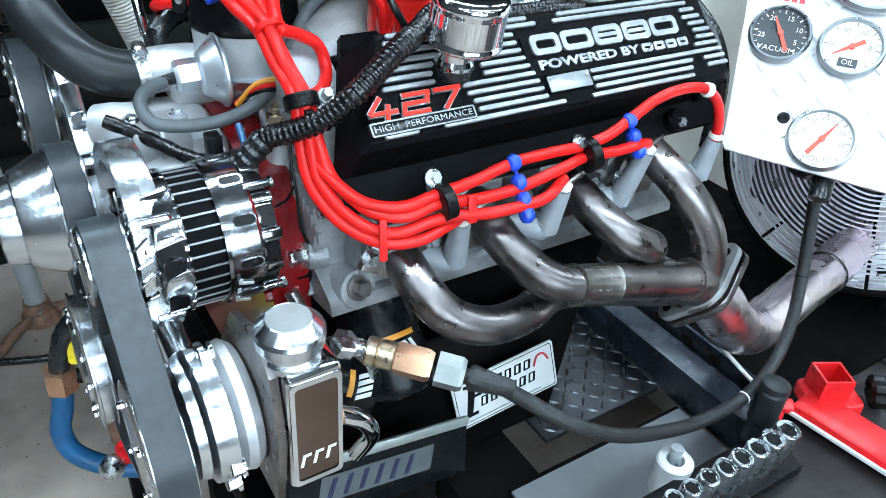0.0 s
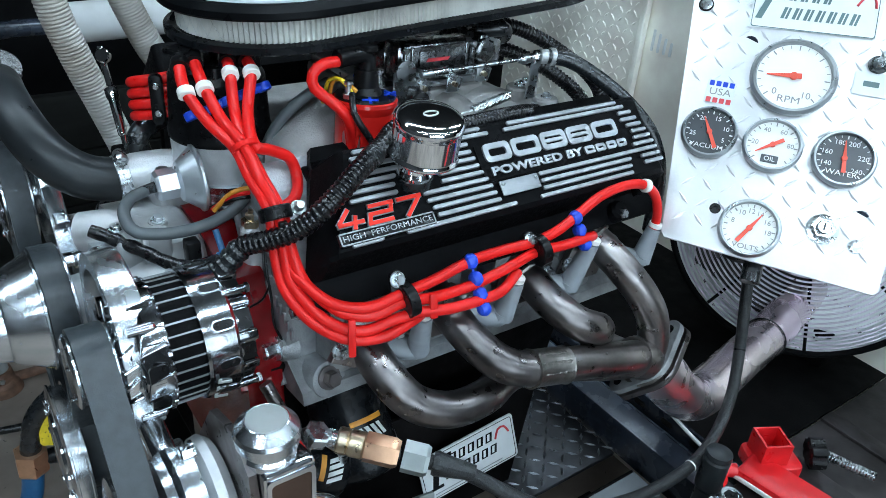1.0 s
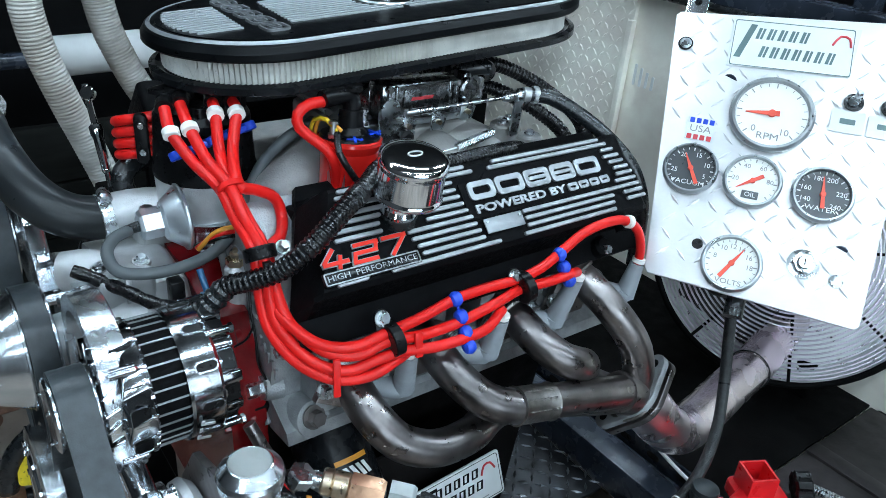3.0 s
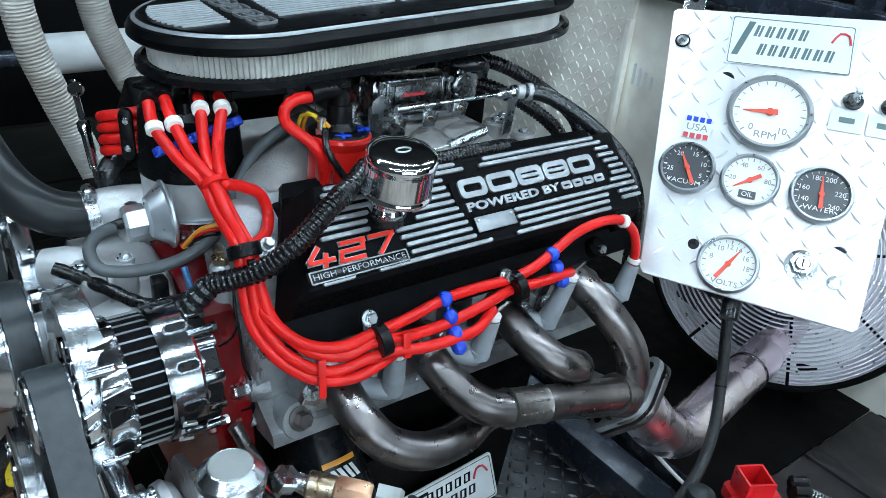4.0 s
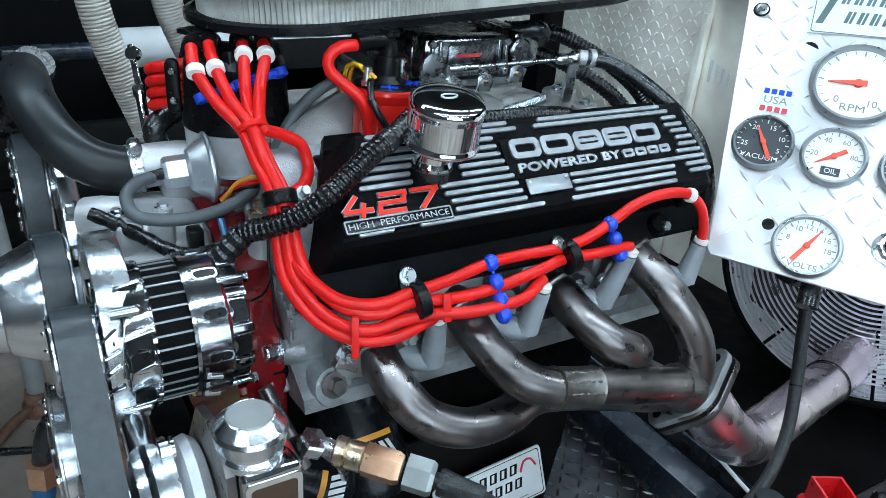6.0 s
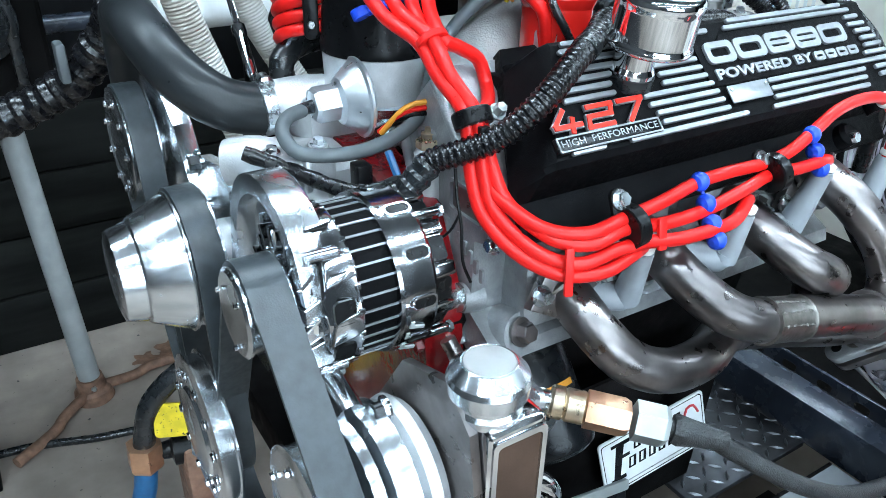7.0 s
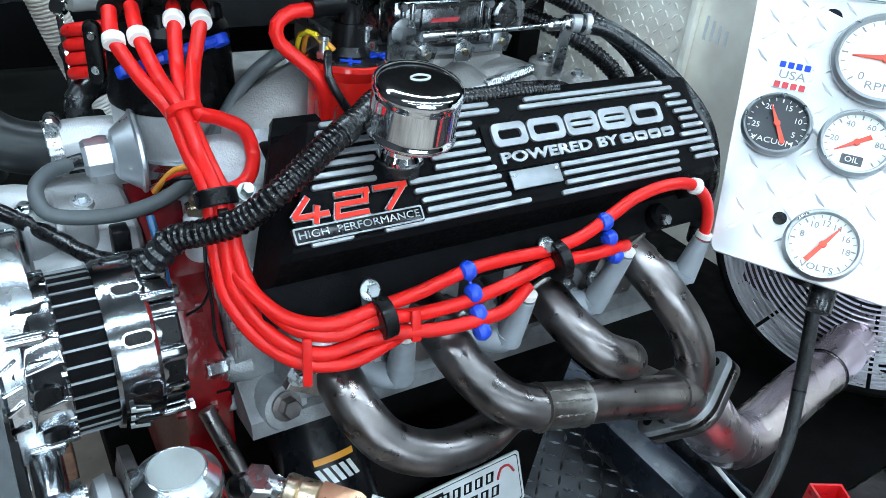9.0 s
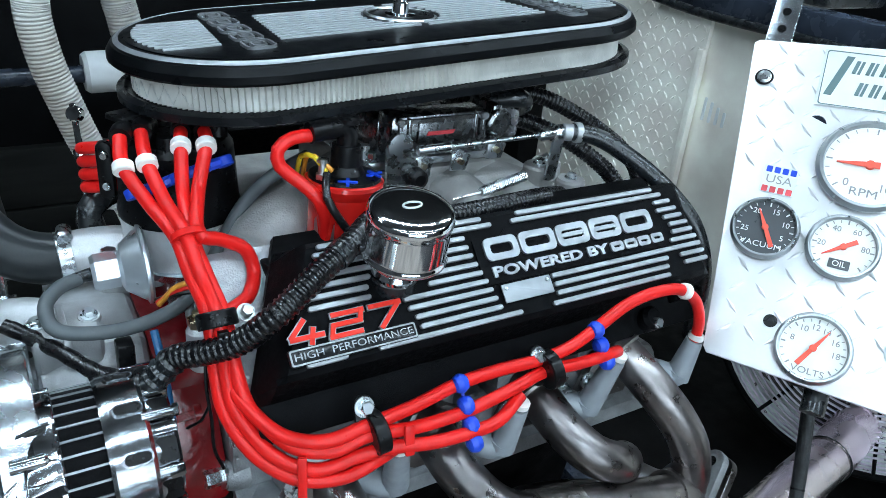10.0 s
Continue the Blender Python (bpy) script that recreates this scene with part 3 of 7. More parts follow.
def cylinder_head(mirror=1):
    t = thing("cylinder_head", (0.5, 0.76, 1.08), "cast aluminium cylinder head bolted to the red block", "cylinder head")
    fr = plane_frame((0.278, 0, 0), (0, 1, 0), (0, 0, 1))
    bm = prism([(0.692, 1.190), (0.696, 1.166), (0.728, 1.158), (0.730, 1.085), (0.694, 1.066), (0.690, 1.052), (0.735, 1.045), (0.79, 1.10), (0.85, 1.23), (0.79, 1.29)], fr, 0.478, 0.004)
    part("casting", bm, CAST, t, "dull cast casting", 0.5)
    for x in (0.348, 0.446, 0.564, 0.666):
        part("port_block", box((x - 0.036, 0.697, 1.07), (x + 0.036, 0.742, 1.162), 0.008), CAST, t)
    # relief of the front face: pockets as flat plates of painted shade, ribs and raised marks
    ff = plane_frame((0.278, 0, 0), (0, -1, 0), (0, 0, 1))
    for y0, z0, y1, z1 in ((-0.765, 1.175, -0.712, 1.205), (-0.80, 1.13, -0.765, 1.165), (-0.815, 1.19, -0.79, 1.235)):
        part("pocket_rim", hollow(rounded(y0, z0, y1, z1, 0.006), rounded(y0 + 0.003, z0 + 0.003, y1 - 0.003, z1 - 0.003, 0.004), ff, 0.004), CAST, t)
        part("pocket_shade", prism(rounded(y0 + 0.003, z0 + 0.003, y1 - 0.003, z1 - 0.003, 0.004), ff, 0.0006), HEADER, t, "dark plate painted as recess shade")
    for k in range(5):
        part("raised_mark", prism(rounded(-0.752 + 0.009 * k, 1.145 - 0.005 * k, -0.747 + 0.009 * k, 1.158 - 0.005 * k, 0.0015), ff, 0.0025), CAST, t)
    part("edge_rib", tube([(0.276, 0.70, 1.19), (0.275, 0.735, 1.222), (0.275, 0.79, 1.28)], 0.005, 10), CAST, t)
    part("edge_rib", tube([(0.276, 0.735, 1.05), (0.275, 0.785, 1.102), (0.275, 0.845, 1.225)], 0.005, 10), CAST, t)
    for y, z in ((0.70, 1.168), (0.778, 1.118), (0.81, 1.175)):
        bolt((0.278, y, z), (-1, 0, 0), 0.006, 0.008, t, STEEL)
    # front boss with its bolt
    part("boss", lathe((0.272, 0.740, 1.096), (1, 0, 0), [(0, 0.0125), (0.003, 0.014), (0.02, 0.016)], 24), CAST, t)
    part("boss", lathe((0.310, 0.700, 1.070), (0.1, -0.9, 0.35), [(-0.03, 0.026), (0, 0.022), (0.004, 0.02)], 22), CAST, t)
    bolt((0.310, 0.696, 1.074), (0.1, -0.9, 0.35), 0.0092, 0.014, t, HEADER)
    bolt((0.272, 0.742, 1.098), (-1, -0.15, 0.1), 0.0095, 0.018, t, STEEL)
    # exhaust flange strip and spark plug pads
    for k, x in enumerate((0.348, 0.446, 0.564, 0.666)):
        m = plane_frame((x, 0.690, 1.118 + 0.004 * k), (1, 0, 0.0), (0, 0.22, 1))
        part("port_flange", prism([(-0.045, -0.012), (-0.018, -0.027), (0.018, -0.027), (0.045, 0.012), (0.018, 0.027), (-0.018, 0.027)], m, 0.010, 0.0015), HEADER, t, "dark steel port flange")
        for s in (-1, 1):
            bolt(m @ Vector((s * 0.034, s * 0.001, 0.010)), m.to_3x3() @ Vector((0, 0, 1)), 0.0065, 0.012, t, STEEL)
    for x in (0.395, 0.505, 0.615, 0.725):
        part("plug_pad", lathe((x, 0.70, 1.118), (0, -0.9, 0.25), [(-0.02, 0.026), (0.004, 0.022), (0.008, 0.019)], 20), CAST, t)
    return t


cylinder_head()


def intake_manifold():
    t = thing("intake_manifold", (0.5, 0.94, 1.2), "bare cast aluminium dual-plane intake manifold between the heads", "intake manifold")
    bm = box((0.34, 0.80, 1.18), (0.74, 1.10, 1.262), 0.02)
    part("valley", bm, INTAKE, t)
    for k, x in enumerate((0.375, 0.47, 0.585, 0.69)):
        bm = tube([(x, 0.80, 1.235), (x + (0.53 - x) * 0.25, 0.84, 1.268), (x + (0.53 - x) * 0.6, 0.89, 1.282), (0.53 + (x - 0.53) * 0.3, 0.95, 1.285)], 0.03, 14, 0.012)
        part("runner", bm, INTAKE, t)
    part("carburettor_pad", box((0.45, 0.86, 1.26), (0.62, 1.03, 1.312), 0.008), INTAKE, t)
    part("runner", tube([(0.33, 0.86, 1.245), (0.37, 0.85, 1.275), (0.44, 0.88, 1.295), (0.50, 0.93, 1.29)], 0.036, 16, 0.012), INTAKE, t)
    for x, y, z in ((0.655, 0.835, 1.31), (0.682, 0.855, 1.305), (0.70, 0.83, 1.29)):
        part("boss", lathe((x, y, 1.23), (0, 0, 1), [(0, 0.02), (z - 1.23 - 0.003, 0.017), (z - 1.23, 0.015)], 18), INTAKE, t)
        bolt((x, y, z), (0, 0, 1), 0.005, 0.006, t, STEEL)
    part("cast_pad", prism(rounded(0.335, 0.802, 0.40, 0.822, 0.004), plane_frame((0, 0, 1.262), (1, 0, 0), (0, 1, 0)), 0.006, 0.001), CAST, t)
    return t


intake_manifold()


# ---- air cleaner ----
AC = Matrix.Translation((0.5234, 0.9272, 1.4316)) @ Matrix.Rotation(radians(1.0), 4, "Z") @ Matrix.Rotation(radians(-3.6), 4, "Y") @ Matrix.Rotation(radians(-0.5), 4, "X") @ Matrix.Translation((0, 0, -1.41))


def stadium(half_l, half_w, n=26):
    c = half_l - half_w
    pts = []
    for k in range(n + 1):
        a = radians(-90 + 180 * k / n)
        pts.append((c + half_w * math.cos(a), half_w * math.sin(a)))
    for k in range(n + 1):
        a = radians(90 + 180 * k / n)
        pts.append((-c + half_w * math.cos(a), half_w * math.sin(a)))
    return pts


def oval_body(levels):
    """An oval turned body from (z, half length, half width) levels."""
    bm = bmesh.new()
    rows = [[bm.verts.new(AC @ Vector((x, y, z))) for x, y in stadium(l, w)] for z, l, w in levels]
    n = len(rows[0])
    for a, b in zip(rows, rows[1:]):
        for i in range(n):
            j = (i + 1) % n
            bm.faces.new((a[i], a[j], b[j], b[i]))
    bm.faces.new(rows[0][::-1])
    bm.faces.new(rows[-1])
    return bm


def air_cleaner():
    t = thing("air_cleaner", (0.512, 0.943, 1.37), "oval black air cleaner with white gauze filter and finned lid", "air cleaner")
    L, W = 0.2763, 0.1173
    part("base", oval_body([(1.368, 0.10, 0.06), (1.373, L - 0.03, W - 0.03), (1.376, L - 0.004, W - 0.004), (1.379, L + 0.003, W + 0.003), (1.386, L + 0.003, W + 0.003), (1.388, L - 0.004, W - 0.004), (1.384, L - 0.012, W - 0.012)]), SATIN_BLACK, t, "black rolled base tray")
    # pleated filter
    bm = bmesh.new()
    base = stadium(L - 0.012, W - 0.012, 60)
    ring_pts = []
    for (x0, y0), (x1, y1) in zip(base, base[1:] + base[:1]):
        n = max(1, round(math.hypot(x1 - x0, y1 - y0) / 0.0025))
        for k in range(n):
            ring_pts.append((x0 + (x1 - x0) * k / n, y0 + (y1 - y0) * k / n))
    rows = []
    for z in (1.386, 1.4, 1.42):
        row = []
        for k, (x, y) in enumerate(ring_pts):
            f = 1 + (0.014 if k % 2 else -0.014)
            row.append(bm.verts.new(AC @ Vector((x * (1 + (f - 1) * 0.4), y * f, z))))
        rows.append(row)
    for a, b in zip(rows, rows[1:]):
        for i in range(len(a)):
            j = (i + 1) % len(a)
            bm.faces.new((a[i], a[j], b[j], b[i]))
    part("filter_element", bm, PAPER, t, "white pleated gauze filter")
    # crossing support wires over the gauze
    bm = bmesh.new()
    flat = [Vector((x, y, 0)) for x, y in ring_pts[::2]]
    c = len(flat)
    for k in range(0, c, 3):
        for d in (-3, 3):
            a, b = flat[k] * 1.006, flat[(k + d) % c] * 1.006
            p, q = AC @ Vector((a.x, a.y, 1.389)), AC @ Vector((b.x, b.y, 1.416))
            s = Vector((0.0002, 0.0002, 0))
            bm.faces.new([bm.verts.new(w) for w in (p - s, p + s, q + s, q - s)])
    part("support_mesh", bm, STEEL, t, "fine crossing wire mesh")
    lid = part("lid", oval_body([(1.413, L - 0.006, W - 0.006), (1.4115, L + 0.004, W + 0.004), (1.414, L + 0.0065, W + 0.0065), (1.420, L + 0.0062, W + 0.0062), (1.4265, L + 0.002, W + 0.002), (1.4295, L - 0.006, W - 0.006), (1.430, L - 0.011, W - 0.011), (1.4275, L - 0.013, W - 0.013)]), LID_BLACK, t, "black lid with machined edge")
    part("machined_edge", oval_body([(1.4280, L - 0.0005, W - 0.0005), (1.4303, L - 0.0035, W - 0.0035), (1.4307, L - 0.0045, W - 0.0045), (1.4280, L - 0.006, W - 0.006)]), FIN_METAL, lid, "bare metal edge line")
    part("lid_field", oval_body([(1.4275, L - 0.0095, W - 0.0095), (1.4311, L - 0.0096, W - 0.0096), (1.4312, L - 0.02, W - 0.02)]), LID_BLACK, lid)
    # fins
    for k in range(12):
        b = -0.050 + 0.0091 * k
        reach = (L - 0.012) - (W - 0.012) + math.sqrt(max(0, (W - 0.012) ** 2 - b * b))
        for s in (-1, 1):
            x0, x1 = sorted((s * (0.199 - 0.0008 * k), s * (reach - 0.004)))
            part("fin", prism(rounded(x0, b - 0.0018, x1, b + 0.0018, 0.0017, 2), AC @ Matrix.Translation((0, 0, 1.4300)), 0.003, 0.0006, seg=1), FIN_BRIGHT, lid, "bare aluminium fin")
    for k in range(12):
        b = -0.050 + 0.0091 * k
        gap = math.sqrt(max(0, 0.040 ** 2 - b * b))
        for s in (-1, 1):
            x0, x1 = sorted((s * max(gap, 0.004 if abs(b) > 0.04 else gap), s * (0.147 - 0.0008 * k)))
            part("fin", prism(rounded(x0, b - 0.0018, x1, b + 0.0018, 0.0017, 2), AC @ Matrix.Translation((0, 0, 1.4300)), 0.003, 0.0006, seg=1), FIN_BRIGHT, lid)
    # emblem of open ring shapes, reading towards the front edge
    for s in (-1, 1):
        m = AC @ Matrix.Translation((s * 0.172, 0, 1.4307)) @ Matrix.Rotation(radians(-90), 4, "Z")
        for k in range(5):
            bm = bmesh.new()
            letter_ring(bm, m, -0.078 + 0.032 * k, -0.0135, 0.029, 0.027, 0.0022, 0.003)
            letter_ring(bm, m, -0.0705 + 0.032 * k, -0.0065, 0.014, 0.013, 0.0016, 0.003)
            part("emblem_block", bm, FIN_METAL, lid, "raised outlined ring shape")
    c = AC @ Vector((0, 0, 1.4295))
    part("centre_ring", ring(c + Vector((0, 0, 0.002)), (0, 0, 1), 0.036, 0.0022, 40, 6), BRUSHED, lid)
    part("wing_nut", lathe(c, (0, 0, 1), [(0, 0.016), (0.003, 0.016), (0.004, 0.009), (0.014, 0.008), (0.016, 0.006), (0.034, 0.0055), (0.037, 0.002)], 20), CHROME, lid, "chrome centre nut")
    return t


air_cleaner()


# ---- gauge panel ----
PC = Vector((0.86125, 0.598625, 1.263625))
PH, PV = Vector((0.5532, -0.8330, 0.0)), Vector((0.5456, 0.3623, 0.7557))
PANEL_M = plane_frame(PC, PH, PV)


def on_panel(h, v, d=0.0):
    return PANEL_M @ Matrix.Translation((h, v, d))


def gauge(h, v, r, face, ink, name, marks, needle, tail, word, word_at, group="gauges on the panel", ticks=(225, -45)):
    bright = face is WHITE_FACE
    t = thing("gauge", on_panel(h, v) @ Vector((0, 0, 0)), "round %s-faced %s gauge with satin bezel set in the panel" % ("white" if bright else "black", name), "gauge", group)
    m = on_panel(h, v)
    ax = m.to_3x3() @ Vector((0, 0, 1))
    o = m.translation
    part("case", lathe(o, ax, [(-0.05, r * 0.86), (-0.002, r * 0.88), (0.001, r * 0.9)], 40), PLASTIC, t)
    part("bezel", lathe(o, ax, [(0.0, r * 0.96), (0.004, r), (0.008, r), (0.0125, r * 0.94), (0.0125, r * 0.88), (0.0065, r * 0.84), (0.004, r * 0.84)], 48), BEZEL, t, "satin grey bezel")
    part("dial", lathe(o, ax, [(0.0062, r * 0.855), (0.0072, r * 0.85)], 48), face, t)
    up = 0.0078
    for k, text in enumerate(marks):
        a = radians(text[1])
        writing("numeral", text[0], r * 0.24, 0.0001, on_panel(h + r * 0.58 * math.cos(a), v + r * 0.58 * math.sin(a), up), ink, t)
    bm = bmesh.new()
    for k in range(19):
        a = radians(ticks[0] + (ticks[1] - ticks[0]) * k / 18)
        w = 0.0004 if k % 3 else 0.0007
        prism([(r * (0.74 if k % 3 else 0.70), -w), (r * 0.82, -w), (r * 0.82, w), (r * (0.74 if k % 3 else 0.70), w)], m @ Matrix.Translation((0, 0, 0.0073)) @ Matrix.Rotation(a, 4, "Z"), 0.0003, bm=bm)
    part("scale", bm, ink, t)
    if word:
        writing("word", word, r * 0.25, 0.0001, on_panel(h, v + word_at * r, up), ink, t, "", 1.15)
    nm = m @ Matrix.Translation((0, 0, 0.009)) @ Matrix.Rotation(radians(needle), 4, "Z")
    part("needle", prism([(-r * tail, -r * 0.07), (-r * tail, r * 0.07), (r * 0.1, r * 0.055), (r * 0.62, r * 0.012), (r * 0.62, -r * 0.012), (r * 0.1, -r * 0.055)], nm, 0.0012), NEEDLE, t, "red needle")
    part("hub", lathe(o + ax * 0.008, ax, [(0, r * 0.1), (0.003, r * 0.09)], 18), NEEDLE, t)
    return t


def gauge_panel():
    t = thing("instrument_board", on_panel(0.02, -0.13).translation, "bright aluminium tread-plate gauge panel on brackets", "gauge panel")
    corner = [(-0.092, -0.126), (0.150, -0.137), (0.155, -0.132), (0.172, 0.266), (0.166, 0.270), (-0.131, 0.241), (-0.136, 0.236), (-0.0965, -0.120)]
    part("plate", prism(corner, on_panel(0, 0, -0.004), 0.004, 0.0008), PANEL, t)

    def inside(x, y):
        left = -0.0945 - 0.04 * (y + 0.12) / 0.356
        return left + 0.012 < x < 0.148 + 0.02 * (y + 0.134) / 0.4 and -0.112 < y < 0.235

    part("tread_relief", lozenges(on_panel(0, 0, 0), -0.14, -0.13, 0.17, 0.25, 0.0235, 0.021, 0.0050, 0.0015, inside), PANEL, t)
    logo = part("logo_plate", prism([(-0.058, 0.172), (0.092, 0.182), (0.095, 0.250), (-0.061, 0.241)], on_panel(0, 0, 0.0008), 0.0012), STICKER, t, "white plate with dark slanted bars")
    bm = bmesh.new()
    for row, x0, n in ((0.2225, -0.030, 5), (0.1965, -0.022, 7)):
        for k in range(n):
            x = x0 + 0.0135 * k
            y = row + 0.05 * (x + 0.06)
            prism([(x, y - 0.008), (x + 0.004, y - 0.008), (x + 0.007, y + 0.008), (x + 0.003, y + 0.008)], on_panel(0, 0, 0.002), 0.0006, bm=bm)
            prism([(x + 0.0055, y - 0.008), (x + 0.0085, y - 0.008), (x + 0.0115, y + 0.008), (x + 0.0085, y + 0.008)], on_panel(0, 0, 0.002), 0.0006, bm=bm)
    prism([(-0.052, 0.186), (-0.044, 0.186), (-0.030, 0.236), (-0.038, 0.236)], on_panel(0, 0, 0.002), 0.0006, bm=bm)
    part("dark_print", bm, GREEN_INK, logo)
    part("red_arc", tube([on_panel(0.064, 0.222, 0.0025).translation, on_panel(0.072, 0.236, 0.0025).translation, on_panel(0.083, 0.234, 0.0025).translation, on_panel(0.086, 0.222, 0.0025).translation], 0.0016, 6), RED_INK, logo)
    bm = bmesh.new()
    hollow(rounded(-0.057, 0.176, 0.090, 0.243, 0.003), rounded(-0.056, 0.177, 0.089, 0.242, 0.003), on_panel(0, 0, 0.0022) @ Matrix.Rotation(radians(3), 4, "Z") @ Matrix.Translation((0.011, 0.0, 0)), 0.0004, bm)
    part("border", bm, GREEN_INK, logo)
    st = part("sticker", prism(rounded(-0.088, 0.060, -0.053, 0.092, 0.002), on_panel(0, 0, 0.0008), 0.0006), STICKER, t, "small flag sticker")
    writing("word", "USA", 0.0135, 0.0001, on_panel(-0.0705, 0.0755, 0.0016), DIAL_INK, st, "", 1.1)
    bm, bm2 = bmesh.new(), bmesh.new()
    for k in range(4):
        prism(rounded(-0.0855 + 0.0082 * k, 0.0835, -0.0795 + 0.0082 * k, 0.0905, 0.001), on_panel(0, 0, 0.0013), 0.0004, bm=bm)
        prism(rounded(-0.0855 + 0.0082 * k, 0.0605, -0.0795 + 0.0082 * k, 0.0675, 0.001), on_panel(0, 0, 0.0013), 0.0004, bm=bm2)
    part("blue_bars", bm, BLUE, st)
    part("red_bars", bm2, RED_INK, st)
    ax = PANEL_M.to_3x3() @ Vector((0, 0, 1))
    part("screw", lathe(on_panel(-0.115, 0.1945, 0).translation, ax, [(0, 0.0095), (0.001, 0.0095), (0.0035, 0.006), (0.004, 0.003)], 20), STEEL, t)
    part("screw_washer", ring(on_panel(-0.115, 0.1945, 0.001).translation, ax, 0.0085, 0.0014, 24, 6), PLASTIC, t)
    part("drilled_hole", lathe(on_panel(-0.0415, -0.076, 0.0002).translation, ax, [(0, 0.0068), (0.0005, 0.0068)], 20), PLASTIC, t, "dark open hole")
    key = part("key_switch", lathe(on_panel(0.082, -0.073, 0).translation, ax, [(0, 0.0185), (0.002, 0.0185), (0.003, 0.014)], 28), STEEL, t, "chromed key switch")
    part("nut", hexnut(on_panel(0.082, -0.073, 0.003).translation, ax, 0.0145, 0.006), STEEL, key)
    part("barrel", lathe(on_panel(0.082, -0.073, 0.008).translation, ax, [(0, 0.0085), (0.004, 0.0085), (0.005, 0.007)], 20), CHROME, key)
    part("slot", prism(rounded(-0.001, -0.005, 0.001, 0.005, 0.0008), on_panel(0.082, -0.073, 0.0131), 0.0003), PLASTIC, key)
    part("blank_button", lathe(on_panel(0.121, -0.085, 0).translation, ax, [(0, 0.0085), (0.002, 0.008), (0.003, 0.005)], 20), STEEL, t)
    for h in (0.099, 0.142):
        part("switch_plate", prism(rounded(h - 0.02, 0.105, h + 0.02, 0.136, 0.002), on_panel(0, 0, 0.0008), 0.0012), STICKER, t)
        part("switch_label", prism(rounded(h - 0.009, 0.117, h + 0.009, 0.124, 0.001), on_panel(0, 0, 0.002), 0.0005), GREEN_INK, t)
        part("toggle_switch", lathe(on_panel(h + 0.003, 0.147, 0).translation, ax, [(0, 0.011), (0.003, 0.011), (0.005, 0.007), (0.010, 0.0065), (0.013, 0.0035), (0.030, 0.0045), (0.032, 0.003)], 20), STEEL, t, "toggle switch on black washer")
        part("toggle_boot", ring(on_panel(h + 0.003, 0.147, 0.003).translation, ax, 0.009, 0.003, 24, 8), RUBBER, t)
    for h, v, w in ((0.090, -0.055, 0.02), (0.118, -0.058, 0.016)):
        part("worn_label", prism(rounded(h - w / 2, v, h + w / 2, v + 0.005, 0.001), on_panel(0, 0, 0.0008), 0.0003), BRASS, t)
    # bracket to the overhead box and struts to the bulkhead
    part("bracket", prism(rounded(-0.126, 0.215, -0.098, 0.33, 0.003), on_panel(0, 0, -0.009), 0.004, 0.0006), POLISHED, t, "drilled steel strap")
    for v in (0.262, 0.285):
        part("strap_hole", lathe(on_panel(-0.112, v, -0.0048).translation, ax, [(0, 0.005), (0.0004, 0.005)], 16), PLASTIC, t)
    for h, v in ((-0.05, 0.15), (0.12, -0.05)):
        a = on_panel(h, v, -0.004).translation
        part("strut", tube([a, a + Vector((0.25, 0.1, -0.02)), Vector((1.452, a.y + 0.25, a.z - 0.05))], 0.011, 10, 0.03), GREY_PAINT, t)
    part("cable_sleeve", tube([on_panel(0.02, -0.10, -0.03).translation, on_panel(0.02, -0.15, -0.03).translation], 0.012, 12), RUBBER, t)
    return t


gauge_panel()
gauge(0.010, 0.111, 0.0515, WHITE_FACE, DIAL_INK, "RPM", [("0", 232), ("10", -52)], 186, 0.18, "RPM", -0.62)
gauge(-0.071, 0.018, 0.0345, BLACK_FACE, DIAL_WHITE, "vacuum", [("25", 195), ("20", 125), ("15", 70), ("10", 20), ("5", -25)], 118, 0.66, "VACUUM", -0.56)
g = gauge(0.005, 0.017, 0.0355, WHITE_FACE, DIAL_INK, "oil pressure", [("20", 180), ("40", 118), ("60", 62), ("80", 5)], 215, 0.4, "", 0)
part("word_box", prism(rounded(-0.010, -0.024, 0.010, -0.014, 0.001), on_panel(0.005, 0.017, 0.0075), 0.0006), BLACK_FACE, g)
writing("word", "OIL", 0.0085, 0.0001, on_panel(0.005, -0.002, 0.0083), DIAL_WHITE, g)
gauge(0.087, 0.017, 0.0365, BLACK_FACE, DIAL_WHITE, "water temperature", [("140", 205), ("160", 165), ("180", 112), ("200", 68), ("220", 10), ("240", -40)], 96, 0.5, "WATER", -0.52)
gauge(0.002, -0.093, 0.0365, WHITE_FACE, DIAL_INK, "volts", [("8", 165), ("10", 125), ("12", 95), ("14", 66), ("16", 30), ("18", -5)], 60, 0.62, "VOLTS", -0.66)


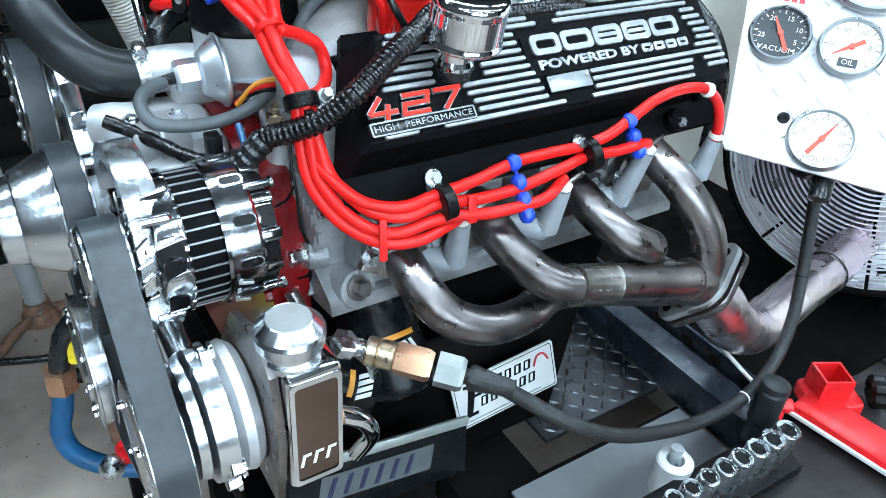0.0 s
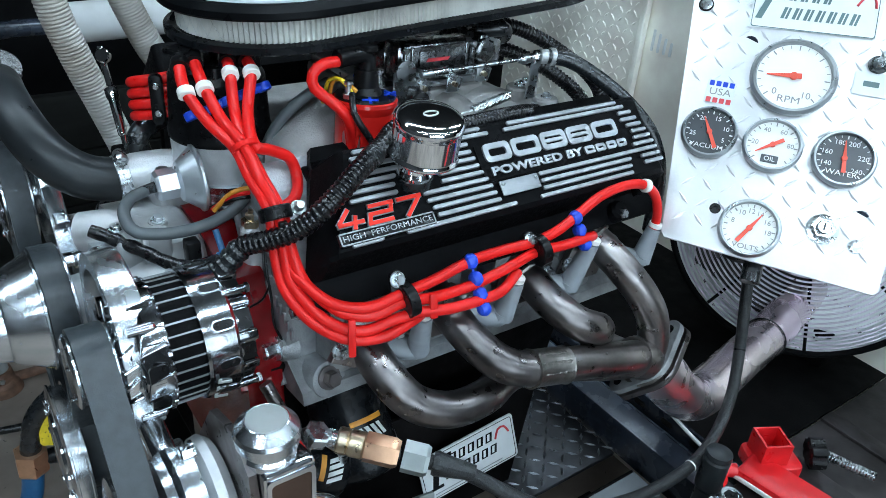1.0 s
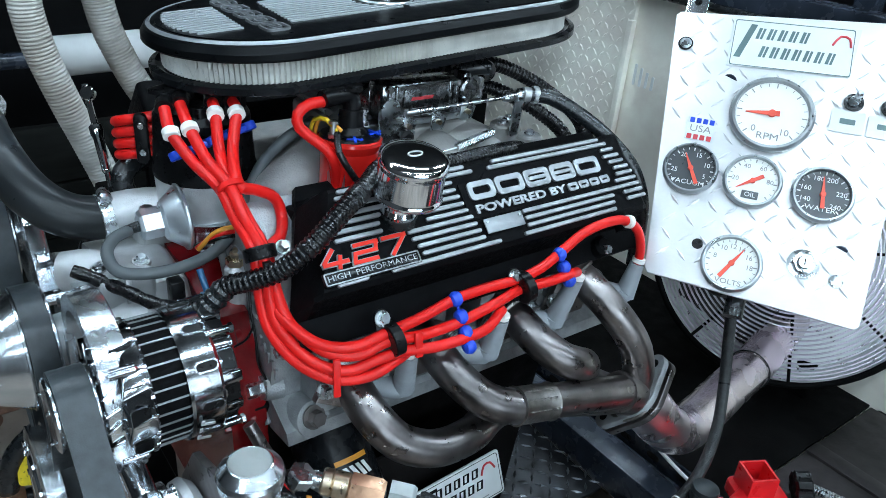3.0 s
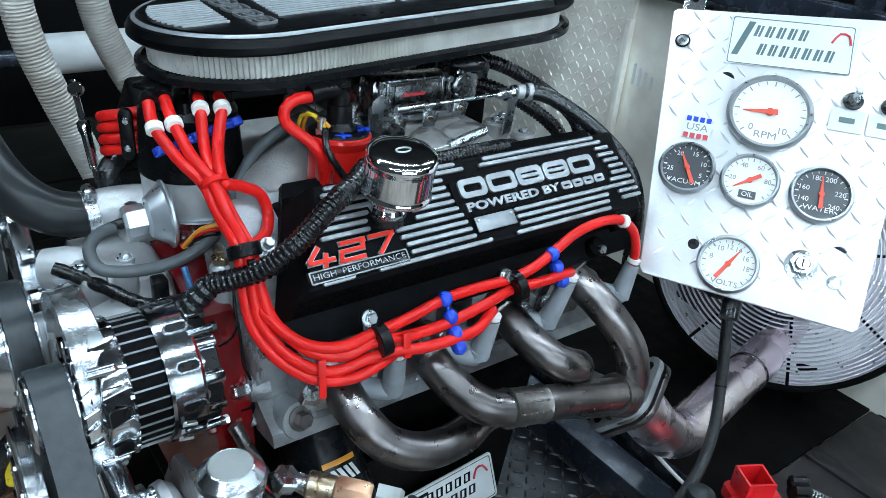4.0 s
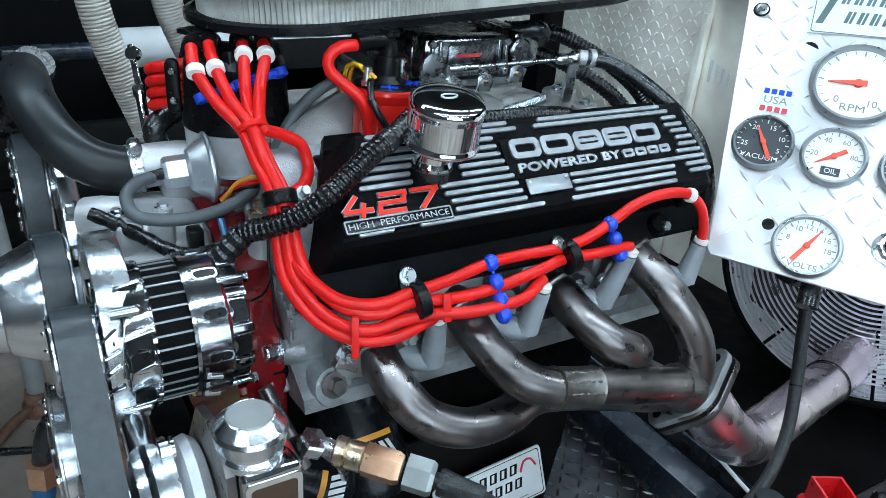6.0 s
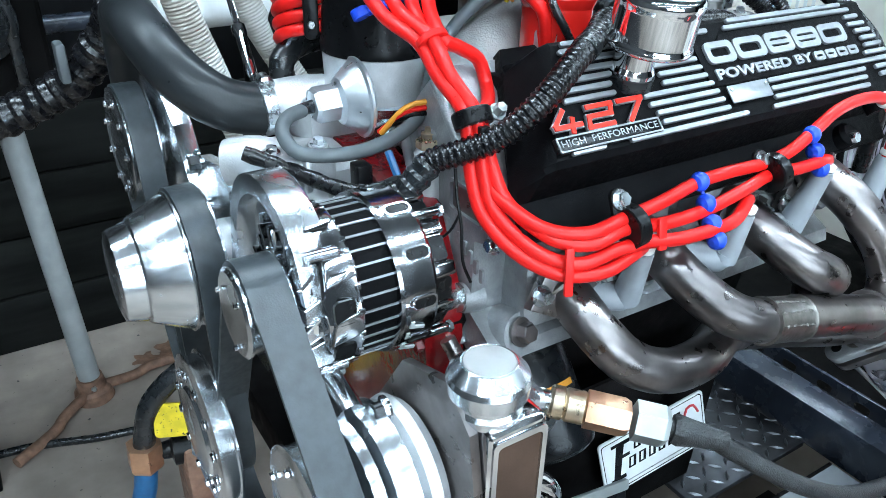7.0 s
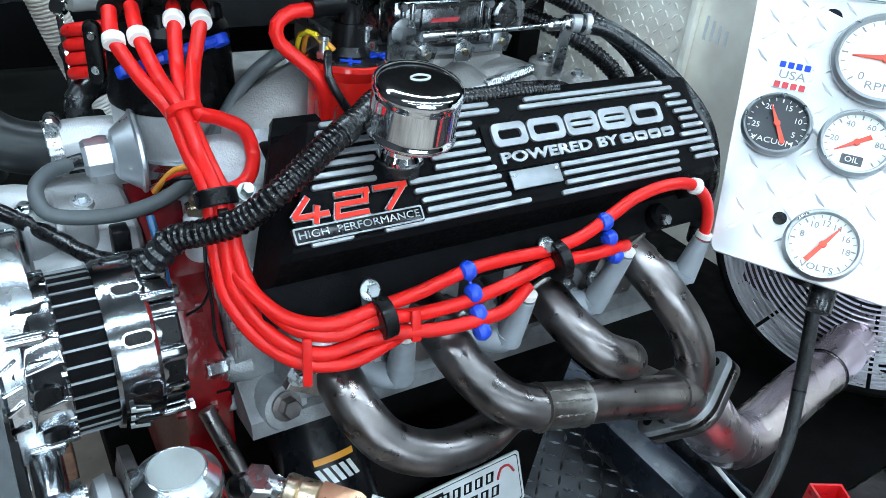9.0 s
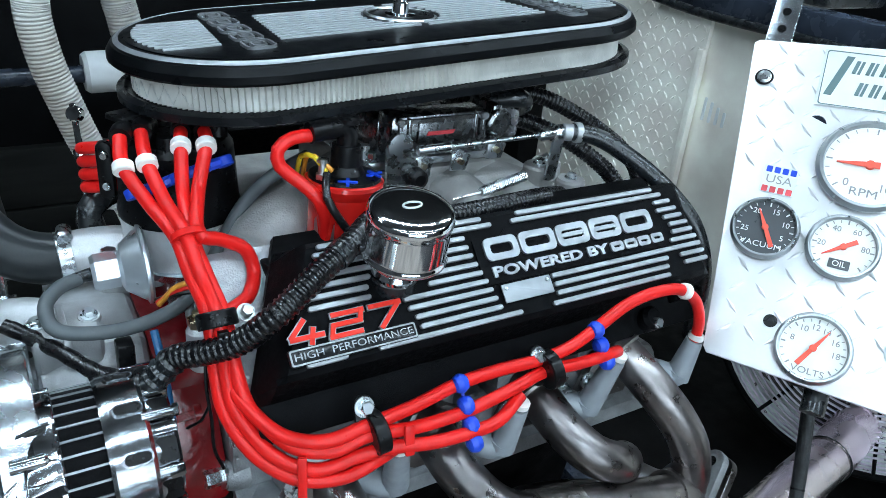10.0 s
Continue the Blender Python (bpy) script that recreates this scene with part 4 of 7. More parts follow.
# ---- carburettor and linkage ----
def carburettor():
    t = thing("carburettor", (0.535, 0.945, 1.312), "polished four-barrel carburettor under the air cleaner", "carburettor")
    part("base_plate", box((0.455, 0.865, 1.312), (0.62, 1.025, 1.322), 0.003), BRUSHED, t)
    part("main_body", box((0.475, 0.875, 1.322), (0.60, 1.015, 1.362), 0.006), CARB, t)
    bowl = part("fuel_bowl", box((0.478, 0.850, 1.328), (0.592, 0.884, 1.372), 0.006), CARB, t, "polished fuel bowl")
    part("badge", prism(rounded(-0.026, -0.012, 0.026, 0.012, 0.003), plane_frame((0.533, 0.849, 1.353), (1, 0, 0), (0, 0, 1)), 0.002, 0.0005), CARB, bowl, "small badge with red bar")
    part("badge_bar", prism([(-0.017, -0.0015), (0.014, -0.0015), (0.016, 0.0025), (-0.015, 0.0025)], plane_frame((0.533, 0.847, 1.353), (1, 0, 0), (0, 0, 1)), 0.0008), RED_INK, bowl)
    for x in (0.487, 0.497, 0.574, 0.584):
        part("bowl_rib", box((x - 0.002, 0.846, 1.330), (x + 0.002, 0.852, 1.370), 0.001), CARB, bowl)
    part("bowl_frame", hollow(rounded(-0.05, -0.019, 0.05, 0.019, 0.006), rounded(-0.046, -0.015, 0.046, 0.015, 0.004), plane_frame((0.535, 0.8495, 1.350), (1, 0, 0), (0, 0, 1)), 0.003), CARB, bowl)
    for bx in (0.486, 0.584):
        for bz in (1.334, 1.367):
            part("bowl_screw", lathe((bx, 0.850, bz), (0, -1, 0), [(0, 0.0042), (0.005, 0.004), (0.006, 0.003)], 16), STEEL, bowl)
    for bx, bz in ((0.512, 1.322), (0.556, 1.322), (0.60, 1.33)):
        part("linkage_cam", prism([(-0.012, -0.008), (0.006, -0.012), (0.014, 0.002), (0.002, 0.012), (-0.008, 0.009)], plane_frame((bx, 0.846, bz), (1, 0, 0.2), (0, 0, 1)), 0.003, 0.0005), STEEL, t)
        part("cam_screw", lathe((bx, 0.843, bz), (0, -1, 0), [(0, 0.0035), (0.005, 0.003)], 16), BRASS, t)
    part("metering_block", box((0.600, 0.855, 1.322), (0.612, 0.99, 1.374), 0.003), CARB, t)
    part("float_cover", lathe((0.606, 0.856, 1.355), (0.1, -1, 0), [(0, 0.015), (0.006, 0.015), (0.008, 0.012)], 24), CARB, t)
    part("fuel_bowl", box((0.614, 0.87, 1.328), (0.65, 1.0, 1.37), 0.008), CARB, t)
    part("vent_tube", tube([(0.612, 0.88, 1.372), (0.64, 0.865, 1.376), (0.66, 0.885, 1.36), (0.655, 0.92, 1.35)], 0.010, 12), RUBBER, t)
    part("throat", lathe((0.535, 0.945, 1.356), (0, 0, 1), [(0, 0.062), (0.010, 0.060), (0.014, 0.058)], 36), CARB, t)
    for x, y in ((0.468, 0.872), (0.607, 0.872)):
        bolt((x, y, 1.322), (0, 0, 1), 0.005, 0.009, t)
    lev = part("throttle_lever", prism([(-0.018, -0.03), (0.02, -0.03), (0.032, -0.012), (0.012, 0.006), (-0.004, 0.026), (-0.02, 0.018)], plane_frame((0.49, 0.845, 1.325), (1, 0, 0), (0, 0, 1)), 0.004, 0.0006), STEEL, t, "zinc throttle lever")
    part("roller", lathe((0.482, 0.842, 1.347), (0, -1, 0), [(0, 0.013), (0.006, 0.013), (0.007, 0.007)], 20), STEEL, lev)
    part("pivot", lathe((0.502, 0.842, 1.312), (0, -1, 0), [(0, 0.011), (0.012, 0.010), (0.014, 0.006)], 18), PLASTIC, lev)
    return t


carburettor()


def throttle_linkage():
    t = thing("throttle_linkage", (0.62, 0.82, 1.31), "zinc throttle rod with bracket, return spring and black cable", "linkage")
    part("rod", tube([(0.495, 0.825, 1.345), (0.66, 0.815, 1.352)], 0.0024, 10), STEEL, t)
    part("rod_sleeve", lathe((0.495, 0.826, 1.345), (0.16, -0.01, 0.007), [(0, 0.0045), (0.035, 0.0045), (0.037, 0.003)], 16), STEEL, t)
    part("rod_end", lathe((0.632, 0.815, 1.351), (1, 0, 0.04), [(0, 0.004), (0.004, 0.006), (0.02, 0.006), (0.024, 0.0085), (0.032, 0.0085), (0.034, 0.006), (0.042, 0.006)], 16), STEEL, t)
    part("bracket", prism([(0, 0), (0.012, 0), (0.018, 0.05), (0.004, 0.05)], plane_frame((0.645, 0.812, 1.302), (1, 0, 0), (0, 0, 1)), 0.003), STEEL, t)
    pts = []
    for k in range(150):
        a = k * 2 * math.pi / 6
        pts.append(Vector((0.572 + 0.055 * k / 149, 0.822 + 0.005 * math.cos(a), 1.293 + 0.012 * k / 149 + 0.005 * math.sin(a))))
    part("return_spring", tube(pts, 0.0011, 5, raw=True), STEEL, t, "coiled return spring")
    part("spring_hook", tube([(0.54, 0.825, 1.288), (0.572, 0.822, 1.293)], 0.0012, 6), STEEL, t)
    part("cable", tube([(0.672, 0.81, 1.353), (0.70, 0.795, 1.348), (0.735, 0.765, 1.325), (0.765, 0.735, 1.295), (0.785, 0.712, 1.262), (0.80, 0.70, 1.21), (0.82, 0.71, 1.12)], 0.0095, 14), RUBBER, t, "thick black cable")
    part("cable_end", lathe((0.662, 0.813, 1.353), (1, -0.3, -0.05), [(0, 0.009), (0.012, 0.009), (0.014, 0.011), (0.02, 0.011)], 14), SATIN, t)
    return t


throttle_linkage()


# ---- distributor, coil and breather ----
DX, DY = 0.290, 0.915


def distributor():
    t = thing("distributor", (DX, DY, 1.16), "aluminium distributor with black cap at the engine's front", "distributor")
    part("column", lathe((DX, DY - 0.01, 1.13), (0, 0, 1), [(0, 0.034), (0.045, 0.032), (0.05, 0.026), (0.085, 0.026), (0.095, 0.045), (0.105, 0.05)], 32), POLISHED, t)
    part("body", lathe((DX, DY, 1.232), (0, 0, 1), [(0, 0.050), (0.004, 0.053), (0.046, 0.055), (0.048, 0.052)], 40), SATIN, t)
    cap = part("cap", lathe((DX, DY, 1.279), (0, 0, 1), [(0, 0.056), (0.006, 0.0565), (0.012, 0.0545), (0.066, 0.051), (0.074, 0.046), (0.078, 0.02)], 40), PLASTIC, t, "black distributor cap")
    for k in range(8):
        a = radians(22 + 45 * k)
        part("tower", lathe((DX + 0.037 * math.cos(a), DY + 0.037 * math.sin(a), 1.345), (0, 0, 1), [(0, 0.0105), (0.014, 0.0095), (0.018, 0.0085)], 14), PLASTIC, cap)
    part("rotor_lid", prism(rounded(-0.05, -0.012, 0.05, 0.012, 0.006), plane_frame((DX - 0.012, DY - 0.005, 1.378), (1, 0.5, 0), (-0.5, 1, 0)), 0.004, 0.001), PLASTIC, cap)
    vac = part("vacuum_canister", lathe((0.250, 0.872, 1.248), (-1, 0.05, -0.05), [(0, 0.016), (0.002, 0.034), (0.004, 0.0365), (0.0065, 0.0365), (0.008, 0.033), (0.011, 0.031), (0.024, 0.021), (0.027, 0.014), (0.032, 0.012)], 40), ZINC, t, "domed zinc vacuum canister")
    part("hex_port", hexnut((0.223, 0.873, 1.247), (-1, 0.05, -0.05), 0.0165, 0.022), ZINC, vac)
    part("port_pipe", lathe((0.201, 0.873, 1.246), (-1, -0.3, 0), [(0, 0.006), (0.016, 0.005)], 12), RUBBER, vac)
    part("clamp", box((0.262, 0.862, 1.19), (0.30, 0.88, 1.205), 0.003), STEEL, t)
    part("gear_flange", box((0.25, 0.86, 1.125), (0.33, 0.95, 1.150), 0.006), RED_PAINT, t)
    return t


distributor()
single("vacuum_hose", tube([(0.190, 0.870, 1.245), (0.172, 0.860, 1.244), (0.160, 0.842, 1.238), (0.166, 0.822, 1.226), (0.202, 0.812, 1.222), (0.24, 0.808, 1.228), (0.275, 0.815, 1.243), (0.31, 0.85, 1.27), (0.335, 0.86, 1.30), (0.36, 0.855, 1.325), (0.40, 0.87, 1.335)], 0.0062, 16, 0.005), VAC_HOSE, "thin grey-black rubber vacuum hose looping from the distributor", "hose")


def coil():
    t = thing("ignition_coil", (0.405, 0.796, 1.25), "red canister ignition coil with black top beside the breather", "ignition coil")
    ax = Vector((0.05, 0.04, 1)).normalized()
    c = Vector((0.406, 0.798, 1.339))
    part("can", lathe(c - ax * 0.092, ax, [(0, 0.028), (0.004, 0.0315), (0.08, 0.0315), (0.084, 0.0335), (0.089, 0.0352), (0.0925, 0.0348), (0.0935, 0.0325)], 40), RED_CAN, t)
    part("top", lathe(c + ax * 0.001, ax, [(0, 0.0325), (0.003, 0.0315), (0.005, 0.018), (0.012, 0.0135), (0.030, 0.0125)], 32), PLASTIC, t, "black moulded top")
    for x, y in ((-0.025, -0.008), (0.024, 0.014)):
        p = c + Vector((x, y, 0.0055))
        st = part("terminal", hexnut(p, ax, 0.0058, 0.005), STEEL, t)
        part("stud", lathe(p + ax * 0.005, ax, [(0, 0.0036), (0.009, 0.0034), (0.010, 0.0055), (0.013, 0.0055)], 12), STEEL, st)
    for x, y, a in ((-0.008, -0.024, 20), (0.022, -0.014, -30)):
        bm = bmesh.new()
        for q, d in enumerate((45, -45)):
            prism(rounded(-0.0085, -0.0015, 0.0085, 0.0015, 0.001), Matrix.Translation(c + Vector((x, y, 0.0055))) @ Matrix.Rotation(radians(a + d), 4, "Z"), 0.0016 + 0.0002 * q, bm=bm)
        part("paint_cross", bm, BLUE, t, "blue painted cross mark")
    part("boot", tube([c + ax * 0.026, c + ax * 0.040, c + ax * 0.0455 + Vector((-0.006, 0, 0)), c + ax * 0.046 + Vector((-0.020, -0.001, 0)), c + ax * 0.045 + Vector((-0.036, -0.003, 0))], 0.0092, 16, 0.003), PLASTIC, t, "black right-angle boot")
    part("boot_cap", lathe(c + ax * 0.050, ax, [(0, 0.0105), (0.004, 0.0108), (0.006, 0.009)], 24), PLASTIC, t)
    for k, (dx, col) in enumerate(((0.0, YELLOW), (0.006, ORANGE_INK))):
        part("wire", tube([c + Vector((-0.022 + dx, -0.010, 0.012)), c + Vector((-0.030 + dx, -0.004, 0.024 - 0.004 * k)), c + Vector((-0.036 + dx, 0.012, 0.02)), c + Vector((-0.034 + dx, 0.03, -0.01))], 0.0022, 8), col, t)
    part("wire", tube([c + Vector((0.022, 0.016, 0.014)), c + Vector((0.016, 0.026, 0.026)), c + Vector((0.006, 0.034, 0.012))], 0.0022, 8), BLUE, t)
    part("clamp_band", lathe(c - ax * 0.066, ax, [(0, 0.0324), (0.012, 0.0324)], 36), RED_CAN, t, "steel clamp band")
    part("clamp_bracket", prism(rounded(-0.010, 0, 0.010, 0.05, 0.003), plane_frame((0.378, 0.778, 1.262), (0.6, -0.8, 0), (0.1, 0.05, 1)), 0.003), STEEL, t)
    return t


coil()
single("coil_wire", tube([(0.378, 0.797, 1.3815), (0.358, 0.797, 1.381), (0.345, 0.797, 1.372), (0.346, 0.795, 1.358), (0.360, 0.788, 1.345), (0.374, 0.780, 1.330), (0.381, 0.780, 1.305), (0.382, 0.786, 1.270)], 0.0058, 14), RED_WIRE, "thick red coil lead curling down beside the coil", "wire")
single("ground_lead", tube([(0.384, 0.786, 1.350), (0.378, 0.771, 1.335), (0.388, 0.764, 1.315), (0.402, 0.766, 1.295), (0.418, 0.772, 1.27)], 0.0036, 10), RUBBER, "black lead running down the red coil", "wire")


def breather():
    t = thing("breather", (0.408, 0.70, 1.285), "chrome push-in breather cap on the valve cover", "breather")
    ax = (0.0, -0.18, 1)
    part("neck", lathe((0.409, 0.704, 1.290), ax, [(0, 0.019), (0.004, 0.0195), (0.008, 0.017), (0.030, 0.016)], 36), CHROME, t)
    part("grommet", lathe((0.409, 0.707, 1.280), ax, [(0, 0.021), (0.010, 0.021), (0.012, 0.019)], 30), RUBBER, t)
    part("shell", lathe((0.409, 0.690, 1.314), ax, [(0, 0.030), (0.001, 0.0335), (0.0025, 0.0348), (0.0045, 0.0350), (0.006, 0.0343), (0.0075, 0.0335), (0.0095, 0.0334), (0.0325, 0.0334), (0.034, 0.0335), (0.0365, 0.0342), (0.039, 0.0347), (0.0415, 0.0345), (0.044, 0.0336), (0.0458, 0.0318), (0.0470, 0.029), (0.0476, 0.025), (0.0479, 0.018), (0.0480, 0.001)], 96), CHROME, t, "mirror-bright shell", 0.7)
    bm = bmesh.new()
    a = Vector(ax).normalized()
    m = plane_frame(Vector((0.409, 0.690, 1.314)) + a * 0.0480, (1, 0, 0), (0, 1, 0.18))
    hollow([(0.0085 * math.cos(k * math.pi / 12), 0.0045 * math.sin(k * math.pi / 12)) for k in range(24)], [(0.007 * math.cos(k * math.pi / 12), 0.0033 * math.sin(k * math.pi / 12)) for k in range(24)], m, 0.0006, bm)
    part("oval_mark", bm, SATIN, t)
    return t


breather()


# ---- spark plug leads ----
def lead(points, label, r=0.0058):
    return single("spark_plug_wire", tube(points, r, 16, 0.005), RED_WIRE, label, "spark plug wire", "spark plug wires")


TOP = [(0.234, 0.860, 1.372), (0.252, 0.868, 1.372), (0.283, 0.862, 1.372), (0.300, 0.852, 1.374)]
COLLAR = [(0.231, 0.837, 1.356), (0.249, 0.836, 1.358), (0.278, 0.843, 1.367), (0.297, 0.836, 1.368)]
TIE = [(0.256, 0.784, 1.314), (0.262, 0.774, 1.318), (0.268, 0.782, 1.312), (0.272, 0.776, 1.318)]
CLIP = [(0.264, 0.728, 1.270), (0.270, 0.721, 1.268), (0.276, 0.726, 1.266), (0.270, 0.734, 1.262)]
UNDER = [(0.264, 0.716, 1.225), (0.270, 0.708, 1.226), (0.277, 0.706, 1.230), (0.270, 0.720, 1.228)]
tails = [
    [(0.266, 0.700, 1.196), (0.280, 0.672, 1.172), (0.306, 0.648, 1.158), (0.340, 0.637, 1.156), (0.372, 0.638, 1.163), (0.392, 0.645, 1.163)],
    [(0.273, 0.694, 1.200), (0.290, 0.664, 1.176), (0.318, 0.644, 1.166), (0.352, 0.638, 1.172), (0.378, 0.634, 1.174), (0.412, 0.628, 1.171), (0.449, 0.624, 1.172), (0.478, 0.626, 1.173), (0.508, 0.638, 1.181)],
    [(0.282, 0.688, 1.206), (0.302, 0.658, 1.186), (0.330, 0.643, 1.181), (0.362, 0.641, 1.187), (0.402, 0.638, 1.183), (0.449, 0.636, 1.185), (0.50, 0.638, 1.192), (0.535, 0.642, 1.196), (0.575, 0.639, 1.196), (0.605, 0.637, 1.198), (0.625, 0.643, 1.193)],
    [(0.276, 0.696, 1.212), (0.296, 0.664, 1.194), (0.326, 0.646, 1.190), (0.362, 0.644, 1.195), (0.402, 0.645, 1.199), (0.447, 0.648, 1.206), (0.49, 0.650, 1.206), (0.535, 0.648, 1.206), (0.568, 0.647, 1.212), (0.600, 0.648, 1.226), (0.632, 0.651, 1.238), (0.668, 0.652, 1.243), (0.702, 0.650, 1.240), (0.728, 0.648, 1.222), (0.740, 0.646, 1.195), (0.742, 0.647, 1.172)]]
words = ("to the first plug", "to the second plug", "to the third plug", "arching over to the rear plug")
for k in range(4):
    if k == 3:
        mid = [TIE[k], (0.290, 0.778, 1.308), (0.309, 0.778, 1.296), (0.314, 0.772, 1.276), (0.302, 0.752, 1.266), (0.280, 0.738, 1.264)]
    else:
        mid = [TIE[k], tuple((Vector(TIE[k]) + Vector(CLIP[k])) / 2 + Vector((0, 0.004, 0)))]
    c = Vector(COLLAR[k])
    low = c * 0.45 + Vector(TIE[k]) * 0.55 + Vector((0, 0.012, -0.004))
    lead([TOP[k], COLLAR[k], low] + mid + [CLIP[k], UNDER[k]] + tails[k], "red silicone ignition lead %s" % words[k])
for k in range(4):
    a, b = Vector(TOP[k]), Vector(COLLAR[k])
    d = (b - a).normalized()
    single("wire_collar", lathe(b - d * 0.003, d, [(0, 0.0075), (0.001, 0.0085), (0.008, 0.0085), (0.009, 0.0075)], 16), WHITE_TAG, "white plastic collar on a red lead", "wire collar", "wire collars")
    single("wire_boot", tube([a + Vector((0.012, 0.03, -0.004)), a + Vector((0.004, 0.012, 0.001)), a - d * 0.001 + Vector((0, 0, -0.001))], 0.0088, 14), PLASTIC, "black rubber boot on the distributor cap", "wire boot", "distributor boots")


def wrap(name, at, axis, r, w, material, label, category, group, flat=0.75):
    """A band round a bundle, with its locking head."""
    bm = lathe(at, axis, [(-w / 2, r), (-w / 2 * 0.8, r * 1.05), (w / 2 * 0.8, r * 1.05), (w / 2, r)], 20)
    o = Vector(at)
    box((-0.004, -0.003, -0.003), (0.004, 0.003, 0.003), 0.0008, bm, Matrix.Translation(o + Vector((0, -r * 1.05, -r * 0.3))))
    return single(name, bm, material, label, category, group)


wrap("zip_tie", (0.265, 0.779, 1.315), (0.05, -0.75, -0.65), 0.0135, 0.006, RED_WIRE, "red zip tie round the bundle of leads", "zip tie", "zip ties")
single("zip_tie", prism(rounded(-0.0035, -0.022, 0.0035, 0.018, 0.0015), plane_frame((0.306, 0.6415, 1.166), (1, -0.3, 0), (0, 0.15, 1)), 0.003, 0.0006), RED_WIRE, "red zip tie hanging under the looped leads", "zip tie", "zip ties")
single("zip_tie", prism(rounded(-0.004, -0.014, 0.004, 0.013, 0.0015), plane_frame((0.392, 0.631, 1.180), (1, -0.1, 0), (0.1, 0.2, 1)), 0.003, 0.0006), RED_WIRE, "red zip tie beside the cover's front clip", "zip tie", "zip ties")
wrap("wire_clamp", (0.270, 0.727, 1.267), (0.0, -0.55, -0.83), 0.0150, 0.013, PLASTIC, "black clamp holding the leads at the cover's corner", "wire clamp", "wire clamps")


def rail_clip(x):
    t = thing("wire_clamp", (x, 0.66, 1.2), "black loop clamp bolted to the cover rail round the leads", "wire clamp", "wire clamps")
    part("loop", lathe((x + 0.008, 0.641, 1.188 + (x - 0.36) * 0.06), (1, 0, 0.15), [(-0.006, 0.0165), (-0.005, 0.018), (0.005, 0.018), (0.006, 0.0165)], 20), PLASTIC, t)
    part("tab", prism(rounded(-0.008, -0.024, 0.008, 0.013, 0.007), plane_frame((x, 0.652, 1.204), (1, 0, 0), (0, 0.45, 1)), 0.0035, 0.0008), PLASTIC, t)
    bolt((x, 0.650, 1.209), (0, -1, 0.5), 0.0058, 0.008, t)
    return t


rail_clip(0.360)
rail_clip(0.531)


def separator(pts, label):
    t = thing("wire_separator", pts[0], label, "wire separator", "blue wire separators")
    for p, q in zip(pts, pts[1:]):
        part("bridge", tube([p, q], 0.0016, 8), BLUE, t)
    for p in pts:
        part("loop", lathe(Vector(p) + Vector((-0.004, 0, 0)), (1, 0, 0.1), [(-0.003, 0.003), (-0.001, 0.0068), (0.003, 0.0086), (0.005, 0.0086), (0.009, 0.0068), (0.011, 0.003)], 16), BLUE, t)
    return t


separator([(0.447, 0.646, 1.207), (0.449, 0.637, 1.190), (0.450, 0.628, 1.175), (0.450, 0.620, 1.163)], "blue nylon separator spacing three red leads")
separator([(0.594, 0.647, 1.222), (0.600, 0.643, 1.206), (0.606, 0.637, 1.190)], "blue nylon separator on the rear leads")
t = thing("wire_separator", (0.27, 0.86, 1.34), "blue nylon comb across the leads at the distributor cap", "wire separator", "blue wire separators")
prev = None
for p in ((0.239, 0.852, 1.326), (0.255, 0.847, 1.331), (0.274, 0.846, 1.338), (0.295, 0.846, 1.344), (0.316, 0.852, 1.346)):
    part("loop", lathe(p, (0.2, -0.5, -0.8), [(-0.004, 0.0065), (-0.003, 0.0075), (0.004, 0.0075), (0.005, 0.0065)], 16), BLUE, t)
    if prev:
        part("bridge", tube([prev, p], 0.005, 8), BLUE, t)
    prev = p


def plug_boot(x, y, z, bx, by, bz, k):
    t = thing("plug_boot", (bx, by, bz), "grey angled spark plug boot in the head", "plug boot", "spark plug boots")
    a, b = Vector((x, y, z)), Vector((bx, by, bz))
    c = b + Vector((-0.036, 0.022, 0.004)) if k < 3 else b + Vector((-0.034, 0.024, 0.006))
    part("neck", tube([a, a * 0.5 + b * 0.5, b], 0.0105, 14, 0.006, radius=lambda i, n: 0.0092 + 0.0042 * i / max(1, n - 1)), GREY_BOOT, t)
    part("elbow", tube([b + Vector((0, 0, 0.008)), b + Vector((-0.004, 0.003, 0.0)), b * 0.5 + c * 0.5, c], 0.0135, 14, 0.006), GREY_BOOT, t)
    part("seal", lathe(a + (a - b).normalized() * 0.0015, a - b, [(0, 0.0075), (0.001, 0.0085), (0.006, 0.0085), (0.007, 0.006)], 14), WHITE_TAG, t)
    return t


plug_boot(0.393, 0.646, 1.157, 0.404, 0.668, 1.096, 0)
plug_boot(0.509, 0.639, 1.167, 0.503, 0.648, 1.118, 1)
plug_boot(0.628, 0.645, 1.181, 0.615, 0.658, 1.118, 2)
plug_boot(0.742, 0.647, 1.172, 0.733, 0.650, 1.126, 3)
c = Vector((0.7085, 0.6485, 1.2375))
single("wire_collar", lathe(c, (1, -0.05, -0.3), [(-0.004, 0.007), (-0.003, 0.0082), (0.003, 0.0082), (0.004, 0.007)], 16), WHITE_TAG, "white plastic collar on the arching rear lead", "wire collar", "wire collars")
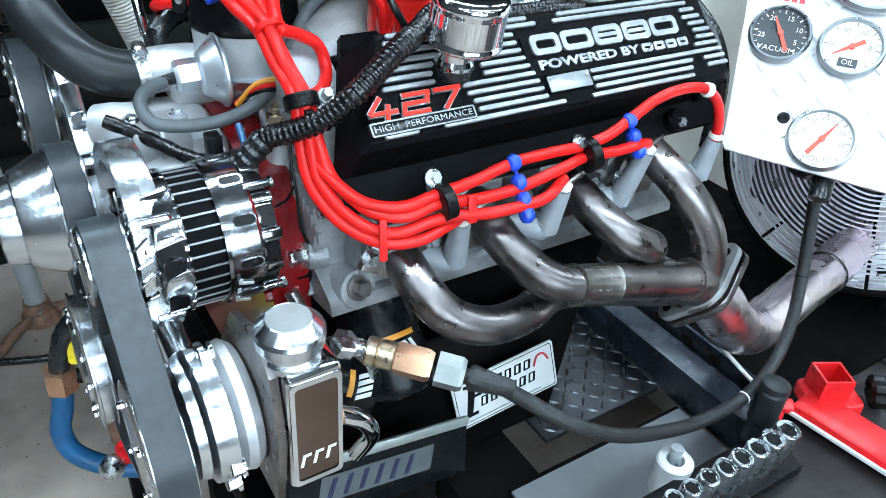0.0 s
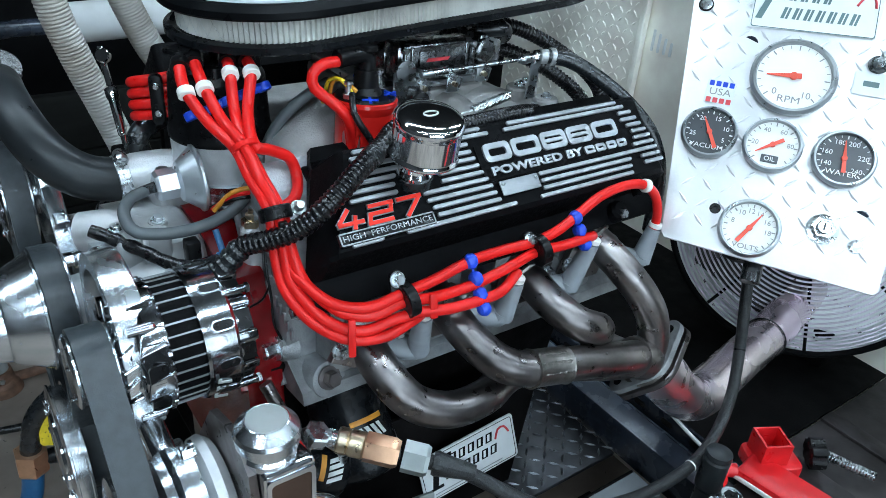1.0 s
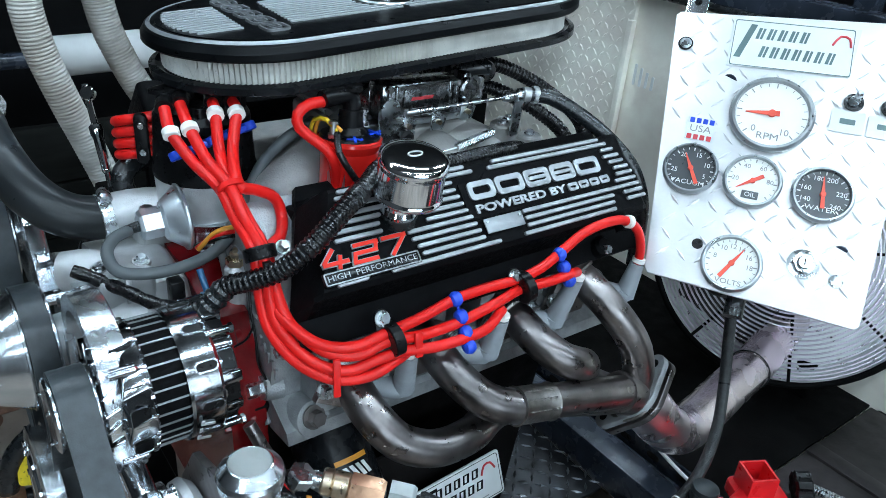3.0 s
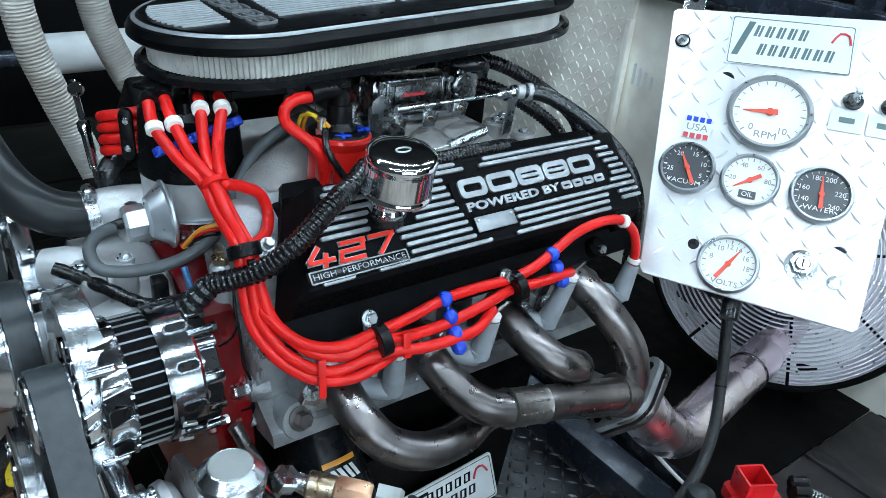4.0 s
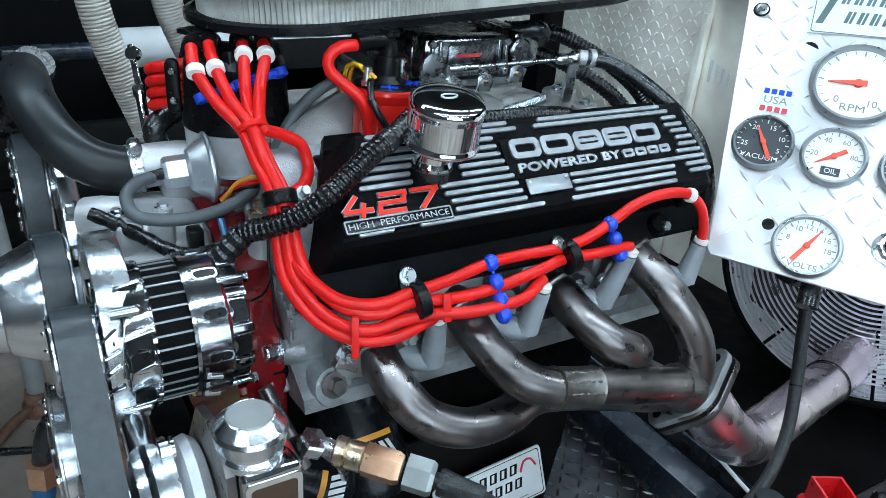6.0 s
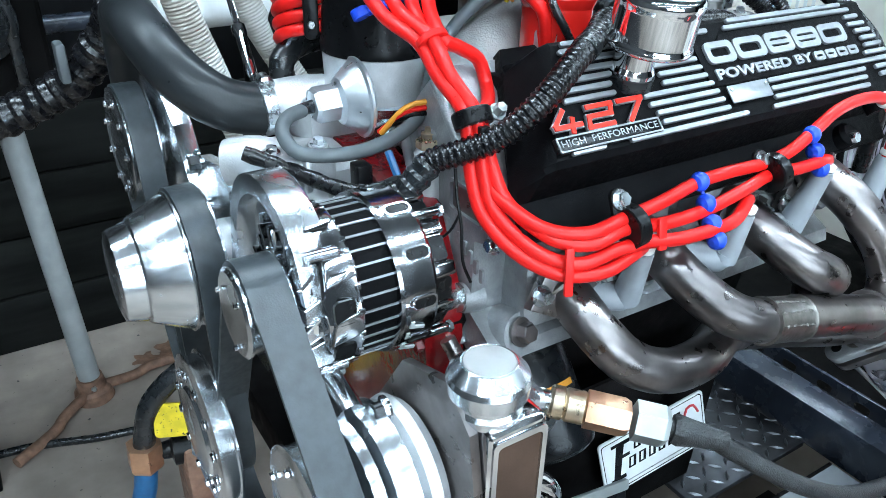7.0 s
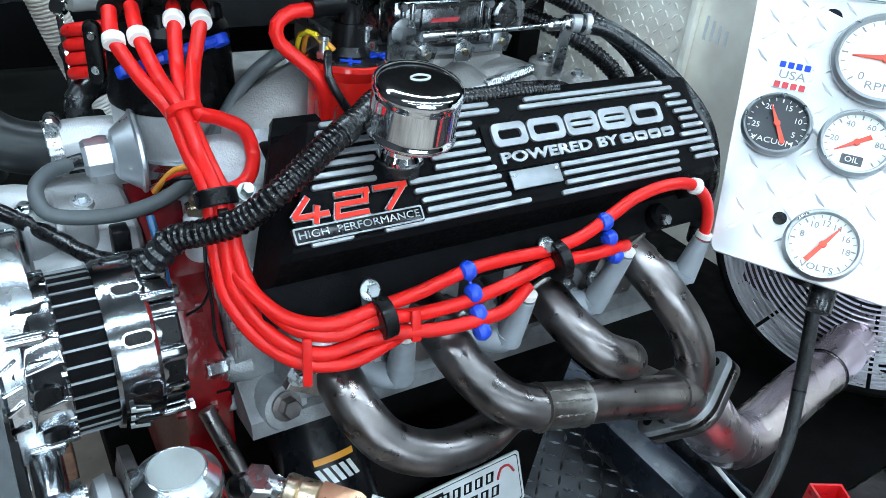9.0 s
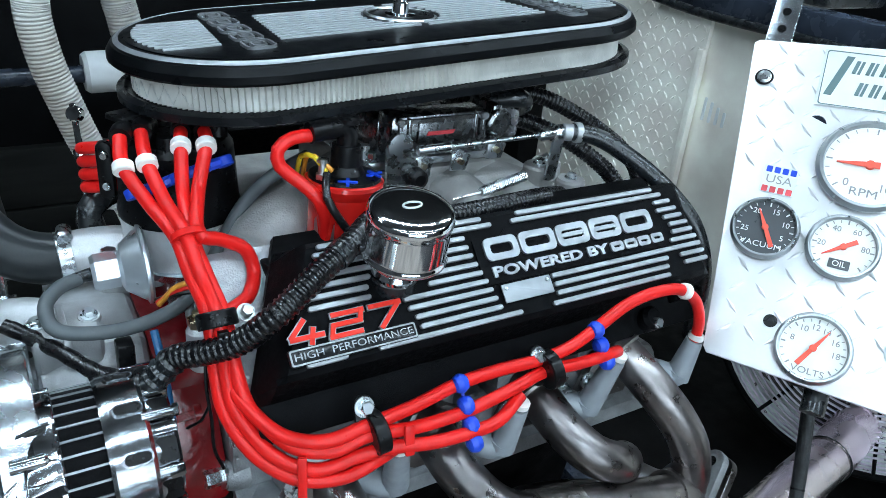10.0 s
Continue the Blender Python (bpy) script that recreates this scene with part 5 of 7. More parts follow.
# far bank's leads in their black holders
for k in range(4):
    z = 1.346 - 0.013 * k
    lead([(0.270, 0.935, z - 0.004), (0.252, 0.942, z - 0.008), (0.230, 0.95, z - 0.012), (0.217, 0.968, z - 0.018), (0.222, 1.0, z - 0.03), (0.25, 1.05, z - 0.05), (0.29, 1.10, 1.25)], "red ignition lead bending to the far cylinder bank")
t = thing("wire_separator", (0.207, 0.962, 1.31), "black two-bolt holder for the far ignition leads", "wire separator")
part("bar", prism(rounded(-0.007, -0.034, 0.007, 0.022, 0.006), plane_frame((0.232, 0.940, 1.322), (1, -0.4, 0), (0, 0, 1)), 0.008, 0.002), PLASTIC, t)
for dz in (0.312, 0.342):
    part("screw", lathe((0.229, 0.931, 0.99 + dz), (-0.4, -1, 0), [(0, 0.004), (0.002, 0.003)], 10), STEEL, t)


# ---- conduits and harness ----
t = thing("wiring_conduit", (0.281, 0.701, 1.25), "black corrugated wiring conduit across the valve cover", "conduit", "conduits")
RUN = [(0.222, 0.742, 1.214), (0.238, 0.736, 1.234), (0.257, 0.719, 1.245), (0.281, 0.701, 1.260), (0.308, 0.689, 1.287), (0.345, 0.701, 1.308), (0.378, 0.716, 1.320), (0.41, 0.737, 1.326), (0.455, 0.742, 1.316), (0.51, 0.748, 1.311), (0.57, 0.762, 1.306), (0.64, 0.795, 1.29), (0.69, 0.83, 1.27)]
part("tubing", conduit(RUN, 0.0105), LOOM, t)
part("tape_wrap", tube([(0.214, 0.748, 1.206)] + RUN[:2], 0.0112, 14, 0.003, radius=lambda i, n: 0.0104 + 0.0009 * (i % 3)), RUBBER, t, "black tape round the split end")
part("tape_wrap", tube([Vector(RUN[5]) * 0.6 + Vector(RUN[6]) * 0.4, Vector(RUN[5]) * 0.3 + Vector(RUN[6]) * 0.7], 0.0112, 14, 0.003), RUBBER, t)
single("wiring_conduit", conduit([(0.63, 0.92, 1.335), (0.68, 0.91, 1.335), (0.73, 0.88, 1.315), (0.77, 0.85, 1.285), (0.80, 0.84, 1.25)], 0.010), LOOM, "black corrugated conduit behind the carburettor", "conduit", "conduits")
single("wiring_conduit", conduit([(0.65, 0.95, 1.36), (0.72, 0.93, 1.355), (0.79, 0.90, 1.32), (0.85, 0.88, 1.27), (0.88, 0.88, 1.20)], 0.010), LOOM, "black corrugated conduit towards the bulkhead", "conduit", "conduits")
single("harness_tape", tube([(0.128, 0.85, 1.224), (0.142, 0.84, 1.218), (0.166, 0.815, 1.209), (0.183, 0.79, 1.204), (0.201, 0.77, 1.204), (0.222, 0.748, 1.217)], 0.0085, 12, radius=lambda i, n: 0.0062 + 0.0008 * (i % 2)), LOOM, "black taped wire harness to the alternator", "harness")
for k, col in enumerate((ORANGE_INK, RED_WIRE, PLASTIC)):
    single("thin_wire", tube([(0.248, 0.835 + 0.004 * k, 1.225), (0.262, 0.815, 1.252 - 0.004 * k), (0.285, 0.808, 1.256 - 0.005 * k), (0.31, 0.80, 1.254 - 0.004 * k), (0.335, 0.79, 1.262)], 0.0026, 8), col, "thin coloured sensor wire at the distributor", "wire", "thin wires")
single("thin_wire", tube([(0.2610, 0.7350, 1.2250), (0.2590, 0.7280, 1.2030), (0.2600, 0.7220, 1.1790), (0.2600, 0.7180, 1.1490), (0.2660, 0.7140, 1.1290)], 0.0014, 8, 0.004), PLASTIC, "thin black wire down the head's front edge", "wire", "thin wires")
single("thin_wire", tube([(0.2600, 0.7240, 1.1910), (0.2530, 0.7280, 1.1740), (0.2430, 0.7350, 1.1640)], 0.0012, 8, 0.004), PLASTIC, "thin black wire loop to the alternator", "wire", "thin wires")
t = thing("connector", (0.345, 0.785, 1.262), "black plastic wiring connector on the intake", "connector")
part("shell", box((0.322, 0.772, 1.262), (0.372, 0.792, 1.282), 0.003, None, Matrix.Translation((0.347, 0.782, 1.272)) @ Matrix.Rotation(radians(12), 4, "Z") @ Matrix.Translation((-0.347, -0.782, -1.272))), PLASTIC, t)
part("latch", box((0.338, 0.769, 1.282), (0.352, 0.788, 1.29), 0.002), PLASTIC, t)
part("rib", box((0.362, 0.768, 1.258), (0.369, 0.796, 1.286), 0.002), PLASTIC, t)


# ---- header and exhaust ----
def header():
    t = thing("exhaust_header", (0.60, 0.61, 1.0), "dark heat-scaled tubular steel exhaust header bolted to the head", "exhaust header")
    R = 0.0205
    runs = [
        [(0.347, 0.715, 1.120), (0.349, 0.685, 1.108), (0.358, 0.650, 1.083), (0.380, 0.629, 1.057), (0.420, 0.618, 1.040), (0.468, 0.620, 1.036), (0.515, 0.640, 1.030), (0.565, 0.658, 1.008), (0.63, 0.658, 0.988), (0.69, 0.626, 0.988), (0.715, 0.604, 1.0)],
        [(0.444, 0.715, 1.140), (0.446, 0.680, 1.130), (0.454, 0.643, 1.110), (0.474, 0.612, 1.089), (0.505, 0.598, 1.076), (0.55, 0.594, 1.066), (0.61, 0.592, 1.050), (0.67, 0.592, 1.032), (0.705, 0.592, 1.022)],
        [(0.562, 0.712, 1.142), (0.565, 0.676, 1.134), (0.572, 0.640, 1.118), (0.590, 0.614, 1.101), (0.617, 0.608, 1.086), (0.642, 0.620, 1.068), (0.660, 0.640, 1.042), (0.680, 0.645, 1.016), (0.705, 0.622, 1.004), (0.72, 0.604, 1.008)],
        [(0.664, 0.700, 1.168), (0.667, 0.670, 1.160), (0.678, 0.638, 1.141), (0.700, 0.614, 1.108), (0.718, 0.602, 1.074), (0.727, 0.598, 1.040), (0.728, 0.598, 1.012)]]
    for k, r in enumerate(runs):
        part("primary_tube", tube(r, R, 22, 0.009), HEADER, t)
        a, b = Vector(r[1]), Vector(r[2])
        d = (b - a).normalized()
        part("weld_bead", ring(a - d * 0.006, d, R + 0.0008, 0.0028, 28, 6), WELD, t)
    # sleeve joint on the second tube
    a, b = Vector((0.507, 0.5975, 1.0755)), Vector((0.560, 0.5935, 1.0635))
    d = b - a
    part("slip_sleeve", lathe(a, d, [(0, R), (0.001, R + 0.0025), (0.004, R + 0.0012), (0.05, R + 0.0012), (0.053, R + 0.0025), (0.054, R)], 26), WELD, t, "sleeve joint with stitched welds")
    w0 = d.normalized()
    for v0 in (-0.5, 0.15, 0.8):
        up = (Vector((0, -0.75, 0.65)) + Vector((0.0, 0.65, 0.75)) * v0).normalized()
        for k in range(5):
            part("weld_bead", lathe(a + d * (0.14 + 0.17 * k) + up * (R + 0.0008), w0, [(0, 0.0006), (0.002, 0.0016), (0.0045, 0.0016), (0.0065, 0.0006)], 8), WELD, t)
        part("weld_bead", tube([a + d * 0.08 + up * (R + 0.001), a + d * 0.92 + up * (R + 0.001)], 0.0008, 6), WELD, t)
    part("collector", tube([(0.690, 0.594, 1.024), (0.708, 0.596, 1.016), (0.722, 0.600, 1.004), (0.744, 0.602, 0.990)], 0.03, 24, 0.006, radius=lambda i, n: 0.026 + 0.006 * i / n), HEADER, t)
    m = plane_frame((0.744, 0.602, 0.989), Vector((0.622, -0.172, 0.763)), Vector((0.38, 0.92, -0.10)))
    zz = (m.to_3x3() @ Vector((0, 0, 1)))
    out = []
    for k in range(48):
        d = Vector((math.cos(2 * math.pi * k / 48), math.sin(2 * math.pi * k / 48)))
        x, r = max(((-0.049, 0.015), (0.0, 0.041), (0.049, 0.015)), key=lambda c: c[0] * d.x + c[1])
        out.append((x + r * d.x, r * d.y))
    for off, mat_, nm in ((-0.008, HEADER, "flange"), (0.008, CAST, "mating_flange")):
        part(nm, prism(out, m @ Matrix.Translation((0, 0, off)), 0.009, 0.002), mat_, t)
    for s in (-1, 1):
        part("flange_hole", lathe(m @ Vector((s * 0.049, 0, 0.0175)), zz, [(0, 0.006), (0.0006, 0.006)], 16), PLASTIC, t)
        part("flange_hole", lathe(m @ Vector((s * 0.049, 0, -0.0084)), zz, [(0, 0.006), (0.0006, 0.006)], 16), PLASTIC, t)
    part("gasket_weld", ring((0.729, 0.603, 0.995), (0.65, -0.2, -0.62), 0.033, 0.0035, 36, 8), WELD, t)
    return t


header()
t = thing("exhaust_pipe", (1.0, 0.61, 0.85), "stainless exhaust pipe elbowing from the header towards the bulkhead", "exhaust pipe")
part("elbow", tube([(0.748, 0.600, 0.982), (0.772, 0.597, 0.958), (0.802, 0.597, 0.925), (0.836, 0.600, 0.893), (0.870, 0.604, 0.869), (0.905, 0.609, 0.856), (0.95, 0.615, 0.855)], 0.035, 30, 0.008), PIPE, t)
part("pipe", tube([(0.948, 0.615, 0.855), (1.04, 0.633, 0.854), (1.139, 0.650, 0.853)], 0.0345, 30, 0.03), PIPE, t)
part("pipe", tube([(1.136, 0.6495, 0.853), (1.27, 0.680, 0.855), (1.36, 0.705, 0.86)], 0.0355, 30, 0.02), PIPE, t)
part("seam", ring((1.137, 0.650, 0.853), (1, 0.2, 0), 0.0358, 0.0014, 40, 6), RUBBER, t)


# ---- coolant hose, thermostat and water pump ----
t = thing("radiator_hose", (0.16, 1.05, 1.2), "thick black moulded radiator hose clamped to the water neck", "hose")
part("hose", tube([(0.194, 0.962, 1.221), (0.178, 0.962, 1.222), (0.157, 0.964, 1.227), (0.138, 0.970, 1.237), (0.122, 0.985, 1.251), (0.111, 1.005, 1.266), (0.103, 1.035, 1.283), (0.100, 1.075, 1.294), (0.104, 1.13, 1.288), (0.112, 1.19, 1.25), (0.12, 1.24, 1.17), (0.13, 1.28, 1.06)], 0.0250, 24), HOSE_RUBBER, t)
cl = part("clamp", lathe((0.188, 0.962, 1.221), (1, 0.0, 0.05), [(-0.007, 0.0252), (-0.006, 0.0268), (0.006, 0.0268), (0.007, 0.0252)], 36), STEEL, t, "perforated steel worm clamp")
part("worm_screw", lathe((0.188, 0.948, 1.246), (0.1, 0.9, 0.1), [(0, 0.006), (0.004, 0.008), (0.02, 0.007), (0.024, 0.004)], 12), STEEL, cl)
single("bypass_hose", tube([(0.222, 0.985, 1.225), (0.216, 0.984, 1.250), (0.222, 0.986, 1.263), (0.244, 1.0, 1.269), (0.276, 1.01, 1.270), (0.31, 1.03, 1.262)], 0.0125, 16), RUBBER, "black bypass hose curving behind the distributor", "hose")
t = thing("temperature_sender", (0.273, 0.797, 1.17), "brass temperature sender beside the wiring conduit", "sender")
part("stem", lathe((0.273, 0.797, 1.165), (0, 0, 1), [(0, 0.013), (0.05, 0.012), (0.055, 0.009)], 20), SATIN, t)
part("hex", hexnut((0.273, 0.797, 1.220), (0, 0, 1), 0.0105, 0.008), BRASS, t)
part("terminal", lathe((0.273, 0.797, 1.228), (0, 0, 1), [(0, 0.006), (0.005, 0.006), (0.006, 0.003), (0.010, 0.0025)], 14), BRASS, t)
t = thing("thermostat_housing", (0.235, 0.95, 1.2), "cast aluminium water neck with thermostat housing", "thermostat housing")
part("neck", tube([(0.184, 0.962, 1.221), (0.215, 0.958, 1.225), (0.248, 0.945, 1.225), (0.262, 0.938, 1.20)], 0.024, 20), SATIN, t)
part("flange", box((0.212, 0.91, 1.185), (0.285, 0.985, 1.235), 0.01), SATIN, t)
for p in ((0.222, 0.918, 1.235), (0.275, 0.922, 1.235)):
    bolt(p, (0, 0, 1), 0.008, 0.010, t, BRASS if p[0] > 0.25 else STEEL)
t = thing("water_pump", (0.19, 0.90, 1.1), "light cast aluminium water pump on the engine's front", "water pump")
part("casting", prism([(0.80, 1.03), (0.80, 1.15), (0.83, 1.20), (0.90, 1.205), (0.99, 1.18), (1.04, 1.10), (1.02, 1.0), (0.90, 0.98)], plane_frame((0.165, 0, 0), (0, 1, 0), (0, 0, 1)), 0.07, 0.012, seg=3), SATIN, t)
part("inlet", tube([(0.175, 0.87, 1.19), (0.15, 0.885, 1.20), (0.128, 0.90, 1.198)], 0.022, 18, radius=lambda i, n: 0.026 - 0.006 * i / n), SATIN, t)
part("snout", lathe((0.165, 0.93, 1.095), (-1, 0, 0), [(0, 0.045), (0.02, 0.035), (0.06, 0.03)], 28), SATIN, t)
for y, z in ((0.825, 1.165), (0.82, 1.06), (0.99, 1.15)):
    bolt((0.165, y, z), (-1, 0, 0), 0.007, 0.01, t)
part("block", box((0.145, 0.822, 1.165), (0.200, 0.870, 1.220), 0.008, seg=3), SATIN, t)
part("block_rib", box((0.168, 0.816, 1.160), (0.174, 0.872, 1.2235), 0.002), SATIN, t)
part("lobe", lathe((0.150, 0.830, 1.162), (0.9, -0.1, 0.2), [(0, 0.02), (0.004, 0.025), (0.04, 0.028), (0.044, 0.024)], 28), SATIN, t)
for p in ((0.150, 0.846, 1.218), (0.192, 0.846, 1.218)):
    part("boss", lathe(p, (0, -0.2, 1), [(0, 0.010), (0.004, 0.009)], 18), SATIN, t)
    bolt((p[0], p[1] - 0.001, p[2] + 0.004), (0, -0.2, 1), 0.005, 0.006, t)
part("sensor", box((0.205, 0.795, 1.168), (0.219, 0.812, 1.215), 0.002), PLASTIC, t, "black plastic sensor")
part("gasket", tube([(0.236, 0.80, 1.222), (0.237, 0.775, 1.19), (0.236, 0.752, 1.14), (0.236, 0.742, 1.08)], 0.0035, 8), BLUE_HOSE, t, "pale blue gasket edge")
for k, (y, z) in enumerate(((1.02, 1.16), (1.05, 1.10))):
    single("heater_hose", tube([(0.24, y - 0.03, z), (0.20, y + 0.02, z - 0.01), (0.19, y + 0.09, z - 0.06), (0.20, y + 0.14, z - 0.2)], 0.012, 14), RUBBER, "black heater hose behind the water pump", "hose", "heater hoses")


# ---- front drive ----
def pulley(at, r, w, label, spokes=5, nose=None, face=None):
    """A grooved pulley on an axis along the engine, its outer face at the low end."""
    t = thing("pulley", at, label, "pulley", "front drive pulleys")
    part("rim", lathe(at, (1, 0, 0), [(0, r * 0.55), (0.0, r * 0.93), (0.002, r * 1.03), (0.004, r * 1.03), (0.005, r * 0.98), (w - 0.005, r * 0.98), (w - 0.004, r * 1.03), (w - 0.002, r * 1.03), (w, r * 0.93), (w, r * 0.3)], 56), face or POLISHED, t)
    part("web", lathe(Vector(at) + Vector((0.006, 0, 0)), (1, 0, 0), [(0, r * 0.7), (0.003, r * 0.72)], 40), POLISHED, t)
    if nose:
        part("nose", lathe(Vector(at) + Vector((0.003, 0, 0)), (-1, 0, 0), nose, 48), POLISHED, t, "polished conical nose")
    for k in range(spokes):
        a = 2 * math.pi * k / spokes + 0.3
        bolt((at[0] - 0.001, at[1] + r * 0.78 * math.cos(a), at[2] + r * 0.78 * math.sin(a)), (-1, 0, 0), r * 0.055, 0.0028, t, CHROME)
    return t


IDL, WPC, ALT, PSP, CRK = (1.130, 1.148, 0.062), (0.928, 1.098, 0.066), (0.735, 1.150, 0.034), (0.640, 1.020, 0.060), (0.890, 0.925, 0.078)
BX, BW = 0.074, 0.036
pulley((BX, IDL[0], IDL[1]), IDL[2], BW, "polished ribbed idler pulley with bolted face", 9)
pulley((BX, WPC[0], WPC[1]), WPC[2], BW, "polished water pump pulley with conical nose", 6, [(0, 0.066), (0.004, 0.065), (0.036, 0.050), (0.038, 0.047), (0.040, 0.047), (0.056, 0.043), (0.058, 0.036)])
pulley((BX - 0.002, ALT[0], ALT[1]), ALT[2], BW + 0.003, "small polished alternator pulley", 3)
pulley((BX, PSP[0], PSP[1]), PSP[2], BW, "polished power steering pulley under the belt", 6)
pulley((BX - 0.012, CRK[0], CRK[1]), CRK[2], 0.022, "large polished crank pulley with ring of bolts", 12, [(0, 0.05), (0.006, 0.045), (0.008, 0.02)])


def belt_loop(circles, x, w, thick):
    """A flat ribbed belt round the hull of (y, z, r) circles."""
    pts = []
    for y, z, r in circles:
        for k in range(96):
            a = 2 * math.pi * k / 96
            pts.append((y + r * math.cos(a), z + r * math.sin(a)))
    pts = sorted(set(pts))

    def half(seq):
        h = []
        for p in seq:
            while len(h) > 1 and (h[-1][0] - h[-2][0]) * (p[1] - h[-2][1]) - (h[-1][1] - h[-2][1]) * (p[0] - h[-2][0]) <= 0:
                h.pop()
            h.append(p)
        return h[:-1]

    hull = half(pts) + half(pts[::-1])
    cy, cz = sum(p[0] for p in hull) / len(hull), sum(p[1] for p in hull) / len(hull)
    bm = bmesh.new()
    n = len(hull)
    rows = []
    for i, (y, z) in enumerate(hull):
        a, b = hull[i - 1], hull[(i + 1) % n]
        ny, nz = b[1] - a[1], -(b[0] - a[0])
        l = math.hypot(ny, nz) or 1
        ny, nz = ny / l * thick, nz / l * thick
        row = [bm.verts.new((x, y, z)), bm.verts.new((x, y + ny, z + nz))]
        for k in range(1, 6):
            row.append(bm.verts.new((x + w * k / 6, y + ny * (1.12 if k % 2 else 1), z + nz * (1.12 if k % 2 else 1))))
        row += [bm.verts.new((x + w, y + ny, z + nz)), bm.verts.new((x + w, y, z))]
        rows.append(row)
    for i in range(n):
        a, b = rows[i], rows[(i + 1) % n]
        for k in range(len(a)):
            l = (k + 1) % len(a)
            bm.faces.new((a[k], b[k], b[l], a[l]))
    return bm


single("drive_belt", belt_loop([WPC, (CRK[0] + 0.02, CRK[1], CRK[2] * 0.8)], BX + 0.005, BW - 0.010, 0.0045), BELT, "ribbed black rubber belt over idler and water pump pulleys", "belt", "drive belts")
single("drive_belt", belt_loop([IDL, (1.035, 0.93, 0.03)], BX + 0.005, BW - 0.010, 0.0045), BELT, "ribbed black rubber belt round the idler pulley", "drive belt", "drive belts")
single("drive_belt", belt_loop([ALT, PSP, (CRK[0] - 0.06, CRK[1] - 0.02, 0.05)], BX + 0.003, BW - 0.006, 0.0045), BELT, "ribbed black rubber belt over the alternator pulley", "belt", "drive belts")


def brackets():
    t = thing("accessory_bracket", (0.13, 0.85, 1.1), "polished billet aluminium bracket carrying the front drive", "bracket")
    fr = plane_frame((0.112, 0, 0), (0, 1, 0), (0, 0, 1))
    arch = []
    for k in range(13):
        a = radians(20 + 150 * k / 12)
        arch.append((0.775 + 0.082 * math.cos(a), 1.150 + 0.082 * math.sin(a)))
    arch += [(0.690, 1.10), (0.705, 1.10)]
    for k in range(13):
        a = radians(170 - 150 * k / 12)
        arch.append((0.775 + 0.066 * math.cos(a), 1.150 + 0.066 * math.sin(a)))
    arch += [(0.85, 1.10), (0.866, 1.12)]
    part("arch", prism(arch, fr, 0.028, 0.003), POLISHED, t)
    part("plate", prism([(0.80, 1.05), (0.80, 1.19), (0.85, 1.205), (0.90, 1.19), (1.0, 1.17), (1.02, 1.08), (0.95, 1.0), (0.85, 1.0)], plane_frame((0.128, 0, 0), (0, 1, 0), (0, 0, 1)), 0.014, 0.003), POLISHED, t)
    part("arm", prism([(0.985, 1.13), (1.03, 1.195), (1.10, 1.235), (1.16, 1.215), (1.18, 1.17), (1.15, 1.11), (1.10, 1.09), (1.04, 1.10)], plane_frame((0.114, 0, 0), (0, 1, 0), (0, 0, 1)), 0.02, 0.004), POLISHED, t, "billet idler arm")
    part("hub", lathe((0.108, IDL[0], IDL[1]), (1, 0, 0), [(0, 0.03), (0.012, 0.03)], 28), POLISHED, t)
    for y, z in ((0.985, 1.12), (1.0, 1.165), (0.86, 1.18), (0.83, 1.07)):
        bolt((0.128, y, z), (-1, 0, 0), 0.008, 0.012, t, CHROME)
    part("standoff", lathe((0.12, 0.80, 1.06), (1, 0, 0), [(0, 0.014), (0.12, 0.014)], 18), POLISHED, t)
    part("standoff", lathe((0.13, 0.93, 1.04), (1, 0, 0), [(0, 0.018), (0.1, 0.018)], 18), POLISHED, t)
    part("tie_bar", tube([(0.125, 0.71, 1.10), (0.125, 0.655, 1.09)], 0.012, 14), POLISHED, t)
    return t


brackets()


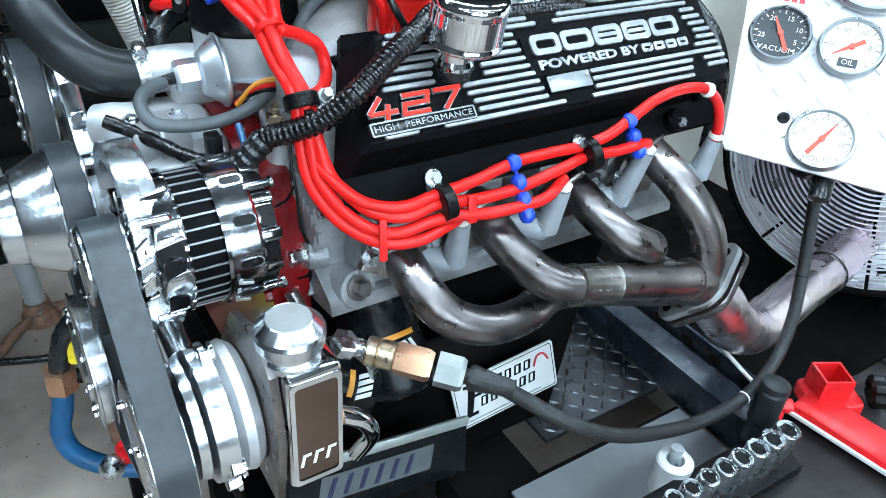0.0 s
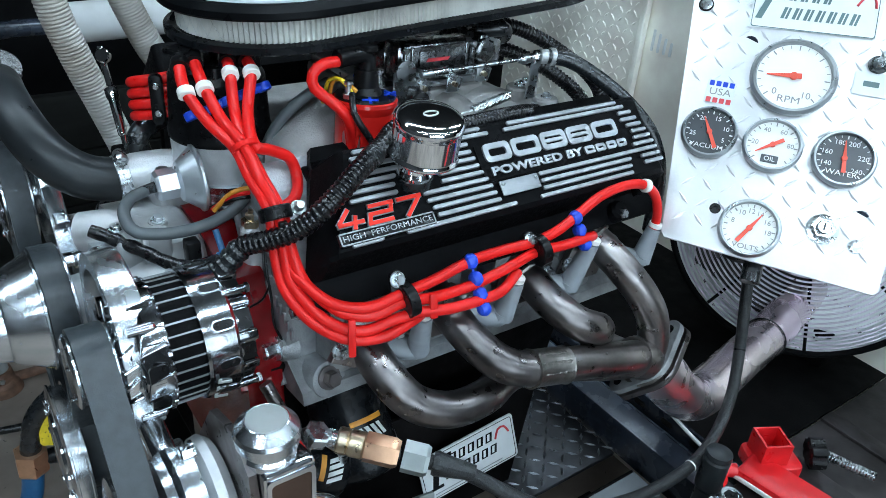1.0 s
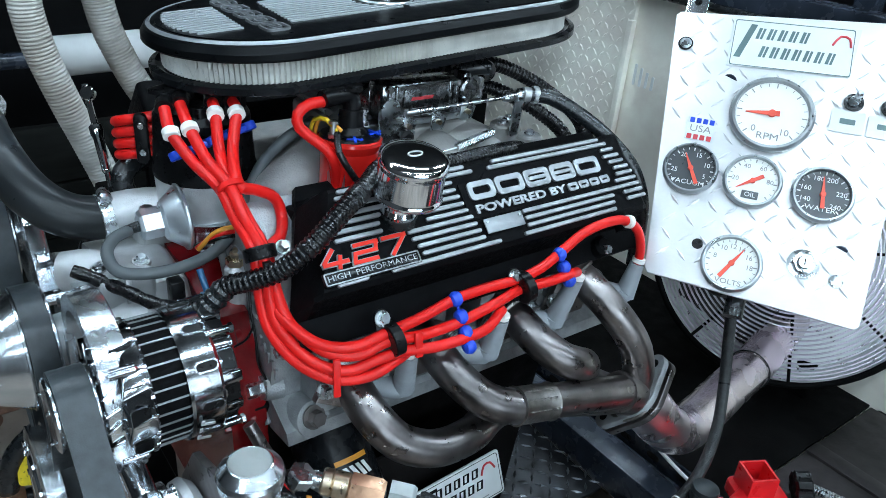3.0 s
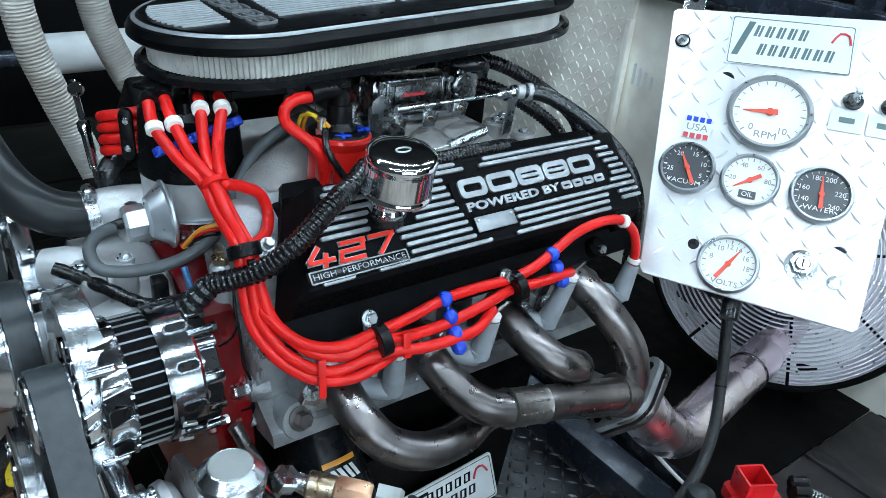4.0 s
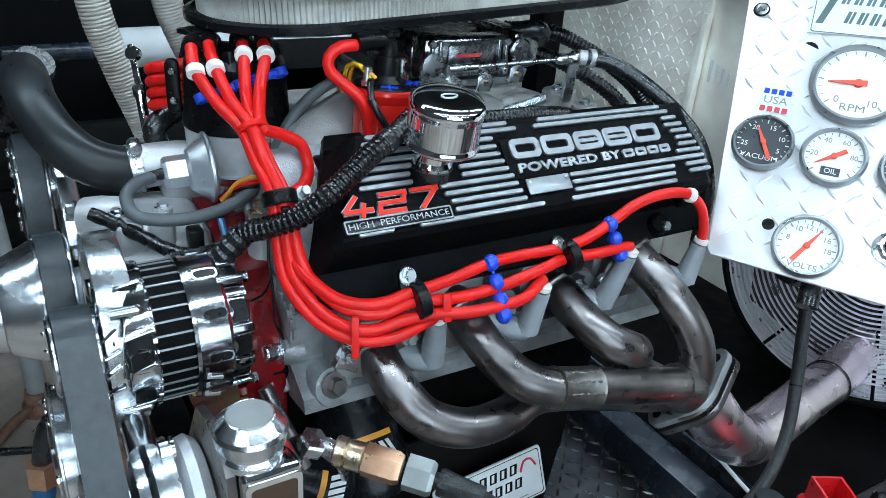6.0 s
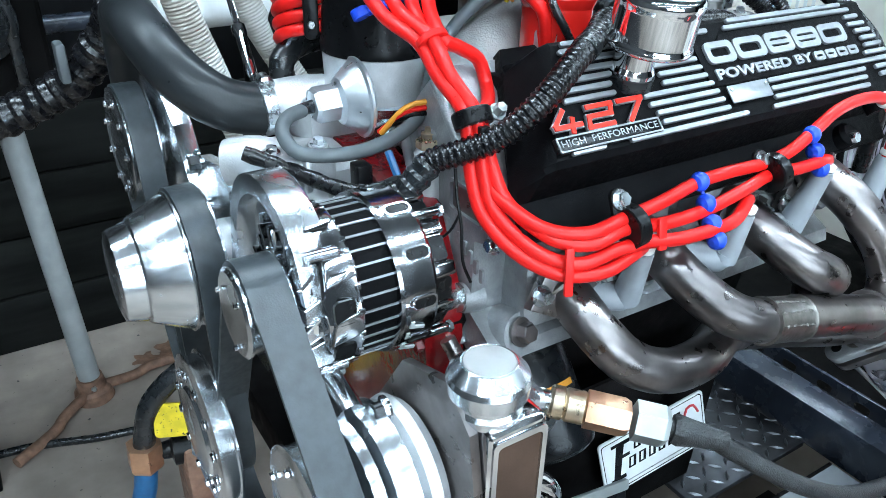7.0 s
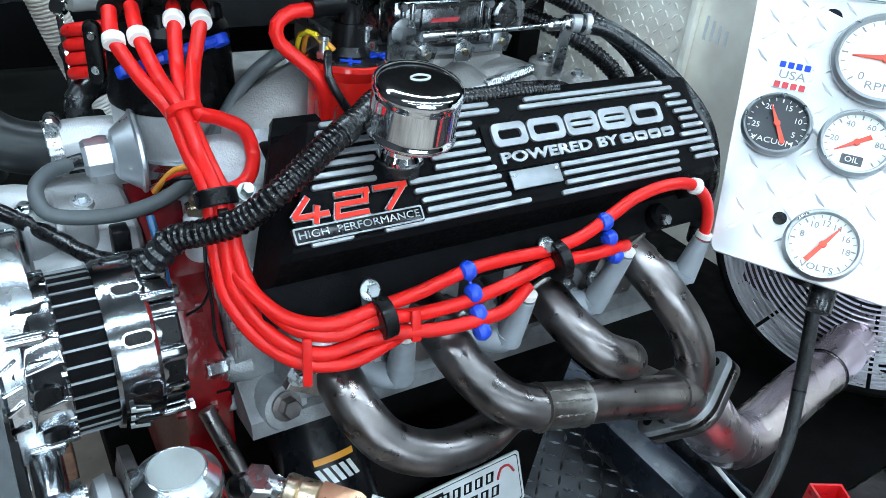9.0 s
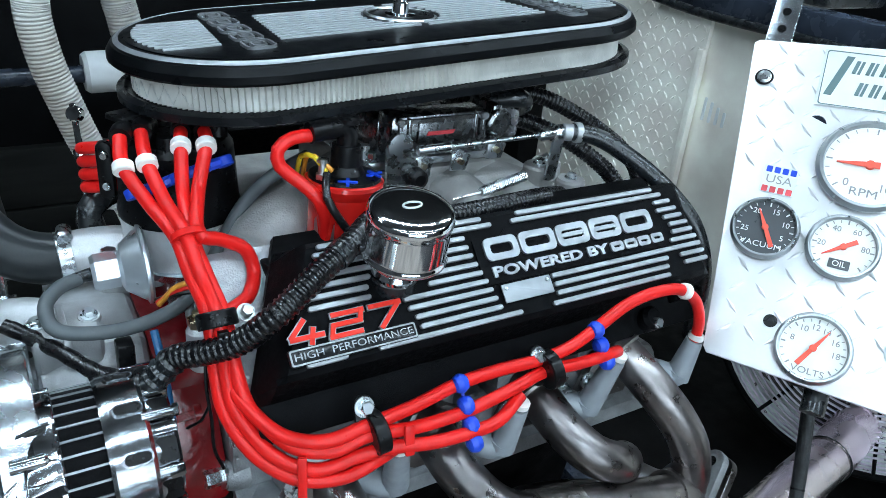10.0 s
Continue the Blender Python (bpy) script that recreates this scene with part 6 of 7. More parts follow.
def alternator():
    y, z = 0.742, 1.150
    t = thing("alternator", (0.19, y, z - 0.066), "chrome alternator with dark finned core on the front bracket", "alternator")
    part("front_fan", lathe((0.112, y, z), (1, 0, 0), [(0, 0.03), (0.004, 0.05), (0.007, 0.052), (0.008, 0.03)], 40, wobble=lambda i, d: 0.0 if i % 4 < 2 else -0.1), CHROME, t, "stamped chrome cooling fan")
    part("front_housing", lathe((0.122, y, z), (1, 0, 0), [(0, 0.045), (0.004, 0.056), (0.012, 0.0625), (0.026, 0.065), (0.029, 0.0615)], 36, wobble=lambda i, d: -0.07 if (i % 12 in (3, 4, 5) and 0.002 < d < 0.02) else 0), CHROME_CAST, t)
    for k in range(20):
        m = Matrix.Translation((0.0, y, z)) @ Matrix.Rotation(2 * math.pi * k / 20, 4, "X") @ Matrix.Translation((0.116, 0, 0.05)) @ Matrix.Rotation(radians(35 if k % 2 else 20), 4, "Z")
        part("fan_fin", box((-0.007, -0.0012, -0.012), (0.007, 0.0012, 0.006 - 0.002 * (k % 3)), 0.0005, None, m, 1), CHROME, t)
    for k in range(9):
        m = Matrix.Translation((0.0, y, z)) @ Matrix.Rotation(2 * math.pi * k / 9 + 0.2, 4, "X")
        part("claw", prism([(0.124, -0.012), (0.146, -0.008), (0.150, -0.008), (0.150, 0.010), (0.144, 0.012), (0.128, 0.007)], m @ Matrix.Translation((0, 0, 0.0605)), 0.0045, 0.0015), CHROME_CAST, t)
    part("stator_core", lathe((0.150, y, z), (1, 0, 0), [(0, 0.0615), (0.029, 0.0615)], 56), BLACK, t, "dark laminated core")
    for k in range(34):
        a = 2 * math.pi * k / 34
        m = Matrix.Translation((0.150, y, z)) @ Matrix.Rotation(a, 4, "X")
        part("core_bar", box((0, -0.0008, 0.0608), (0.029, 0.0008, 0.0626), 0, None, m), FIN_METAL, t)
    part("rear_housing", lathe((0.175, y, z), (1, 0, 0), [(0.003, 0.0615), (0.004, 0.0655), (0.007, 0.0665), (0.033, 0.0665), (0.036, 0.0645), (0.037, 0.058), (0.052, 0.056), (0.056, 0.048), (0.058, 0.03)], 72), CHROME_CAST, t, "", 0.3)
    for k in range(11):
        m = Matrix.Translation((0.0, y, z)) @ Matrix.Rotation(2 * math.pi * k / 11 + 0.1, 4, "X")
        part("vent_slot", prism(rounded(0.1885, -0.0042, 0.2075, 0.0042, 0.004), m @ Matrix.Rotation(math.pi / 11, 4, "X") @ Matrix.Translation((0, 0, 0.0652)), 0.0018), PLASTIC, t, "dark oval vent opening")
        part("slot_rim", hollow(rounded(0.1870, -0.0057, 0.2090, 0.0057, 0.005), rounded(0.1885, -0.0042, 0.2075, 0.0042, 0.004), m @ Matrix.Rotation(math.pi / 11, 4, "X") @ Matrix.Translation((0, 0, 0.0654)), 0.0022), CHROME_CAST, t)
        part("end_post", box((0.209, -0.0055, 0.052), (0.230, 0.0055, 0.0625 - 0.002 * (k % 2)), 0.0018, None, m), CHROME_CAST, t)
        part("end_window", prism(rounded(0.2125, -0.0095, 0.2275, 0.0095, 0.003), m @ Matrix.Rotation(math.pi / 11, 4, "X") @ Matrix.Translation((0, 0, 0.0545)), 0.003), PLASTIC, t, "dark window between posts")
        if k % 3 == 1:
            part("through_bolt", lathe(m @ Vector((0.206, 0.010, 0.0635)), (1, 0, 0), [(0, 0.0038), (0.022, 0.0038), (0.024, 0.003)], 12), CHROME_CAST, t)
            part("bolt_head", hexnut(m @ Vector((0.229, 0.010, 0.0635)), (1, 0, 0), 0.005, 0.004), CHROME, t)
    for k in range(44):
        m = Matrix.Translation((0.0, y, z)) @ Matrix.Rotation(2 * math.pi * k / 44, 4, "X")
        part("rim_tooth", box((0.1455, -0.0022, 0.0600), (0.1505, 0.0022, 0.0655 - 0.0012 * (k % 2)), 0.0008, None, m, 1), CHROME_CAST, t)
    for k in range(11):
        m = Matrix.Translation((0.0, y, z)) @ Matrix.Rotation(2 * math.pi * k / 11 + 0.25, 4, "X")
        part("vent_slot", prism(rounded(0.1275, -0.009, 0.1440, 0.009, 0.004), m @ Matrix.Translation((0, 0, 0.0612)), 0.0034), PLASTIC, t)
    for k in range(4):
        a = radians(90 * k + 40)
        part("clamp_ear", lathe((0.118, y + 0.064 * math.cos(a), z + 0.064 * math.sin(a)), (1, 0, 0), [(0, 0.005), (0.022, 0.005), (0.024, 0.0035)], 14), CHROME_CAST, t)
    bm = bmesh.new()
    m = Matrix.Translation((0.192, y, z)) @ Matrix.Rotation(radians(118), 4, "X") @ Matrix.Translation((0, 0, 0.0655)) @ Matrix.Rotation(radians(90), 4, "Z")
    for k in range(3):
        prism([(-0.022 + 0.016 * k, -0.007), (-0.018 + 0.016 * k, -0.007), (-0.012 + 0.016 * k, 0.007), (-0.016 + 0.016 * k, 0.007)], m, 0.0012, bm=bm)
        prism([(-0.014 + 0.016 * k, 0.004), (-0.008 + 0.016 * k, 0.004), (-0.008 + 0.016 * k, 0.007), (-0.013 + 0.016 * k, 0.007)], m, 0.0012, bm=bm)
    part("mark", bm, STICKER, t, "white slanted bars on the housing")
    return t


alternator()


def power_steering():
    t = thing("power_steering_pump", (0.16, 0.62, 0.96), "polished power steering pump with square reservoir and round cap", "pump")
    y, z = 0.640, 1.035
    part("clutch_disc", lathe((0.112, y, z), (1, 0, 0), [(0, 0.03), (0.002, 0.052), (0.010, 0.054), (0.012, 0.04)], 44), POLISHED, t)
    part("body_ring", lathe((0.124, y, z), (1, 0, 0), [(0, 0.046), (0.003, 0.060), (0.020, 0.062), (0.022, 0.05)], 48), POLISHED, t)
    part("body", lathe((0.146, y, z), (1, 0, 0), [(0, 0.045), (0.006, 0.058), (0.014, 0.060), (0.022, 0.054), (0.026, 0.04)], 44), SATIN, t, "pale cast body")
    part("side_plate", prism([(0.575, 0.965), (0.560, 1.05), (0.572, 1.115), (0.60, 1.140), (0.66, 1.12), (0.70, 1.06), (0.69, 0.97)], plane_frame((0.170, 0, 0), (0, 1, 0), (0, 0, 1)), 0.008, 0.002), HEADER, t)
    for dy, dz in ((-0.045, -0.01), (0.0, 0.05), (-0.03, -0.04)):
        bolt((0.146, y + dy * 1.3, z + dz * 1.3), (-1, 0, 0), 0.007, 0.012, t, CHROME)
    res = part("reservoir", box((0.179, 0.561, 0.99), (0.228, 0.625, 1.118), 0.006, seg=3), CHROME, t, "chromed square reservoir")
    part("face_frame", hollow(rounded(0.181, 0.995, 0.226, 1.112, 0.005), rounded(0.185, 1.000, 0.222, 1.107, 0.004), plane_frame((0, 0.5612, 0), (1, 0, 0), (0, 0, 1)), 0.002), CHROME, res)
    # the floor's brown reflection is put into this inset's colour
    part("reflection_plate", prism(rounded(0.1835, 0.998, 0.2235, 1.109, 0.004), plane_frame((0, 0.5612, 0), (1, 0, 0), (0, 0, 1)), 0.0008), FLOOR_REFLECTION, res, "brown floor reflection painted on the chrome face")
    bm = bmesh.new()
    for k in range(3):
        x = 0.187 + 0.0115 * k
        prism([(x, 1.016), (x + 0.003, 1.016), (x + 0.006, 1.030), (x + 0.003, 1.030)], plane_frame((0, 0.5612, 0), (1, 0, 0), (0, 0, 1)), 0.0012, bm=bm)
        prism([(x + 0.004, 1.027), (x + 0.010, 1.027), (x + 0.0105, 1.030), (x + 0.005, 1.030)], plane_frame((0, 0.5612, 0), (1, 0, 0), (0, 0, 1)), 0.0012, bm=bm)
    part("mark", bm, STICKER, res, "white slanted bars")
    cap = part("cap", lathe((0.195, 0.588, 1.116), (0, 0, 1), [(0, 0.024), (0.006, 0.0245), (0.009, 0.022), (0.014, 0.022), (0.017, 0.0275), (0.028, 0.029), (0.032, 0.0275), (0.040, 0.0195), (0.0405, 0.0185), (0.0398, 0.018), (0.0398, 0.001)], 48), POLISHED, t, "turned round filler cap", 0.2)
    part("cap_face", lathe((0.195, 0.588, 1.1558), (0, 0, 1), [(0, 0.0178), (0.0008, 0.0175)], 40), GREY_ZINC, t, "dull grey cap face")
    part("lower_hose", tube([(0.24, 0.60, 1.02), (0.262, 0.595, 1.005), (0.275, 0.60, 0.975), (0.27, 0.62, 0.93)], 0.009, 12), CHROME, t)
    part("port", lathe((0.226, 0.60, 1.02), (1, 0, 0), [(0, 0.012), (0.016, 0.012), (0.018, 0.008)], 14), COPPER, t)
    return t


power_steering()


# ---- oil line, filter and pan ----
def arc_band(at, axis, r, d0, d1, a0, a1, n=12):
    """A thin printed band on a can, from angle a0 to a1 and from d0 to d1 along its axis."""
    bm = bmesh.new()
    u, v, w = frame_of(axis)
    at = Vector(at)
    rows = []
    for k in range(n + 1):
        a = radians(a0 + (a1 - a0) * k / n)
        o = u * math.cos(a) + v * math.sin(a)
        rows.append([bm.verts.new(at + w * d + o * q) for d, q in ((d0, r - 0.0005), (d0, r + 0.0006), (d1, r + 0.0006), (d1, r - 0.0005))])
    for p, q in zip(rows, rows[1:]):
        for k in range(4):
            bm.faces.new((p[k], p[(k + 1) % 4], q[(k + 1) % 4], q[k]))
    bm.faces.new(rows[0])
    bm.faces.new(rows[-1][::-1])
    return bm


single("dipstick_tube", tube([(0.2480, 0.7200, 1.0740), (0.2570, 0.7050, 1.0470), (0.2650, 0.6900, 1.0240), (0.2730, 0.6800, 0.9970)], 0.0072, 14), HEADER, "dull grey steel dipstick tube beside the filter", "tube")


def oil_filter(at, axis, r, length, label, start, mid, bars):
    """A spin-on can with an orange band and white slanted bars printed on one side."""
    t = thing("oil_filter", at, label, "oil filter", "oil filters")
    u, v, w = frame_of(axis)
    at = Vector(at)
    part("can", lathe(at, w, [(0, r * 0.9), (0.004, r), (length - 0.014, r), (length - 0.005, r * 0.93), (length, r * 0.75)], 48), SATIN_BLACK, t)
    part("band", arc_band(at, w, r, start, start + 0.006, mid - 26, mid + 26), ORANGE_INK, t, "orange printed band")
    for k in range(bars):
        a = mid - 20 + 40 * k / max(1, bars - 1)
        o = u * math.cos(radians(a)) + v * math.sin(radians(a))
        m = plane_frame(at + w * (start + 0.018) + o * (r + 0.0002), w.cross(o), -w)
        part("mark", prism([(-0.0060, -0.008), (-0.001, -0.008), (0.0060, 0.008), (0.001, 0.008)], m, 0.0007), STICKER, t, "white slanted bar")
    return t


def facing(axis, toward):
    """The angle round the axis that looks along the given direction."""
    u, v, w = frame_of(axis)
    d = Vector(toward)
    return math.degrees(math.atan2(d.dot(v), d.dot(u)))


AX1, AX2 = (0.05, -0.60, -0.80), (0.88, -0.30, -0.36)
oil_filter((0.350, 0.757, 1.020), AX1, 0.045, 0.125, "black spin-on oil filter with orange band on the block", 0.054, facing(AX1, (0.0, -0.8, 0.6)), 5)
oil_filter((0.236, 0.700, 0.985), AX2, 0.031, 0.09, "second black oil filter with white print below the hose fitting", 0.052, facing(AX2, (0.0, -0.75, 0.65)), 4)
t = thing("oil_line", (0.30, 0.60, 1.06), "brass-fitted black braided hose hanging from block to panel", "hose")
A = Vector((0.262, 0.628, 1.072))
D = (Vector((0.345, 0.552, 1.058)) - A).normalized()
part("elbow_fitting", hexnut(A - Vector((0.004, 0, 0.004)), (0.3, -0.3, 0.9), 0.014, 0.014), STEEL, t)
part("stem", lathe(A, D, [(0, 0.008), (0.022, 0.008)], 16), STEEL, t)
part("black_elbow", tube([(0.2580, 0.6650, 1.0320), tuple(A + Vector((-0.014, 0.006, -0.004))), tuple(A)], 0.0095, 14, 0.004), PLASTIC, t, "black elbow fitting")
part("pressure_port", tube([A + D * 0.012, A + D * 0.02 + Vector((0.012, 0.012, -0.03)), A + Vector((0.04, 0.02, -0.075))], 0.007, 12, radius=lambda i, n: 0.009 - 0.006 * i / n), STEEL, t)
part("swivel_collar", lathe(A + D * 0.020, D, [(0, 0.012), (0.002, 0.0135), (0.010, 0.0135), (0.011, 0.012), (0.013, 0.0135), (0.026, 0.0135), (0.028, 0.012)], 24), BRASS, t)
part("hex_body", hexnut(A + D * 0.048, D, 0.0155, 0.034), COPPER, t)
part("hex_nut", hexnut(A + D * 0.086, D, 0.0165, 0.026), GREY_ZINC, t)
E2 = A + D * 0.112
part("hose", tube([E2 - D * 0.004, E2 + D * 0.03, (0.386, 0.520, 1.040), (0.43, 0.490, 1.010), (0.49, 0.478, 0.975), (0.56, 0.478, 0.945), (0.63, 0.482, 0.922), (0.72, 0.492, 0.906), (0.785, 0.506, 0.918), (0.828, 0.524, 0.955), (0.854, 0.546, 1.005), (0.866, 0.565, 1.065), (0.880, 0.585, 1.12), (0.892, 0.598, 1.16)], 0.0076, 16), BRAID, t, "woven black braided sleeve")
part("sleeve_end", lathe(E2 + D * 0.004, D, [(0, 0.0105), (0.004, 0.0118), (0.012, 0.0112), (0.026, 0.0095), (0.042, 0.0078)], 18, wobble=lambda i, d: 0.08 * ((i * 7) % 3 - 1) if d < 0.005 else 0.02 * ((i * 5) % 3 - 1)), BRAID, t)
for p, a in (((0.72, 0.492, 0.906), (1, 0.1, 0.1)), ((0.854, 0.546, 1.005), (0.4, 0.4, 0.8))):
    part("zip_tie", lathe(p, a, [(-0.0011, 0.0081), (0.0011, 0.0081)], 16), WHITE_TAG if p[2] < 1 else PLASTIC, t)


# ---- test stand ----
def test_stand():
    t = thing("engine_stand", (0.6, 0.9, 0.0), "grey steel engine test stand on square legs", "engine stand")
    for x0, x1 in ((0.822, 0.872),):
        part("cross_beam", box((x0, 0.30, 0.715), (x1, 1.35, 0.78), 0.006), GREY_PAINT, t, "blue-grey steel cross beam")
        part("beam_lip", box((x1, 0.30, 0.745), (x1 + 0.03, 1.35, 0.752), 0.001), GREY_PAINT, t)
    for y in (0.50, 1.30):
        part("side_rail", box((0.24, y - 0.03, 0.64), (1.46, y + 0.03, 0.714), 0.006), DARK, t)
    for x in (0.29, 1.40):
        for y in (0.50, 1.30):
            part("leg", box((x - 0.03, y - 0.028, 0.0), (x + 0.03, y + 0.028, 0.64), 0.005), DARK, t)
    part("cross_beam", box((0.20, 0.54, 0.64), (0.26, 1.28, 0.71), 0.006), DARK, t)
    part("engine_mount", box((0.46, 0.79, 0.71), (0.54, 0.86, 0.90), 0.006), DARK, t)
    part("engine_mount", box((0.46, 1.02, 0.71), (0.54, 1.09, 0.90), 0.006), DARK, t)
    part("mount_beam", box((0.44, 0.52, 0.65), (0.56, 1.28, 0.712), 0.006), DARK, t)
    return t


test_stand()


def tread_tray():
    t = thing("drip_tray", (0.6, 0.75, 0.72), "dark aluminium tread-plate tray under the header", "tray")
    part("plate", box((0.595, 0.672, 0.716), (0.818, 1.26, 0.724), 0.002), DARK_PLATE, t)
    part("tread_mark", lozenges(Matrix.Translation((0, 0, 0.724)), 0.60, 0.675, 0.815, 1.25, 0.0205, 0.0195, 0.0052, 0.0020), TREAD, t)
    m = plane_frame((0.27, 0.722, 0.724), (1, 0, 0), (0, 0.10, 1))
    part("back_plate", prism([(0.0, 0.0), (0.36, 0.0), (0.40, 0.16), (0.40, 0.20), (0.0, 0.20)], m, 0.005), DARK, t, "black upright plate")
    return t


tread_tray()
bm = box((0.905, 0.54, 0.716), (1.44, 1.26, 0.724), 0.002)
t = thing("drip_tray", (1.1, 0.8, 0.716), "dark tread-plate deck behind the cross beam", "tray")
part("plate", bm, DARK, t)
part("perforated_angle", box((0.925, 0.35, 0.724), (0.931, 1.0, 0.765), 0.001), GREY_PAINT, t, "slotted steel angle")
for k in range(9):
    part("slot", prism(rounded(-0.012, -0.006, 0.012, 0.006, 0.005), plane_frame((0.9246, 0.42 + 0.06 * k, 0.746), (0, -1, 0), (0, 0, 1)), 0.0006), PLASTIC, t)
t = thing("front_tray", (0.4, 0.6, 0.716), "worn grey plate on the stand below the hose", "tray")
part("plate", box((0.50, 0.42, 0.716), (0.816, 0.627, 0.722), 0.002), FRONT_PLATE, t)
# dark sheet added below the gap in place of its shade
part("gap_shade_sheet", box((0.30, 0.53, 0.60), (0.816, 0.70, 0.61), 0.002), DARK, t)
part("lip", box((0.50, 0.627, 0.705), (0.816, 0.632, 0.7215), 0.001), DARK, t)


def sign():
    t = thing("sign", (0.53, 0.70, 0.80), "white metal sign with dark slanted bars on the stand's plate", "sign")
    m = plane_frame((0.528, 0.7005, 0.838), Vector((0.155, -0.012, 0.030)), Vector((0.006, 0.012, 0.076)))
    part("plate", prism(rounded(-0.076, -0.038, 0.076, 0.038, 0.005), m, 0.0025, 0.0005), STICKER, t)
    part("border", hollow(rounded(-0.073, -0.035, 0.073, 0.035, 0.004), rounded(-0.0722, -0.0342, 0.0722, 0.0342, 0.004), m @ Matrix.Translation((0, 0, 0.0025)), 0.0004), SATIN_BLACK, t)
    part("large_bar", prism([(-0.066, -0.022), (-0.045, -0.022), (-0.045, -0.017), (-0.053, -0.017), (-0.047, 0.006), (-0.036, 0.006), (-0.036, 0.010), (-0.046, 0.010), (-0.042, 0.024), (-0.025, 0.024), (-0.025, 0.029), (-0.060, 0.029), (-0.060, 0.025), (-0.053, 0.025), (-0.062, -0.018), (-0.066, -0.018)], m @ Matrix.Translation((0, 0, 0.0025)), 0.0005), SATIN_BLACK, t)
    for row, n, x0 in ((0.010, 5, -0.030), (-0.013, 6, -0.040)):
        for k in range(n):
            x = x0 + 0.0145 * k
            part("dark_bar", hollow([(x, row), (x + 0.010, row), (x + 0.0125, row + 0.015), (x + 0.0025, row + 0.015)], [(x + 0.0028, row + 0.0018), (x + 0.0068, row + 0.0018), (x + 0.0088, row + 0.0132), (x + 0.0046, row + 0.0132)], m @ Matrix.Translation((0, 0, 0.0025)), 0.0005), SATIN_BLACK, t)
    part("thin_bar", prism([(-0.06, -0.030), (0.05, -0.030), (0.05, -0.0285), (-0.06, -0.0285)], m @ Matrix.Translation((0, 0, 0.0025)), 0.0003), BEZEL, t)
    part("red_arc", tube([m @ Vector(p) for p in ((0.044, 0.010, 0.003), (0.050, 0.024, 0.003), (0.060, 0.024, 0.003), (0.066, 0.012, 0.003))], 0.0016, 6), RED_INK, t)
    return t


sign()
t = thing("oil_pan", (0.33, 0.66, 0.80), "black sump side with a pale band and printed mark", "oil pan")
m = plane_frame((0.33, 0.655, 0.842), (1, -0.05, -0.10), (0.05, 0.25, 1))
part("side", prism(rounded(-0.13, -0.04, 0.10, 0.035, 0.004), m, 0.006, 0.001), SATIN_BLACK, t)
part("top_band", prism(rounded(-0.13, 0.028, 0.10, 0.040, 0.003), m @ Matrix.Translation((0, 0, 0.006)), 0.004, 0.001), GREY_ZINC, t)
for k in range(6):
    part("mark", prism([(-0.08 + 0.019 * k, -0.014), (-0.074 + 0.019 * k, -0.014), (-0.066 + 0.019 * k, 0.010), (-0.072 + 0.019 * k, 0.010)], m @ Matrix.Translation((0, 0, 0.0068)), 0.0006), NAVY_INK, t, "dark blue slanted bar")
part("label_strip", prism([(-0.09, -0.018), (0.05, -0.018), (0.055, 0.014), (-0.085, 0.014)], m @ Matrix.Translation((0, 0, 0.006)), 0.0008), VAC_HOSE, t, "dull blue-grey printed strip")
part("foot", box((0.28, 0.655, 0.712), (0.40, 0.70, 0.81), 0.004), DARK, t)

# cable and thin rod past the collector
single("thin_rod", tube([(0.80, 0.70, 0.905), (0.81, 0.66, 0.888), (0.84, 0.62, 0.85), (0.875, 0.56, 0.80), (0.90, 0.50, 0.783)], 0.003, 8), PVC, "thin white cable below the exhaust flange", "cable")


# ---- bulkhead, box and fan ----
def bulkhead():
    t = thing("bulkhead", (1.47, 1.2, 0.0), "dull aluminium tread-plate bulkhead behind the engine", "bulkhead")
    part("sheet", box((1.455, 1.31, 0.0), (1.475, 2.6, 1.62), 0.002), WALL_PLATE, t)
    part("sheet", box((1.463, 0.0, 0.0), (1.483, 1.309, 1.375), 0.002), WALL_PLATE, t, "plain darker sheet")
    m = plane_frame((1.455, 0, 0), (0, -1, 0), (0, 0, 1))
    part("tread_mark", lozenges(m, -2.3, 0.9, -1.33, 1.60, 0.0225, 0.0205, 0.006, 0.0022), WALL_PLATE, t)
    part("edge_fold", box((1.440, 1.302, 0.2), (1.458, 1.318, 1.30), 0.003), WALL_PLATE, t)
    for k in range(4):
        part("scratch_bar", prism(rounded(0, 0, 0.007, 0.05 - 0.006 * k, 0.003), plane_frame((1.4615, 1.285 - 0.018 * k, 1.155), (0, -1, 0), (0, -0.12, 1)), 0.0015), STICKER, t)
    part("top_rail", box((1.435, 0.0, 1.376), (1.50, 1.46, 1.42), 0.006), GREY_PAINT, t, "dark grey capping rail")
    return t


bulkhead()
single("bulkhead_cable", tube([(1.425, 1.50, 1.385), (1.425, 1.30, 1.372), (1.425, 1.05, 1.372), (1.42, 0.7, 1.368), (1.43, 0.2, 1.36)], 0.009, 10, 0.03), RUBBER, "black cable along the bulkhead's top rail", "cable")
t = thing("overhead_box", (1.15, 0.85, 1.45), "dark grey control box the panel hangs from", "control box")
bc = on_panel(-0.112, 0.335, -0.02).translation
part("case", box((bc.x - 0.02, bc.y - 0.06, bc.z - 0.02), (bc.x + 0.10, bc.y + 0.06, bc.z + 0.06), 0.008), RUBBER, t)
